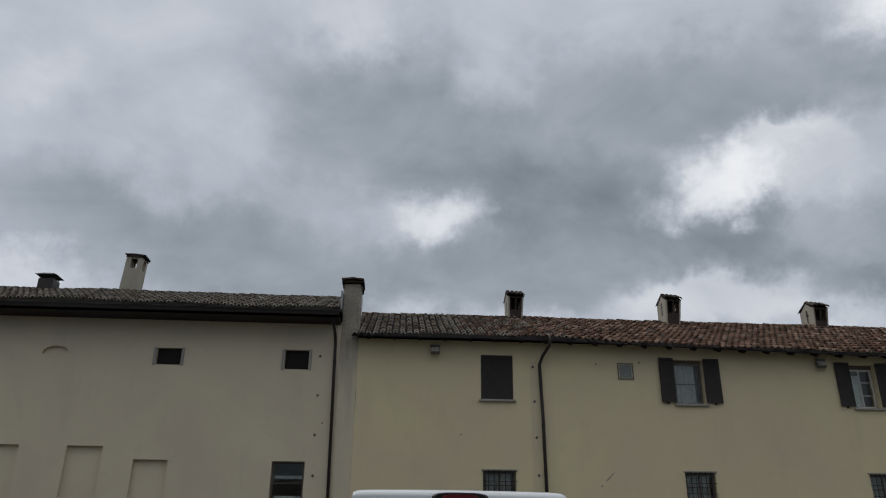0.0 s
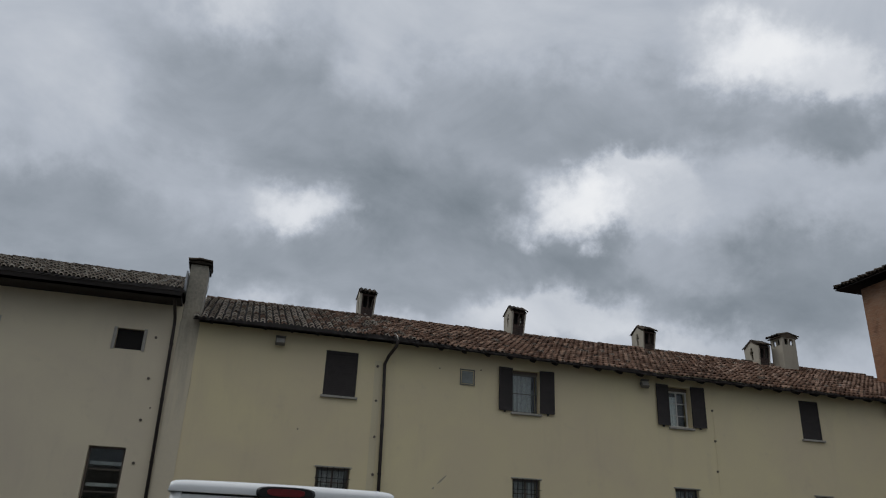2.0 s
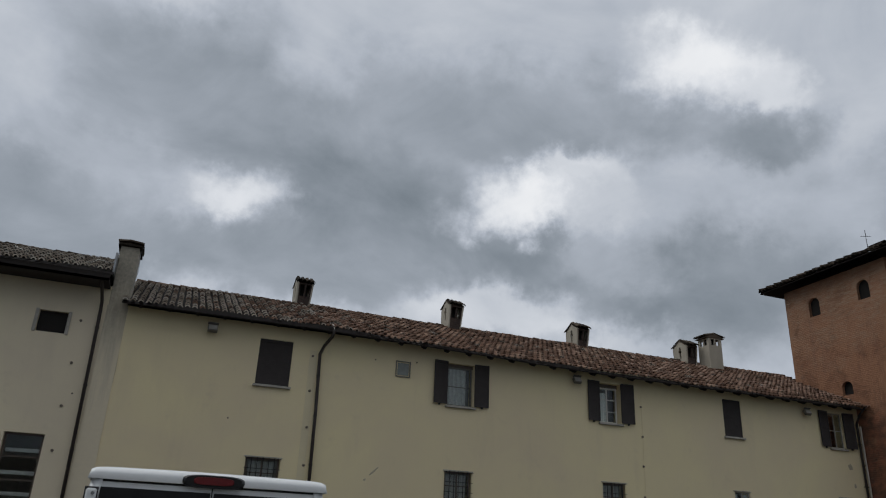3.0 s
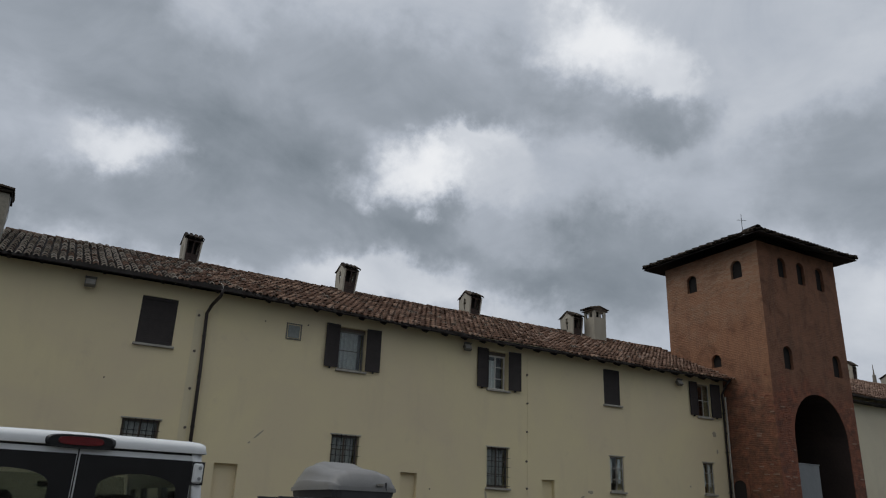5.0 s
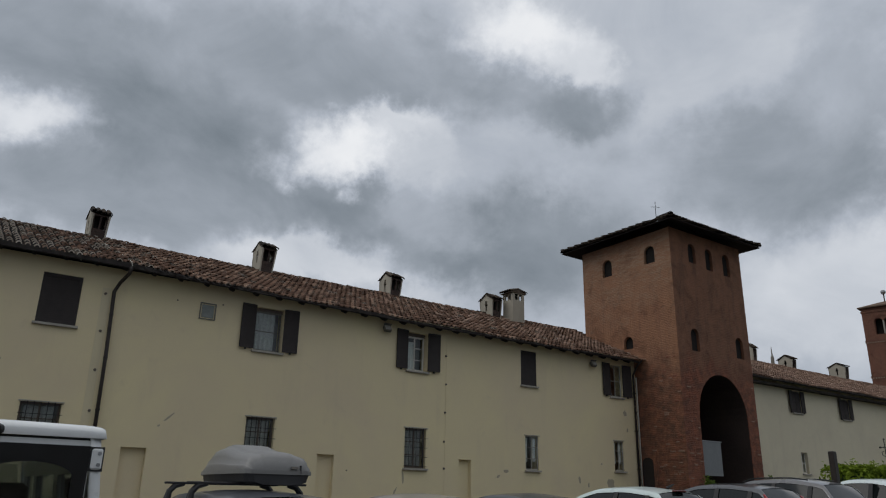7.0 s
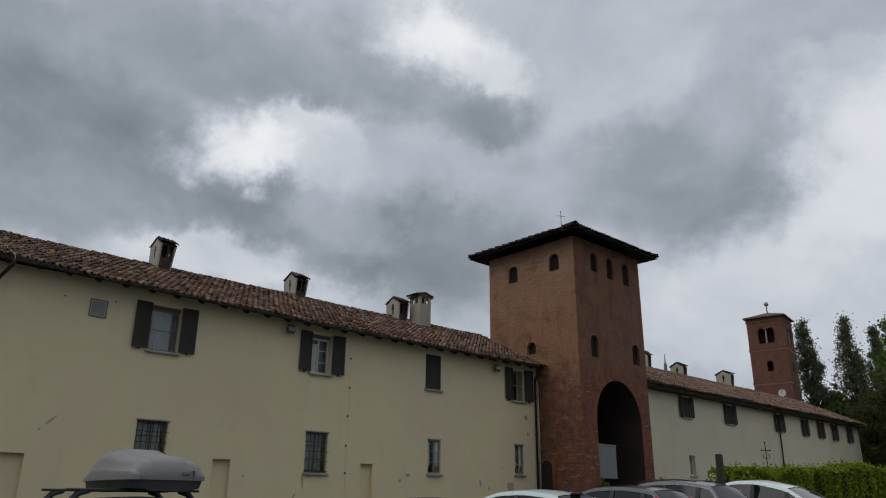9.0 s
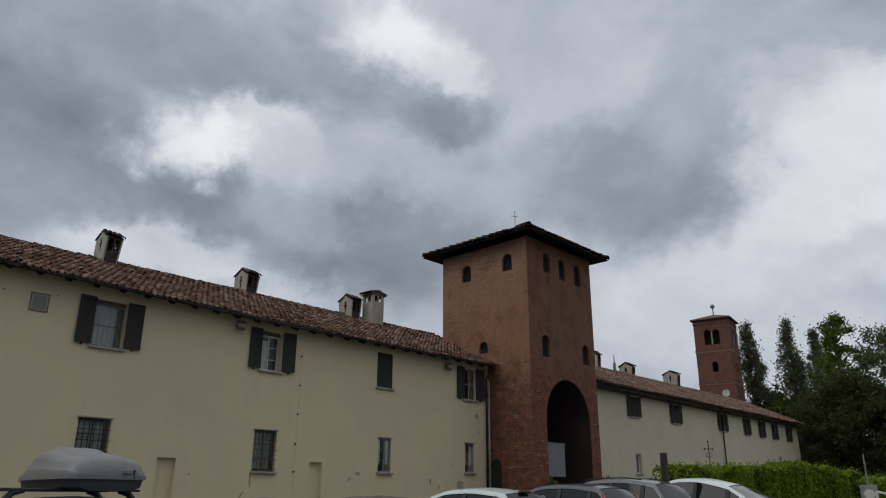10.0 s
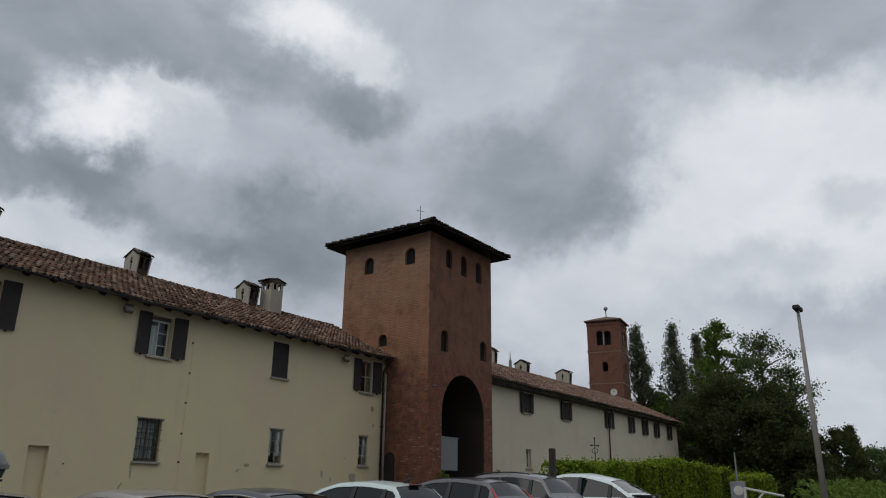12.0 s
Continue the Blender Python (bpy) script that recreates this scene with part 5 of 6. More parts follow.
def car(x_left, y_rear, length, width, profile, belt, body_mat, label, rails=False, chrome_line=False, lamp_tall=False, lamp_mat=None, quarter=0.28):
    """A car that points along +y. profile: the cabin's outline (y, z) from the foot of the rear window over the roof to the foot of the windscreen."""
    half = width / 2
    ob = thing("car", label, "car", "row of parked cars", at=(x_left + half, y_rear, rise(x_left + half)))
    top = max(z for _, z in profile)
    shrink = lambda z: half * 0.955 - 0.24 * max(0.0, z - belt) / (top - belt)
    # lower body, lofted along its length
    bm = bmesh.new()
    nose = profile[-1][0]
    stations = [(0.0, 0.86, 0.42, belt - 0.16), (0.07, 0.94, 0.3, belt - 0.03), (0.5, 0.99, 0.24, belt), (length * 0.5, 1.0, 0.22, belt), (nose, 0.99, 0.22, belt - 0.02),
                (nose + (length - nose) * 0.6, 0.96, 0.24, belt - 0.13), (length - 0.12, 0.88, 0.28, belt - 0.26), (length, 0.78, 0.36, belt - 0.4)]
    rings = []
    for y, w, z0, z1 in stations:
        w *= half
        shape = [(-w * 0.9, z0), (-w, z0 + 0.18), (-w, z0 + (z1 - z0) * 0.62), (-w * 0.955, z1), (-w * 0.6, z1 + 0.025), (w * 0.6, z1 + 0.025), (w * 0.955, z1), (w, z0 + (z1 - z0) * 0.62), (w, z0 + 0.18), (w * 0.9, z0)]
        rings.append([bm.verts.new((x, y, z)) for x, z in shape])
    for r0, r1 in zip(rings, rings[1:]):
        for k in range(10):
            bm.faces.new((r0[k], r0[(k + 1) % 10], r1[(k + 1) % 10], r1[k]))
    bm.faces.new(rings[0]), bm.faces.new(rings[-1][::-1])
    bmesh.ops.recalc_face_normals(bm, faces=bm.faces)
    body = part("body", bm, body_mat, ob, smooth=True)
    # cabin: roof skin with pillars; the glass lies in the openings
    dense = []
    for (ya, za), (yb, zb) in zip(profile, profile[1:]):
        steps = 4
        dense += [(ya + (yb - ya) * k / steps, za + (zb - za) * k / steps) for k in range(steps)]
    dense.append(profile[-1])
    smooth_line = []
    for i, (y, z) in enumerate(dense):
        if 0 < i < len(dense) - 1:
            z = 0.5 * z + 0.25 * (dense[i - 1][1] + dense[i + 1][1])
        smooth_line.append((y, z))
    line = smooth_line
    n = len(line)
    rear_cut, front_cut = 4, n - 5

    def across(y, z, f, push=0.0):
        h = shrink(z)
        return (h * f, y, z + 0.05 * (1 - f * f) * min(1.0, (z - belt) / 0.3) + push)

    bm = bmesh.new()
    cols = (-1, -0.93, -0.8, -0.4, 0, 0.4, 0.8, 0.93, 1)
    grid = [[bm.verts.new(across(y, z, f)) for f in cols] for y, z in line]
    for i in range(n - 1):
        for k in range(8):
            glassy = (i < rear_cut and 0 < i or i >= front_cut and i < n - 1) and 0 < k < 7
            if not glassy:
                bm.faces.new((grid[i][k], grid[i][k + 1], grid[i + 1][k + 1], grid[i + 1][k]))
    feet = {s: [bm.verts.new((s * half * 0.955, y, belt)) for y, z in line] for s in (-1, 1)}
    y_first, y_last = line[0][0], line[-1][0]
    pillars = [y_first + (y_last - y_first) * t for t in (0.20, 0.47)]
    rim = {}
    for s in (-1, 1):
        edge = [g[0] if s < 0 else g[-1] for g in grid]
        mids = []
        for i, (y, z) in enumerate(line):
            zz = max(belt + 0.0, z - 0.075)
            mids.append(bm.verts.new((s * (shrink(zz) + 0.004), y, zz)))
        rim[s] = [(v.co.y, v.co.z) for v in mids]
        for i in range(n - 1):
            bm.faces.new((edge[i], edge[i + 1], mids[i + 1], mids[i]))
        for i in range(n - 1):
            y = (line[i][0] + line[i + 1][0]) / 2
            if y < y_first + quarter or i >= n - 2:
                bm.faces.new((mids[i], mids[i + 1], feet[s][i + 1], feet[s][i]))
    bmesh.ops.recalc_face_normals(bm, faces=bm.faces)
    part("roof", bm, body_mat, ob, smooth=True)
    for s in (-1, 1):
        spans = [(y_first + quarter, pillars[0] - 0.04), (pillars[0] + 0.04, pillars[1] - 0.04), (pillars[1] + 0.04, y_last - 0.12)]
        for a, b in spans:
            if b - a < 0.12:
                continue
            bm = bmesh.new()
            ys = [a + (b - a) * k / 6 for k in range(7)]
            z_at = lambda y: float(np.interp(y, [p[0] for p in line], [p[1] for p in line])) - 0.07
            upper = [bm.verts.new((s * (shrink(max(belt, z_at(y))) - 0.012), y, max(belt + 0.01, z_at(y)))) for y in ys]
            lower = [bm.verts.new((s * (half * 0.955 - 0.012), y, belt - 0.01)) for y in ys]
            for k in range(6):
                bm.faces.new((lower[k], lower[k + 1], upper[k + 1], upper[k]))
            part("side_window", bm, M["car_glass"], ob, smooth=True)
        for p in pillars:
            z = float(np.interp(p, [q[0] for q in line], [q[1] for q in line])) - 0.07
            bm = bmesh.new()
            vs = [bm.verts.new((s * w, p + d, zz)) for d, zz, w in ((-0.06, belt - 0.01, half * 0.955 + 0.006), (0.06, belt - 0.01, half * 0.955 + 0.006), (0.05, z, shrink(z) + 0.008), (-0.05, z, shrink(z) + 0.008))]
            bm.faces.new(vs)
            part("door_pillar", bm, M["trim"], ob)
        if chrome_line:
            pts = [(s * (shrink(z) + 0.012), y, z) for y, z in rim[s][2:-2]]
            part("chrome_strip", tube(bmesh.new(), pts, 0.014, 6), M["chrome"], ob, "bright chrome window strip")
        if rails:
            pts = [(s * (shrink(top) - 0.05), y, z + 0.05) for y, z in line[6:-6]]
            part("roof_rail", tube(bmesh.new(), pts, 0.017, 6), M["trim"], ob)
        z0, z1 = (belt - 0.1, belt + 0.34) if lamp_tall else (belt - 0.22, belt - 0.03)
        bm = bmesh.new()
        inner = 0.3
        w1 = shrink(z1) if lamp_tall else half * 0.955
        ya, yb = (0.05, 0.2) if lamp_tall else (-0.015, 0.16)
        if lamp_tall:
            tube(bm, [(s * (half * 0.93), 0.10, belt - 0.15), (s * (shrink(belt + 0.02) - 0.02), 0.14, belt + 0.02), (s * (shrink(belt + 0.3) - 0.02), 0.40, belt + 0.3)], [0.05, 0.05, 0.025], 8)
        else:
            block(bm, s * (w1 - inner) if s > 0 else -w1 - 0.012, s * w1 + 0.012 if s > 0 else -(w1 - inner), ya, yb, z0, z1, 0.015)
        part("tail_lamp", bm, lamp_mat or M["red_lamp"], ob, "red tail lamp")
        mirror = block(bmesh.new(), s * (half + 0.17) - 0.09, s * (half + 0.17) + 0.09, y_last - 0.35, y_last - 0.27, belt, belt + 0.14, 0.02)
        part("wing_mirror", mirror, body_mat, ob)
        for y in (0.75, length - 0.85):
            wheel(ob, s * (half - 0.12), y, 0.31, s)
    for name, i0, i1 in (("rear_window", 1, rear_cut), ("windscreen", front_cut, n - 1)):
        bm = bmesh.new()
        g2 = [[bm.verts.new(across(line[i][0], line[i][1], f, -0.012)) for f in (-0.93, -0.8, -0.4, 0, 0.4, 0.8, 0.93)] for i in range(i0, i1 + 1)]
        for r0, r1 in zip(g2, g2[1:]):
            for k in range(6):
                bm.faces.new((r0[k], r0[k + 1], r1[k + 1], r1[k]))
        part(name, bm, M["car_glass"], ob, smooth=True)
    for sx in (-0.36, 0.36):
        for y in (y_first + 0.75, y_first + 1.6):
            if y < y_last - 0.5:
                bm = bmesh.new()
                block(bm, sx - 0.22, sx + 0.22, y, y + 0.12, 0.5, belt + 0.08, 0.04)
                block(bm, sx - 0.12, sx + 0.12, y + 0.01, y + 0.09, belt + 0.1, belt + 0.28, 0.03)
                part("seat_back", bm, M["seat"], ob)
    part("bumper", block(bmesh.new(), -half * 0.9, half * 0.9, -0.06, 0.1, 0.3, 0.52, 0.03), M["trim"], ob)
    part("number_plate", block(bmesh.new(), -0.26, 0.26, -0.03, 0.0, 0.62, 0.73), M["frame"], ob)
    return ob


HATCH = [(0.12, 0.97), (0.5, 1.36), (1.3, 1.445), (2.05, 1.425), (2.55, 1.28), (3.1, 0.97)]
SEDAN = [(0.55, 0.9), (1.25, 1.2), (1.9, 1.275), (2.5, 1.265), (2.95, 1.15), (3.6, 0.9)]
LOW = [(0.4, 0.88), (1.1, 1.2), (1.8, 1.265), (2.35, 1.255), (2.8, 1.14), (3.4, 0.88)]
ESTATE = [(0.12, 1.06), (0.5, 1.53), (1.3, 1.64), (2.3, 1.63), (2.85, 1.46), (3.5, 1.06)]
COUPE = [(0.12, 1.06), (0.8, 1.48), (1.6, 1.66), (2.3, 1.66), (2.8, 1.5), (3.45, 1.06)]

car(2.5, 6.9, 4.2, 1.74, [(0.12, 0.9), (0.55, 1.26), (1.4, 1.31), (2.1, 1.30), (2.6, 1.16), (3.15, 0.9)], 0.9, M["silver_paint"], "blue-grey car carrying a grey roof box on bars")
car(6.05, 8.4, 4.4, 1.76, LOW, 0.88, M["beige_paint"], "low beige-grey car parked in the row")
car(8.5, 8.5, 4.6, 1.82, SEDAN, 0.9, M["black_paint"], "black saloon car with chrome window strip", chrome_line=True)
mint = car(11.82, 9.35, 4.0, 1.72, [(y, z - 0.03) for y, z in HATCH], 0.94, M["mint_paint"], "pale mint-white hatchback with roof aerial")
hatch = car(14.6, 8.95, 4.1, 1.76, [(y, z + 0.06) for y, z in HATCH], 1.0, M["grey_paint"], "dark grey hatchback with tall red tail lamps", lamp_tall=True)
estate = car(17.2, 9.0, 4.5, 1.84, ESTATE, 1.08, M["mid_paint"], "dark grey people carrier with roof rails", rails=True, lamp_mat=M["dark_red"], quarter=0.12)
crossover = car(19.7, 7.95, 4.4, 1.84, COUPE, 1.06, M["cool_paint"], "white crossover car with black tail spoiler", lamp_mat=M["dark_red"], quarter=0.2)
part("aerial", tube(bmesh.new(), [(0, 0.75, 1.43), (0, 0.62, 1.49), (0, 0.58, 1.5)], [0.035, 0.02, 0.008], 6), M["trim"], mint)
part("brake_lamp", block(bmesh.new(), -0.16, 0.16, 0.42, 0.52, 1.355, 1.39, 0.008), M["dark_red"], mint)
part("spoiler", block(bmesh.new(), -0.72, 0.72, -0.08, 0.22, 1.10, 1.14, 0.012), M["trim"], crossover, "black tail spoiler")
part("tail_band", block(bmesh.new(), -0.78, 0.78, -0.02, 0.06, 0.92, 1.08, 0.01), M["trim"], crossover)


# roof bars and box on the blue-grey car
def roof_box():
    ob = thing("roof_box", "grey hard-shell roof box with black base", "roof box", at=(3.54, 8.05, rise(3.6) - 0.02))
    L, W = 1.95, 0.76
    # half-outline along its length: (y, half width, crown)
    shape = [(0.0, 0.31, 0.03), (0.03, 0.37, 0.14), (0.1, 0.395, 0.195), (0.3, 0.4, 0.22), (0.48, 0.4, 0.235), (0.62, 0.4, 0.262), (0.78, 0.4, 0.3), (1.0, 0.39, 0.32), (1.25, 0.37, 0.31), (1.5, 0.33, 0.22), (1.75, 0.27, 0.11), (1.9, 0.21, 0.04), (1.95, 0.17, 0.0)]
    z = 1.565

    def loft(rows):
        bm = bmesh.new()
        rings = [[bm.verts.new(p) for p in r] for r in rows]
        for r0, r1 in zip(rings, rings[1:]):
            for k in range(len(r0) - 1):
                bm.faces.new((r0[k], r0[k + 1], r1[k + 1], r1[k]))
        bm.faces.new(rings[0]), bm.faces.new(rings[-1][::-1])
        bmesh.ops.recalc_face_normals(bm, faces=bm.faces)
        return bm
    across = [(1.0, 0.0), (1.0, 0.22), (0.97, 0.3), (0.94, 0.33), (0.9, 0.55), (0.8, 0.75), (0.64, 0.86), (0.56, 0.86), (0.5, 0.93), (0.4, 1.0)]
    lid = [[(f * w * side, y, z + h * c) for side, line in ((-1, across), (1, across[::-1])) for f, h in line] for y, w, c in shape]
    lid_part = part("lid", loft(lid), M["box_lid"], ob, "grey moulded plastic lid", smooth=True)
    rim = [[(-w - 0.018, y, z - 0.03), (-w - 0.018, y, z + 0.012), (w + 0.018, y, z + 0.012), (w + 0.018, y, z - 0.03)] for y, w, c in ((yy - 0.015 if i == 0 else yy, ww, cc) for i, (yy, ww, cc) in enumerate(shape))]
    part("rim", loft(rim), M["box_lid"], lid_part)
    base = [[(-w * 0.97, y, z - 0.03), (-w * 0.9, y, z - 0.11), (-w * 0.6, y, z - 0.14), (w * 0.6, y, z - 0.14), (w * 0.9, y, z - 0.11), (w * 0.97, y, z - 0.03)] for y, w, c in shape]
    part("base", loft(base), M["box_base"], ob, "black plastic base")
    part("lock", block(bmesh.new(), 0.12, 0.2, -0.03, 0.0, z + 0.03, z + 0.055), M["chrome"], lid_part)
    part("seam", block(bmesh.new(), 0.24, 0.245, -0.02, 0.02, z - 0.02, z + 0.07), M["trim"], lid_part)
    return ob


roof_box()
for y in (8.35, 9.15):
    bar = thing("roof_bar", "black roof bar on arched feet", "roof bar", "roof bars", at=(3.32, y, rise(3.6)))
    part("rail", block(bmesh.new(), -0.68, 0.68, -0.03, 0.03, 1.40, 1.425, 0.006), M["trim"], bar)
    for s in (-1, 1):
        part("foot", tube(bmesh.new(), [(s * 0.46, 0, 1.405), (s * 0.56, 0, 1.385), (s * 0.62, 0, 1.32), (s * 0.64, 0, 1.22)], [0.025, 0.035, 0.035, 0.045], 8), M["trim"], bar)
    part("clamp", block(bmesh.new(), 0.2, 0.3, -0.03, 0.03, 1.424, 1.44), M["trim"], bar)


# ---------------------------------------------------------------- the white van
def white_van(x, y, w=1.94, length=4.7, h=1.93):
    ob = thing("van", "white van with twin glazed rear doors and high brake lamp", "van", at=(x, y, 0))
    ob.scale = (1, 1, 0.982)
    half = w / 2
    belt, sill_z = 1.02, 0.3
    lean = lambda z: half - 0.11 * max(0.0, (z - 0.9) / (h - 0.9)) ** 1.3
    # sides with real window openings
    for s in (-1, 1):
        bm = bmesh.new()
        pierced(bm, lambda u, d, z: (s * (lean(z) - d), u, z), 0.12, length - 0.9, sill_z, 1.76, 0.05,
                [(0.45, 1.55, 1.05, 1.52, 0), (1.75, 2.75, 1.05, 1.52, 0), (2.95, 3.6, 1.05, 1.52, 0)])
        part("side_panel", bm, M["white_paint"], ob)
        for a, b in ((0.45, 1.55), (1.75, 2.75), (2.95, 3.6)):
            bm = bmesh.new()
            vs = [bm.verts.new((s * (lean(z) - 0.02), u, z)) for u, z in ((a, 1.05), (b, 1.05), (b, 1.52), (a, 1.52))]
            bm.faces.new(vs)
            part("side_window", bm, M["van_glass"], ob)
        # rounded rear corner post
        bm = bmesh.new()
        rows = []
        for z in (sill_z, 0.9, 1.3, 1.6, 1.76):
            e = lean(z)
            rows.append([bm.verts.new((s * px, py, z)) for px, py in ((e - 0.09, 0.0), (e - 0.045, 0.008), (e - 0.012, 0.035), (e, 0.12), (e - 0.06, 0.14), (e - 0.09, 0.06))])
        for r0, r1 in zip(rows, rows[1:]):
            for k in range(6):
                bm.faces.new((r0[k], r0[(k + 1) % 6], r1[(k + 1) % 6], r1[k]))
        bm.faces.new(rows[0]), bm.faces.new(rows[-1][::-1])
        bmesh.ops.recalc_face_normals(bm, faces=bm.faces)
        part("corner_post", bm, M["white_paint"], ob, smooth=True)
        # rear door of this side
        bm = bmesh.new()
        e = half - 0.16
        a, b = (0.004, e) if s > 0 else (-e, -0.006)
        ga, gb = (0.018, e - 0.012) if s > 0 else (-e + 0.012, -0.018)
        pierced(bm, lambda u, d, z: (u, d + 0.012, z), a, b, 0.35, 1.74, 0.05, [(ga, gb, 0.92, 1.685, 0)])
        door = part("rear_door", bm, M["white_paint"], ob)
        bm = bmesh.new()
        pierced(bm, lambda u, d, z: (u, d - 0.002, z), a + 0.010, b - 0.006, 0.9, 1.70, 0.012,
                [(ga + (0.09 if s < 0 else 0.14), gb - (0.14 if s < 0 else 0.09), 1.0, 1.58, 0.1)])
        part("window_border", bm, M["border"], door, "black ceramic window border")
        pane = part("rear_window", block(bmesh.new(), ga + 0.01, gb - 0.01, 0.02, 0.024, 0.93, 1.675), M["van_glass"], door)
        for z in (1.61, 0.7):
            hx = s * (e + 0.045)
            part("hinge_gasket", block(bmesh.new(), hx - 0.05, hx + 0.045, -0.004, 0.010, z - 0.087, z + 0.087), M["trim"], door)
            hinge = part("hinge", block(bmesh.new(), hx - 0.04, hx + 0.035, -0.018, 0.012, z - 0.075, z + 0.075, 0.012), M["white_paint"], door)
            for dz in (-0.04, 0.04):
                part("bolt", tube(bmesh.new(), [(hx + 0.01, -0.024, z + dz), (hx + 0.01, -0.016, z + dz)], 0.014, 8), M["zinc"], hinge)
        part("tail_lamp", block(bmesh.new(), s * (half - 0.07) - 0.05, s * (half - 0.07) + 0.05, -0.012, 0.06, 0.6, 1.0, 0.015), M["red_lamp"], ob)
        for yy in (0.95, length - 0.95):
            wheel(ob, s * (half - 0.13), yy, 0.33, s)
    part("door_seam", block(bmesh.new(), -0.006, 0.006, 0.016, 0.02, 0.35, 1.735), M["trim"], ob)
    part("gasket", block(bmesh.new(), -half + 0.15, half - 0.15, 0.02, 0.05, 1.741, 1.757), M["trim"], ob)
    # roof: a crowned shell that rounds over at the back and sides
    bm = bmesh.new()
    ys = [(-0.012, 0.0), (-0.02, 0.1), (-0.005, 0.17), (0.05, 0.215), (0.16, 0.238), (0.6, 0.245), (2.2, 0.245), (3.3, 0.22), (3.75, 0.12), (4.0, 0.0)]
    fs = [-1, -0.985, -0.95, -0.88, -0.7, -0.4, 0, 0.4, 0.7, 0.88, 0.95, 0.985, 1]
    drop = [1.0, 0.5, 0.27, 0.16, 0.1, 0.035, 0, 0.035, 0.1, 0.16, 0.27, 0.5, 1.0]
    rows = []
    for yy, up in ys:
        rows.append([bm.verts.new((f * (half - 0.07), yy, 1.757 + up * 0.46 * (1 - 0.5 * d) if abs(f) < 1 else 1.757)) for f, d in zip(fs, drop)])
    for r0, r1 in zip(rows, rows[1:]):
        for k in range(len(fs) - 1):
            bm.faces.new((r0[k], r0[k + 1], r1[k + 1], r1[k]))
    bmesh.ops.recalc_face_normals(bm, faces=bm.faces)
    roof = part("roof", bm, M["white_paint"], ob, smooth=True)
    def oval(wide, tall, y0, y1, z):
        """A flattened oval pad with a rounded edge."""
        bm = bmesh.new()
        rings = []
        for y, f in ((y1, 1.0), (y0 + 0.02, 1.0), (y0, 0.9)):
            ring = []
            for k in range(28):
                t = math.tau * k / 28
                c, q = math.cos(t), math.sin(t)
                ring.append(bm.verts.new((wide * f * math.copysign(abs(c) ** 0.6, c), y, z + tall * f * math.copysign(abs(q) ** 0.6, q))))
            rings.append(ring)
        for r0, r1 in zip(rings, rings[1:]):
            for k in range(28):
                bm.faces.new((r0[k], r0[(k + 1) % 28], r1[(k + 1) % 28], r1[k]))
        bm.faces.new(rings[-1])
        bmesh.ops.recalc_face_normals(bm, faces=bm.faces)
        return bm

    lamp = part("brake_lamp_housing", oval(0.235, 0.05, -0.04, 0.08, 1.785), M["border"], roof, "black brake lamp housing")
    part("brake_lamp", oval(0.16, 0.032, -0.05, -0.02, 1.787), M["van_red"], lamp, "dark red brake lamp")
    for s in (-1, 1):
        part("roof_channel", tube(bmesh.new(), [(s * (half - 0.2), 0.06, 1.84), (s * (half - 0.2), 0.3, 1.858), (s * (half - 0.2), 2.6, 1.86)], 0.012, 6), M["white_paint"], roof)
    # front: bonnet, screen frame and floor
    bm = bmesh.new()
    block(bm, -half, half, length - 0.95, length, 0.3, 1.05, 0.08)
    part("bonnet", bm, M["white_paint"], ob)
    bm = bmesh.new()
    vs = [bm.verts.new(p) for p in ((-half + 0.06, length - 0.85, 1.05), (half - 0.06, length - 0.85, 1.05), (half - 0.16, 3.92, 1.66), (-half + 0.16, 3.92, 1.66))]
    bm.faces.new(vs)
    part("windscreen", bm, M["van_glass"], ob)
    part("floor_pan", block(bmesh.new(), -half + 0.06, half - 0.06, 0.06, length - 0.9, 0.3, 0.4), M["trim"], ob)
    part("bumper", block(bmesh.new(), -half + 0.02, half - 0.02, -0.1, 0.06, 0.3, 0.55, 0.03), M["trim"], ob)
    for yy in (1.15, 2.2, 3.2):
        for sx in (-0.48, 0.48):
            bm = bmesh.new()
            block(bm, sx - 0.24, sx + 0.24, yy, yy + 0.13, 0.5, 1.2, 0.05)
            block(bm, sx - 0.13, sx + 0.13, yy + 0.02, yy + 0.11, 1.22, 1.44, 0.045)
            part("seat_back", bm, M["seat"], ob)
    part("inner_mirror", block(bmesh.new(), -0.12, 0.12, 3.62, 3.66, 1.5, 1.57, 0.015), M["trim"], ob)
    return ob


white_van(0.43, 6.15)


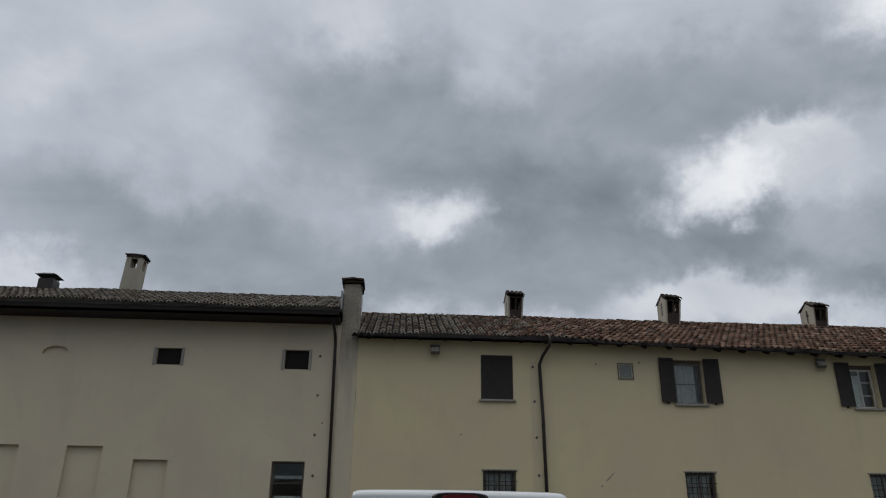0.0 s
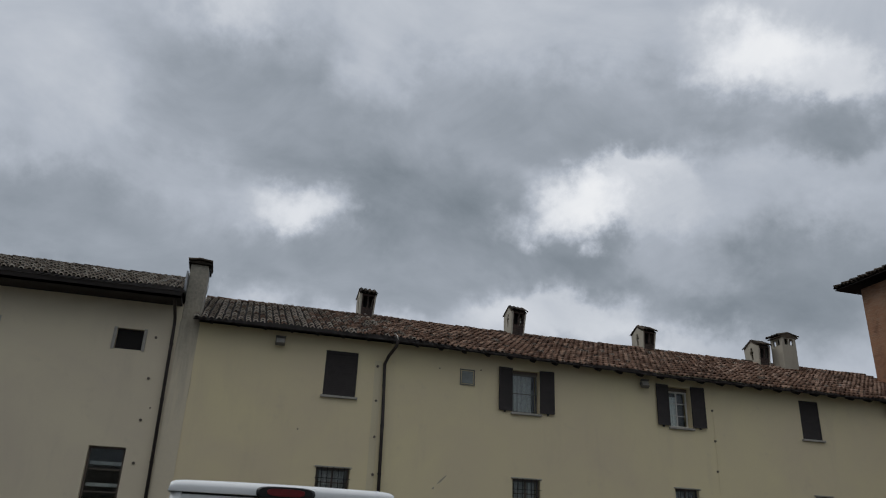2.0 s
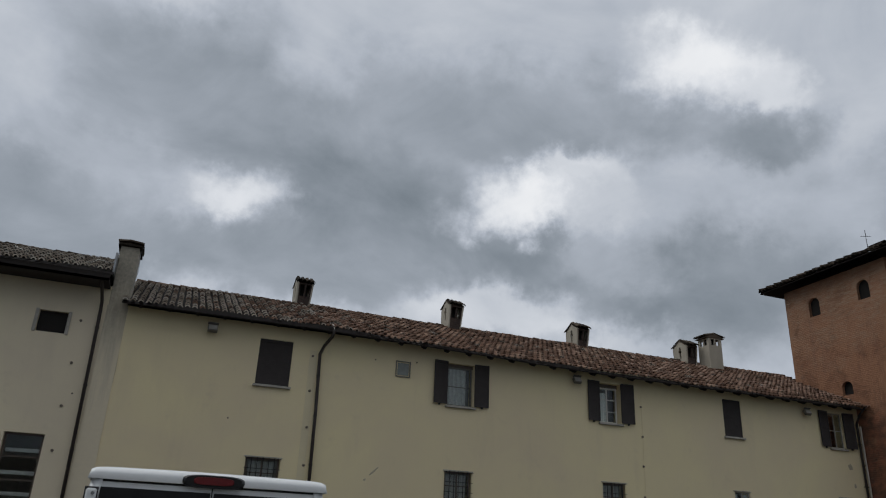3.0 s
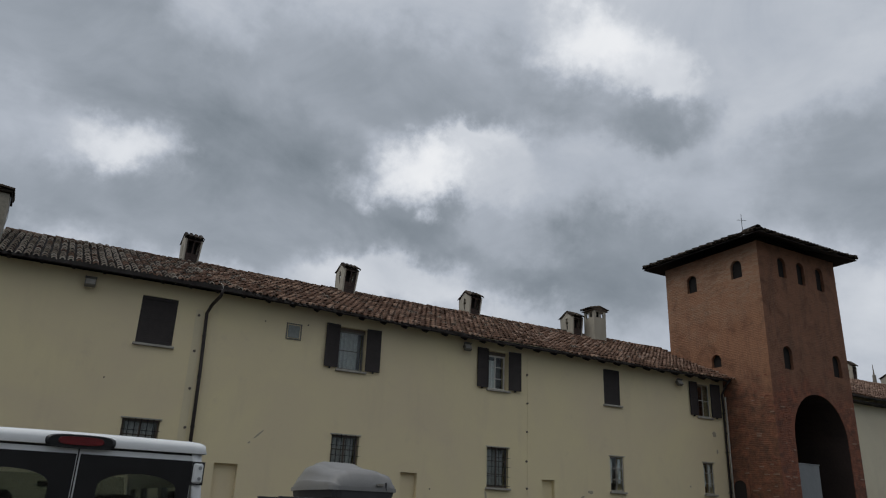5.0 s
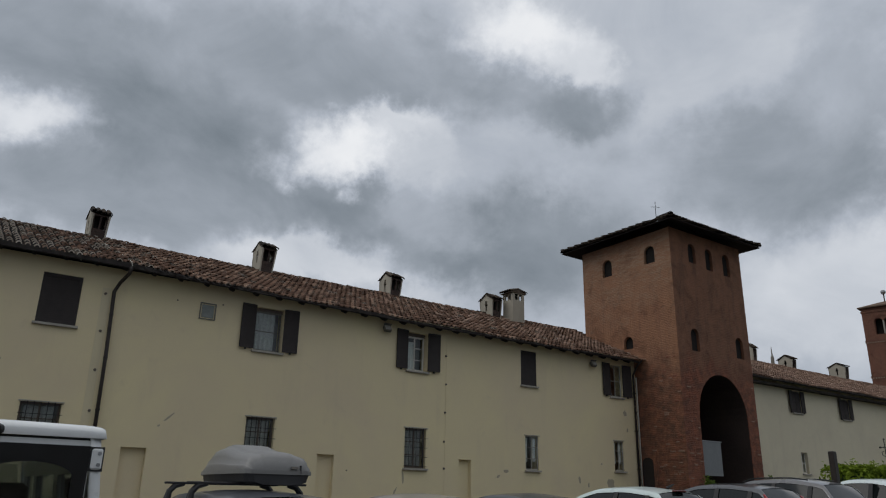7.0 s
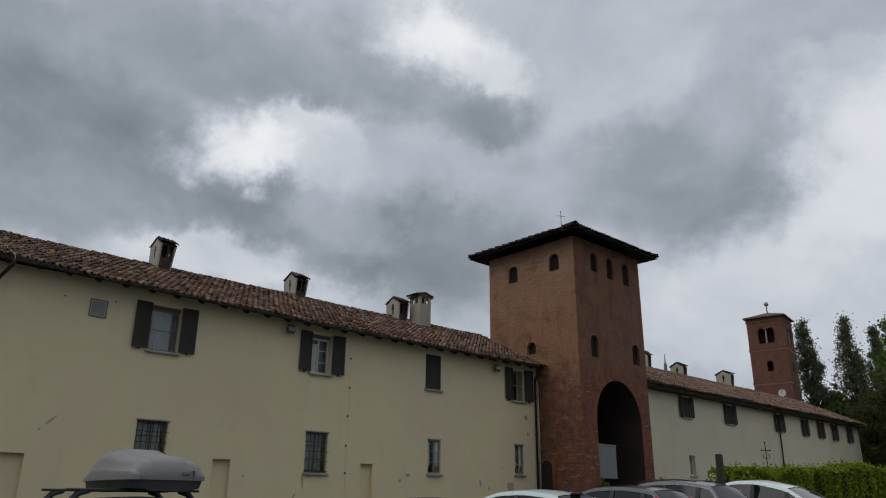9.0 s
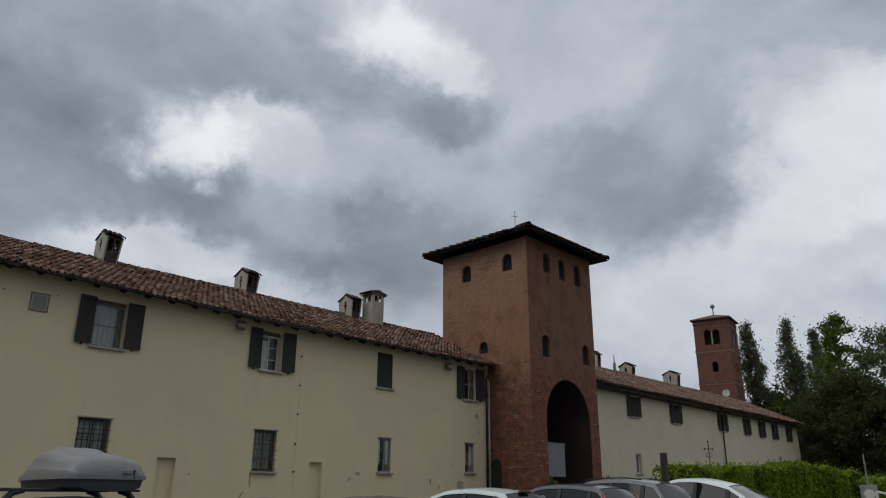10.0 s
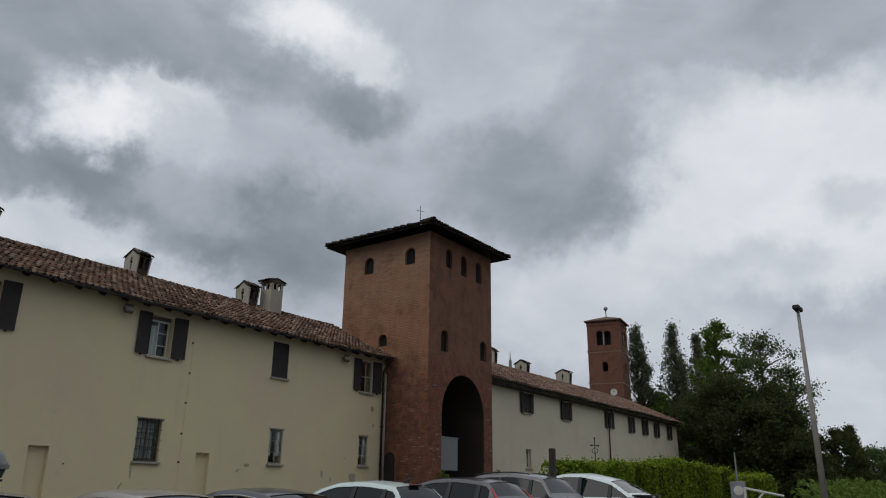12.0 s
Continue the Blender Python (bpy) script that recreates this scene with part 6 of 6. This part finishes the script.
# ---------------------------------------------------------------- bell tower behind the far wing
BX, BY = 83.2, 35.3
BELL = pose(BX, BY, 0.4, 0, 0, -80)
bell = thing("bell_tower", "slender red brick bell tower with twin belfry arches", "tower", at=(0, 0, 0))
bell.matrix_basis = BELL
S, TOP = 1.95, 20.8
for k in range(4):
    turn = Matrix.Rotation(k * math.pi / 2, 4, "Z")
    inset = 0.0 if k % 2 == 0 else 0.5
    bm = bmesh.new()
    pierced(bm, lambda u, d, z: turn @ Vector((u, -S + d, z)), -S + inset, S - inset, 0.0, TOP, 0.5,
            [(-0.85, -0.05, 17.9, 19.6, 0.4), (0.05, 0.85, 17.9, 19.6, 0.4), (-0.3, 0.32, 14.8, 15.95, 0.31)])
    face = part("wall_face", bm, M["brick_far"], bell)
    part("column", tube(bmesh.new(), [turn @ Vector((0, -S + 0.03, 17.9)), turn @ Vector((0, -S + 0.03, 19.3))], 0.085, 8), M["stone"], face, "pale stone column")
    bm = bmesh.new()
    rings = []
    for k2 in range(13):
        t = math.pi * k2 / 12
        rings.append([bm.verts.new(turn @ Vector((r * math.cos(t), -S - d, 18.85 + r * math.sin(t)))) for r, d in ((1.0, 0.0), (1.0, 0.05), (1.16, 0.05), (1.16, 0.0))])
    for r0, r1 in zip(rings, rings[1:]):
        for q in range(3):
            bm.faces.new((r0[q], r0[q + 1], r1[q + 1], r1[q]))
    bmesh.ops.recalc_face_normals(bm, faces=bm.faces)
    part("arch_moulding", bm, M["brick_far"], face)
    for z, tall in ((17.2, 0.16), (13.5, 0.14), (20.3, 0.2)):
        bm = bmesh.new()
        a, b = turn @ Vector((-S - 0.06, -S - 0.06, z)), turn @ Vector((S + 0.06, -S + 0.002, z + tall))
        block(bm, min(a.x, b.x), max(a.x, b.x), min(a.y, b.y), max(a.y, b.y), z, z + tall)
        part("string_course", bm, M["brick_far"], face)
        if z > 20:
            continue
        bm = bmesh.new()
        for i in range(16):
            u = -S + 0.12 + i * 0.25
            a, b = turn @ Vector((u, -S - 0.045, z - 0.15)), turn @ Vector((u + 0.1, -S + 0.002, z - 0.02))
            block(bm, min(a.x, b.x), max(a.x, b.x), min(a.y, b.y), max(a.y, b.y), z - 0.15, z - 0.02)
        tagged(part("dentils", bm, M["dentil"], face), kind="stuff")
part("belfry_floor", block(bmesh.new(), -1.4, 1.4, -1.4, 1.4, 17.3, 17.5), M["dark"], bell)
part("lower_floor", block(bmesh.new(), -1.4, 1.4, -1.4, 1.4, 14.0, 14.2), M["dark"], bell)
# black blocks added behind the openings to stand for the shade inside
part("bell_frame", block(bmesh.new(), -1.25, 1.25, -1.25, 1.25, 17.5, 20.3, 0.05), M["dark"], bell, "black block for the shade inside the belfry")
part("inner_stair", block(bmesh.new(), -0.8, 0.8, -0.8, 0.8, 14.2, 17.2), M["dark"], bell)
bm = bmesh.new()
e = S + 0.28
ring = [bm.verts.new((x, y, TOP)) for x, y in ((-e, -e), (e, -e), (e, e), (-e, e))]
ring2 = [bm.verts.new((v.co.x, v.co.y, TOP + 0.12)) for v in ring]
peak = bm.verts.new((0, 0, TOP + 0.95))
bm.faces.new(ring[::-1])
for k in range(4):
    bm.faces.new((ring[k], ring[(k + 1) % 4], ring2[(k + 1) % 4], ring2[k]))
    bm.faces.new((ring2[k], ring2[(k + 1) % 4], peak))
part("roof", bm, M["tile_ridge"], bell)
bm = bmesh.new()
tube(bm, [(0, 0, TOP + 0.9), (0, 0, TOP + 1.85)], 0.06, 6)
finial = part("finial", bm, M["iron"], bell)
bm = bmesh.new()
bmesh.ops.create_uvsphere(bm, u_segments=12, v_segments=8, radius=0.26, matrix=Matrix.Translation((0, 0, TOP + 1.95)))
part("finial_ball", bm, M["zinc"], finial)
bm = bmesh.new()
tube(bm, [(0.85, -S - 0.1, 12.35), (0.85, -S + 0.02, 12.35)], 0.39, 20)
clock = part("clock_face", bm, M["frame"], bell, "white round clock face")
part("clock_hand", block(bmesh.new(), 0.83, 0.87, -S - 0.12, -S - 0.102, 12.35, 12.68), M["iron"], clock)

# ---------------------------------------------------------------- trees, hedge and distance
M.update(
    bark=plain("grey_brown_bark", (0.085, 0.07, 0.055), 0.9, vary=0.4, scale=5, bump=0.02),
    poplar=make_leaves("poplar_leaves", (0.09, 0.105, 0.065), (0.19, 0.215, 0.13)),
    broad=make_leaves("broad_leaves", (0.06, 0.09, 0.035), (0.15, 0.205, 0.085)),
    fresh=make_leaves("fresh_leaves", (0.075, 0.11, 0.022), (0.17, 0.25, 0.055)),
    yew=make_leaves("dark_evergreen_leaves", (0.046, 0.054, 0.021), (0.1, 0.112, 0.044)),
    hedge=make_leaves("hedge_leaves", (0.09, 0.13, 0.013), (0.31, 0.41, 0.05)),
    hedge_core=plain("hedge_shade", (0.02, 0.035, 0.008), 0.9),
    grass=plain("rough_grass", (0.11, 0.14, 0.035), 0.95, vary=0.4, scale=1.5, bump=0.02),
    field=plain("yellow_green_field", (0.20, 0.19, 0.05), 0.95, vary=0.3, scale=0.3, bump=0.02),
)


def leaf_mesh(name, places, size, mat, rng, parent, jitter=0.4, facing=None):
    """Many small bent leaf cards at the places given; facing tells which way each one turns its face, more or less."""
    vs, fs = [], []
    for i, p in enumerate(places):
        a = Vector((rng.gauss(0, 1), rng.gauss(0, 1), rng.gauss(0, 1))).normalized()
        if facing:
            a = a.cross(Vector(facing[i]) + 0.45 * Vector((rng.gauss(0, 1), rng.gauss(0, 1), rng.gauss(0, 1)))).normalized()
        b = (Vector(facing[i]) + 0.45 * Vector((rng.gauss(0, 1), rng.gauss(0, 1), rng.gauss(0, 1)))).cross(a).normalized() if facing else a.cross(Vector((rng.gauss(0, 1), rng.gauss(0, 1), rng.gauss(0, 1)))).normalized()
        s = size * rng.uniform(1 - jitter, 1 + jitter)
        c = a.cross(b) * s * 0.25
        p = Vector(p)
        o = len(vs)
        vs += [tuple(p - a * s), tuple(p + b * s * 0.6 + c), tuple(p + a * s), tuple(p - b * s * 0.6 + c)]
        fs.append((o, o + 1, o + 2))
        fs.append((o, o + 2, o + 3))
    me = bpy.data.meshes.new(name)
    me.from_pydata(vs, [], fs)
    me.materials.append(mat)
    ob = new(name, me)
    ob.parent = parent
    return tagged(ob, kind="stuff")


def tree(x, y, height, spread, kind, seed, label, leaves=2600, size=0.34, low=0.12):
    """A tapered trunk with limbs, and a crown of leaf clumps at the limbs' ends."""
    rng = random.Random(seed)
    ob = thing("tree", label, "tree", at=(x, y, 0.4))
    bm = bmesh.new()
    lean = (rng.uniform(-0.3, 0.3), rng.uniform(-0.3, 0.3))
    spine = [(lean[0] * t, lean[1] * t, height * t * 0.93) for t in (0, 0.2, 0.45, 0.7, 1.0)]
    r = height * 0.016 + 0.06
    tube(bm, spine, [r * 1.3, r, r * 0.75, r * 0.45, 0.03], 8)
    clumps = []
    n = 120 if kind == "poplar" else 75
    for i in range(n):
        t = low + (1 - low) * (i + rng.random()) / n
        a = rng.uniform(0, math.tau)
        if kind == "poplar":
            reach = spread * min(1.0, (1 - t) * 2.6 + 0.12) * min(1.0, t * 3.2) * rng.uniform(0.15, 1.0)
            climb = reach * 1.2
        elif kind == "cone":
            reach = spread * (1.04 - t) * rng.uniform(0.5, 1.05)
            climb = -reach * 0.1
        else:
            reach = spread * math.sqrt(max(0.03, 1 - ((t - 0.5) / 0.52) ** 2)) * rng.uniform(0.35, 1.05)
            climb = reach * 0.25
        base = Vector((lean[0] * t, lean[1] * t, height * max(0.05, t - 0.06)))
        end = Vector((math.cos(a) * reach, math.sin(a) * reach, min(height, height * t + climb * 0.4)))
        tube(bm, [base, (base + end) / 2 + Vector((0, 0, 0.15)), end], [r * 0.32, r * 0.2, 0.015], 5, False)
        clumps.append(end)
    part("trunk", bm, M["bark"], ob)
    places = []
    ball = spread * (0.34 if kind == "poplar" else 0.27)
    while len(places) < leaves * (1.35 if kind == "dark" else 1.0):
        c = rng.choice(clumps)
        d = Vector((rng.gauss(0, 0.5), rng.gauss(0, 0.5), rng.gauss(0, 0.62 if kind == "poplar" else 0.4)))
        places.append(c + d * ball * rng.uniform(0.5, 1.2))
    mat = {"poplar": "poplar", "cone": "yew", "broad": "broad", "fresh": "fresh", "dark": "yew"}[kind]
    leaf_mesh("crown", places, size, M[mat], rng, ob)
    return ob


def polar(az, d):
    return d * math.sin(radians(az)), d * math.cos(radians(az))


POPLAR = "tall narrow poplar with an uneven grey-green crown"
for i, (az, d, el, spread) in enumerate(((69.1, 95, 12.0, 1.9), (69.5, 98, 10.2, 1.6), (71.75, 95, 12.0, 1.9), (72.2, 99, 9.6, 1.5), (73.4, 92, 11.2, 1.6))):
    x, y = polar(az, d)
    tree(x, y, d * math.tan(radians(el)) + 0.9, spread, "poplar", 20 + i, POPLAR, 13000, 0.115, 0.06)
for i, (az, d, el, spread, kind, leaves, size, label) in enumerate((
        (74.8, 80, 12.0, 2.4, "fresh", 9000, 0.16, "tall fresh green tree among the poplars"),
        (74.0, 84, 9.6, 2.2, "fresh", 5500, 0.16, "fresh green tree with an uneven crown"),
        (77.5, 80, 11.0, 4.0, "broad", 9000, 0.15, "large loose broadleaf tree with gaps in its crown"),
        (79.3, 80, 8.6, 3.2, "broad", 2600, 0.15, "broadleaf tree with a ragged outline"),
        (73.2, 74, 6.6, 3.9, "dark", 13000, 0.17, "dense dark evergreen tree"),
        (75.3, 72, 7.9, 4.2, "dark", 17000, 0.17, "dense dark evergreen tree"),
        (77.4, 70, 7.1, 3.8, "dark", 16000, 0.17, "dense dark evergreen tree"),
        (79.2, 68, 4.2, 2.8, "dark", 10000, 0.16, "low dark evergreen tree beside the track"),
        (71.9, 86, 5.8, 2.6, "fresh", 2600, 0.26, "bright green tree behind the far wing"),
        (70.0, 100, 7.2, 3.4, "fresh", 3000, 0.3, "bright green tree behind the far wing"),
        (70.9, 96, 6.4, 3.0, "fresh", 2600, 0.3, "bright green tree behind the far wing"),
        (81.6, 78, 4.3, 2.2, "dark", 6000, 0.15, "dark bushy tree at the field's edge"),
        (82.5, 82, 4.6, 1.7, "cone", 4500, 0.14, "pointed dark conifer at the field's edge"),
        (83.6, 92, 3.1, 2.6, "broad", 4500, 0.18, "distant broadleaf tree at the field's edge"),
        (84.7, 105, 2.8, 3.2, "broad", 2000, 0.3, "distant broadleaf tree at the field's edge"),
        (86.3, 115, 2.6, 3.6, "broad", 1800, 0.32, "distant broadleaf tree at the field's edge"))):
    x, y = polar(az, d)
    tree(x, y, d * math.tan(radians(el)) + 0.9, spread, kind, 60 + i, label, int(leaves * 1.7), size * 0.74, 0.02 if kind in ("dark", "cone") else 0.1)


def hedge(name, ends, depth, height, seed, leaves, label):
    """A clipped hedge from one end to the other: a dark core under a skin of leaves and stray shoots."""
    rng = random.Random(seed)
    a, b = Vector((*ends[0], 0)), Vector((*ends[1], 0))
    run = (b - a).length
    ob = thing(name, label, "hedge")
    ob.matrix_basis = Matrix.Translation((a.x, a.y, 0.38)) @ Matrix.Rotation(math.atan2(b.y - a.y, b.x - a.x), 4, "Z")
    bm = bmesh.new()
    # core is coloured very dark green for the shade between the leaves
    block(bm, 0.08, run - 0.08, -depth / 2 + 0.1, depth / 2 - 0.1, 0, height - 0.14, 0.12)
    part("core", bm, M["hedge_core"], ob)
    wave = lambda u: 0.1 * math.sin(u * 1.3 + seed) + 0.07 * math.sin(u * 3.1) + 0.03 * math.sin(u * 7.7)
    places, facing = [], []
    for _ in range(int(leaves * 1.5)):
        u = rng.uniform(0, run)
        side = rng.random()
        top = height + wave(u) - 0.25 * max(0, 0.5 - u) ** 2 - 0.25 * max(0, 0.5 - (run - u)) ** 2
        if side < 0.42:
            p = (u, rng.uniform(-depth / 2, depth / 2), top + rng.gauss(0, 0.035))
        elif side < 0.9:
            p = (u, (-depth / 2 + wave(u * 2.2) * 0.7 + rng.gauss(0, 0.03)), rng.uniform(0.02, top))
        else:
            p = (rng.choice((0.0, run)) + rng.gauss(0, 0.04), rng.uniform(-depth / 2, depth / 2), rng.uniform(0.02, top - 0.05))
        if rng.random() < 0.04:
            p = (p[0], p[1], p[2] + rng.uniform(0.05, 0.2))
        places.append(p)
        facing.append((0, 0, 1) if side < 0.42 else (0, -1, 0.1) if side < 0.9 else (math.copysign(1, p[0] - run / 2), 0, 0.1))
    leaf_mesh("leaves", places, 0.05, M["hedge"], rng, ob, facing=facing)
    return ob


hedge("hedge", ((21.1, 10.85), (25.4, 10.6)), 1.3, 1.9, 3, 15000, "clipped bright green hedge behind the cars")
hedge("hedge", ((25.3, 10.5), (31.6, 9.3)), 1.3, 2.1, 4, 15000, "clipped bright green hedge running along the track")
hedge("hedge", ((30.9, 8.8), (34.2, 8.3)), 1.4, 1.72, 5, 8000, "separate rounded green hedge by the gate")

def shrub(x, y, height, spread, seed, label):
    """A thin self-sown shrub: a few bent stems with small leaves."""
    rng = random.Random(seed)
    ob = thing("shrub", label, "shrub", "shrubs at the gateway", at=(x, y, 0.4))
    places = []
    for k in range(7):
        a, lean = rng.uniform(0, math.tau), rng.uniform(0.3, 1.0) * spread
        tip = Vector((math.cos(a) * lean, math.sin(a) * lean * 0.5, height * rng.uniform(0.7, 1.0)))
        part("stem", tube(bmesh.new(), [(0, 0, 0), (tip.x * 0.3, tip.y * 0.3, tip.z * 0.55), tuple(tip)], [0.02, 0.012, 0.004], 5), M["bark"], ob)
        for _ in range(150):
            t = rng.uniform(0.45, 1.0)
            places.append((tip.x * t * t + rng.gauss(0, 0.09), tip.y * t * t + rng.gauss(0, 0.09), tip.z * t + rng.gauss(0, 0.08)))
    leaf_mesh("leaves", places, 0.05, M["fresh"], rng, ob)
    return ob


shrub(27.0, TY0 - 0.3, 1.95, 0.22, 41, "thin self-sown shrub at the gateway's brick foot")
shrub(30.95, TY0 - 0.35, 2.1, 0.45, 42, "leafy self-sown shrub beside the gateway")

# low grass bank and field by the track
bm = bmesh.new()
rng = random.Random(11)
for (x0, x1, y0, y1, h) in ((33, 60, 3.0, 8.0, 0.9),):
    nx, ny = 40, 12
    g = [[bm.verts.new((x0 + (x1 - x0) * i / nx, y0 + (y1 - y0) * j / ny, 0.39 + h * math.sin(math.pi * i / nx) ** 0.5 * math.sin(math.pi * j / ny) * rng.uniform(0.8, 1.1))) for j in range(ny + 1)] for i in range(nx + 1)]
    for i in range(nx):
        for j in range(ny):
            bm.faces.new((g[i][j], g[i + 1][j], g[i + 1][j + 1], g[i][j + 1]))
bank = part("grass_bank", bm, M["grass"], smooth=True)
tagged(bank, "low rough grass bank beside the track", "bank", kind="structure")
rng = random.Random(12)
tufts = thing("bushes", "low ragged green bushes at the field's edge", "bushes", kind="stuff")
places = [(rng.uniform(36, 56), rng.uniform(4.5, 7.5), 0.4 + 1.8 * rng.random() ** 1.5) for _ in range(5000)]
leaf_mesh("leaves", places, 0.12, M["fresh"], rng, tufts)
places = [(rng.uniform(60, 120), rng.uniform(7, 12), 0.4 + 1.6 * rng.random() ** 1.5) for _ in range(4000)]
leaf_mesh("leaves", places, 0.2, M["broad"], rng, tufts)
bm = bmesh.new()
block(bm, 60, 400, -160, 7, 0.405, 1.35, 0.3)
field = part("crop_field", bm, M["field"])
tagged(field, "yellow-green crop field beyond the bank", "field", kind="structure")

# ---------------------------------------------------------------- lamp post, posts and barrier
px, py = polar(80.15, 29.0)
pole = thing("lamp_post", "tall tapered grey lamp post with two small heads", "lamp post", at=(px, py, 0.4))
part("pole", tube(bmesh.new(), [(0, 0, 0), (0, 0, 3.5), (0.0, 0, 7.35)], [0.115, 0.09, 0.055], 14), M["pole_paint"], pole, smooth=True)
for s in (-1, 1):
    head = part("lamp_head", block(bmesh.new(), s * 0.2 - 0.13, s * 0.2 + 0.13, -0.12, 0.12, 7.36, 7.52, 0.03), M["iron"], pole)
    part("bracket", tube(bmesh.new(), [(0, 0, 7.25), (s * 0.12, 0, 7.38)], 0.03, 6), M["iron"], head)

px, py = polar(62.25, 21.6)
gate_post = thing("gate_post", "plain grey metal post beside the hedge", "post", at=(px, py, 0.36))
part("post", block(bmesh.new(), -0.085, 0.085, -0.07, 0.07, 0, 2.26, 0.015), M["pipe"], gate_post)

px, py = polar(65.4, 26.5)
ornament = thing("iron_ornament", "wrought-iron cross on a slim stem above the hedge", "ornament", at=(px, py, 0.38))
part("stem", tube(bmesh.new(), [(0, 0, 0), (0, 0, 2.86)], 0.013, 6), M["iron"], ornament)
part("arm", tube(bmesh.new(), [(-0.13, 0.07, 2.62), (0.13, -0.07, 2.62)], 0.012, 6), M["iron"], ornament)
for s in (-1, 1):
    part("scroll", tube(bmesh.new(), [(s * 0.02, -s * 0.01, 2.36), (s * 0.1, -s * 0.05, 2.4), (s * 0.11, -s * 0.055, 2.48), (s * 0.04, -s * 0.02, 2.52)], 0.01, 6), M["iron"], ornament)
for dz, dx in ((2.62, 0.14), (2.62, -0.14), (2.86, 0.0)):
    bm = bmesh.new()
    bmesh.ops.create_uvsphere(bm, u_segments=8, v_segments=6, radius=0.03, matrix=Matrix.Translation((dx, -dx * 0.5, dz)))
    part("knob", bm, M["iron"], ornament)

px, py = polar(74.9, 27.5)
sign = thing("sign", "small pale square sign with a round mark", "sign", at=(px, py, 0.39))
sign.rotation_euler = (0, 0, radians(-70))
part("sign_board", block(bmesh.new(), -0.24, 0.24, -0.02, 0.02, 0.9, 1.5, 0.01), M["zinc"], sign)
part("round_mark", tube(bmesh.new(), [(0, -0.03, 1.22), (0, -0.021, 1.22)], 0.15, 18), M["frame"], sign)
part("stem", tube(bmesh.new(), [(0, 0.03, 0), (0, 0.03, 2.42)], 0.025, 6), M["zinc"], sign)
barrier = thing("barrier", "white tubular barrier across the track", "barrier")
a, b = polar(75.3, 27.2), polar(77.7, 27.6)
rail = part("rail", tube(bmesh.new(), [(*a, 1.68), (*b, 1.45)], 0.04, 8), M["frame"], barrier)
part("post", tube(bmesh.new(), [(*a, 0.39), (*a, 1.7)], 0.045, 8), M["frame"], barrier)
part("brace", tube(bmesh.new(), [(*polar(76.5, 27.4), 1.56), (*polar(75.6, 27.2), 1.1)], 0.03, 8), M["frame"], barrier)

# ---------------------------------------------------------------- single bricks that stand out on the tower's foot
bm = bmesh.new()
block(bm, -0.125, 0.125, -0.03, 0.03, -0.03, 0.03, 0.006)
loose = [mesh_of("brick", bm.copy(), m) for m in (M["brick_loose"], M["brick_loose"], M["brick_pale"])]
bm.free()
rng = random.Random(31)
brick_front, brick_flank = [o for o in gate_tower.children if o.name in ("front_wall", "side_wall")][:2]
for k in range(170):
    z = 1.2 + 6.3 * rng.random() ** 1.6
    z = round(z / 0.075) * 0.075
    pale = rng.random() < 0.22
    me = loose[2] if pale else loose[rng.choice((0, 1))]
    if k % 2:
        u = rng.choice((rng.uniform(26.3, 27.05), rng.uniform(30.75, 31.25), rng.uniform(26.3, 27.05)))
        piece("brick", me, brick_front, (u, TY0 + rng.uniform(0.005, 0.018), z), (0, 0, rng.gauss(0, 0.02)), (rng.uniform(0.5, 1.1), 1, rng.uniform(0.7, 1.0)))
    else:
        u = 19.7 + 2.0 * rng.random() ** 1.7
        piece("brick", me, brick_flank, (TX0 + rng.uniform(0.005, 0.018), u, z), (0, 0, math.pi / 2 + rng.gauss(0, 0.02)), (rng.uniform(0.5, 1.1), 1, rng.uniform(0.7, 1.0)))
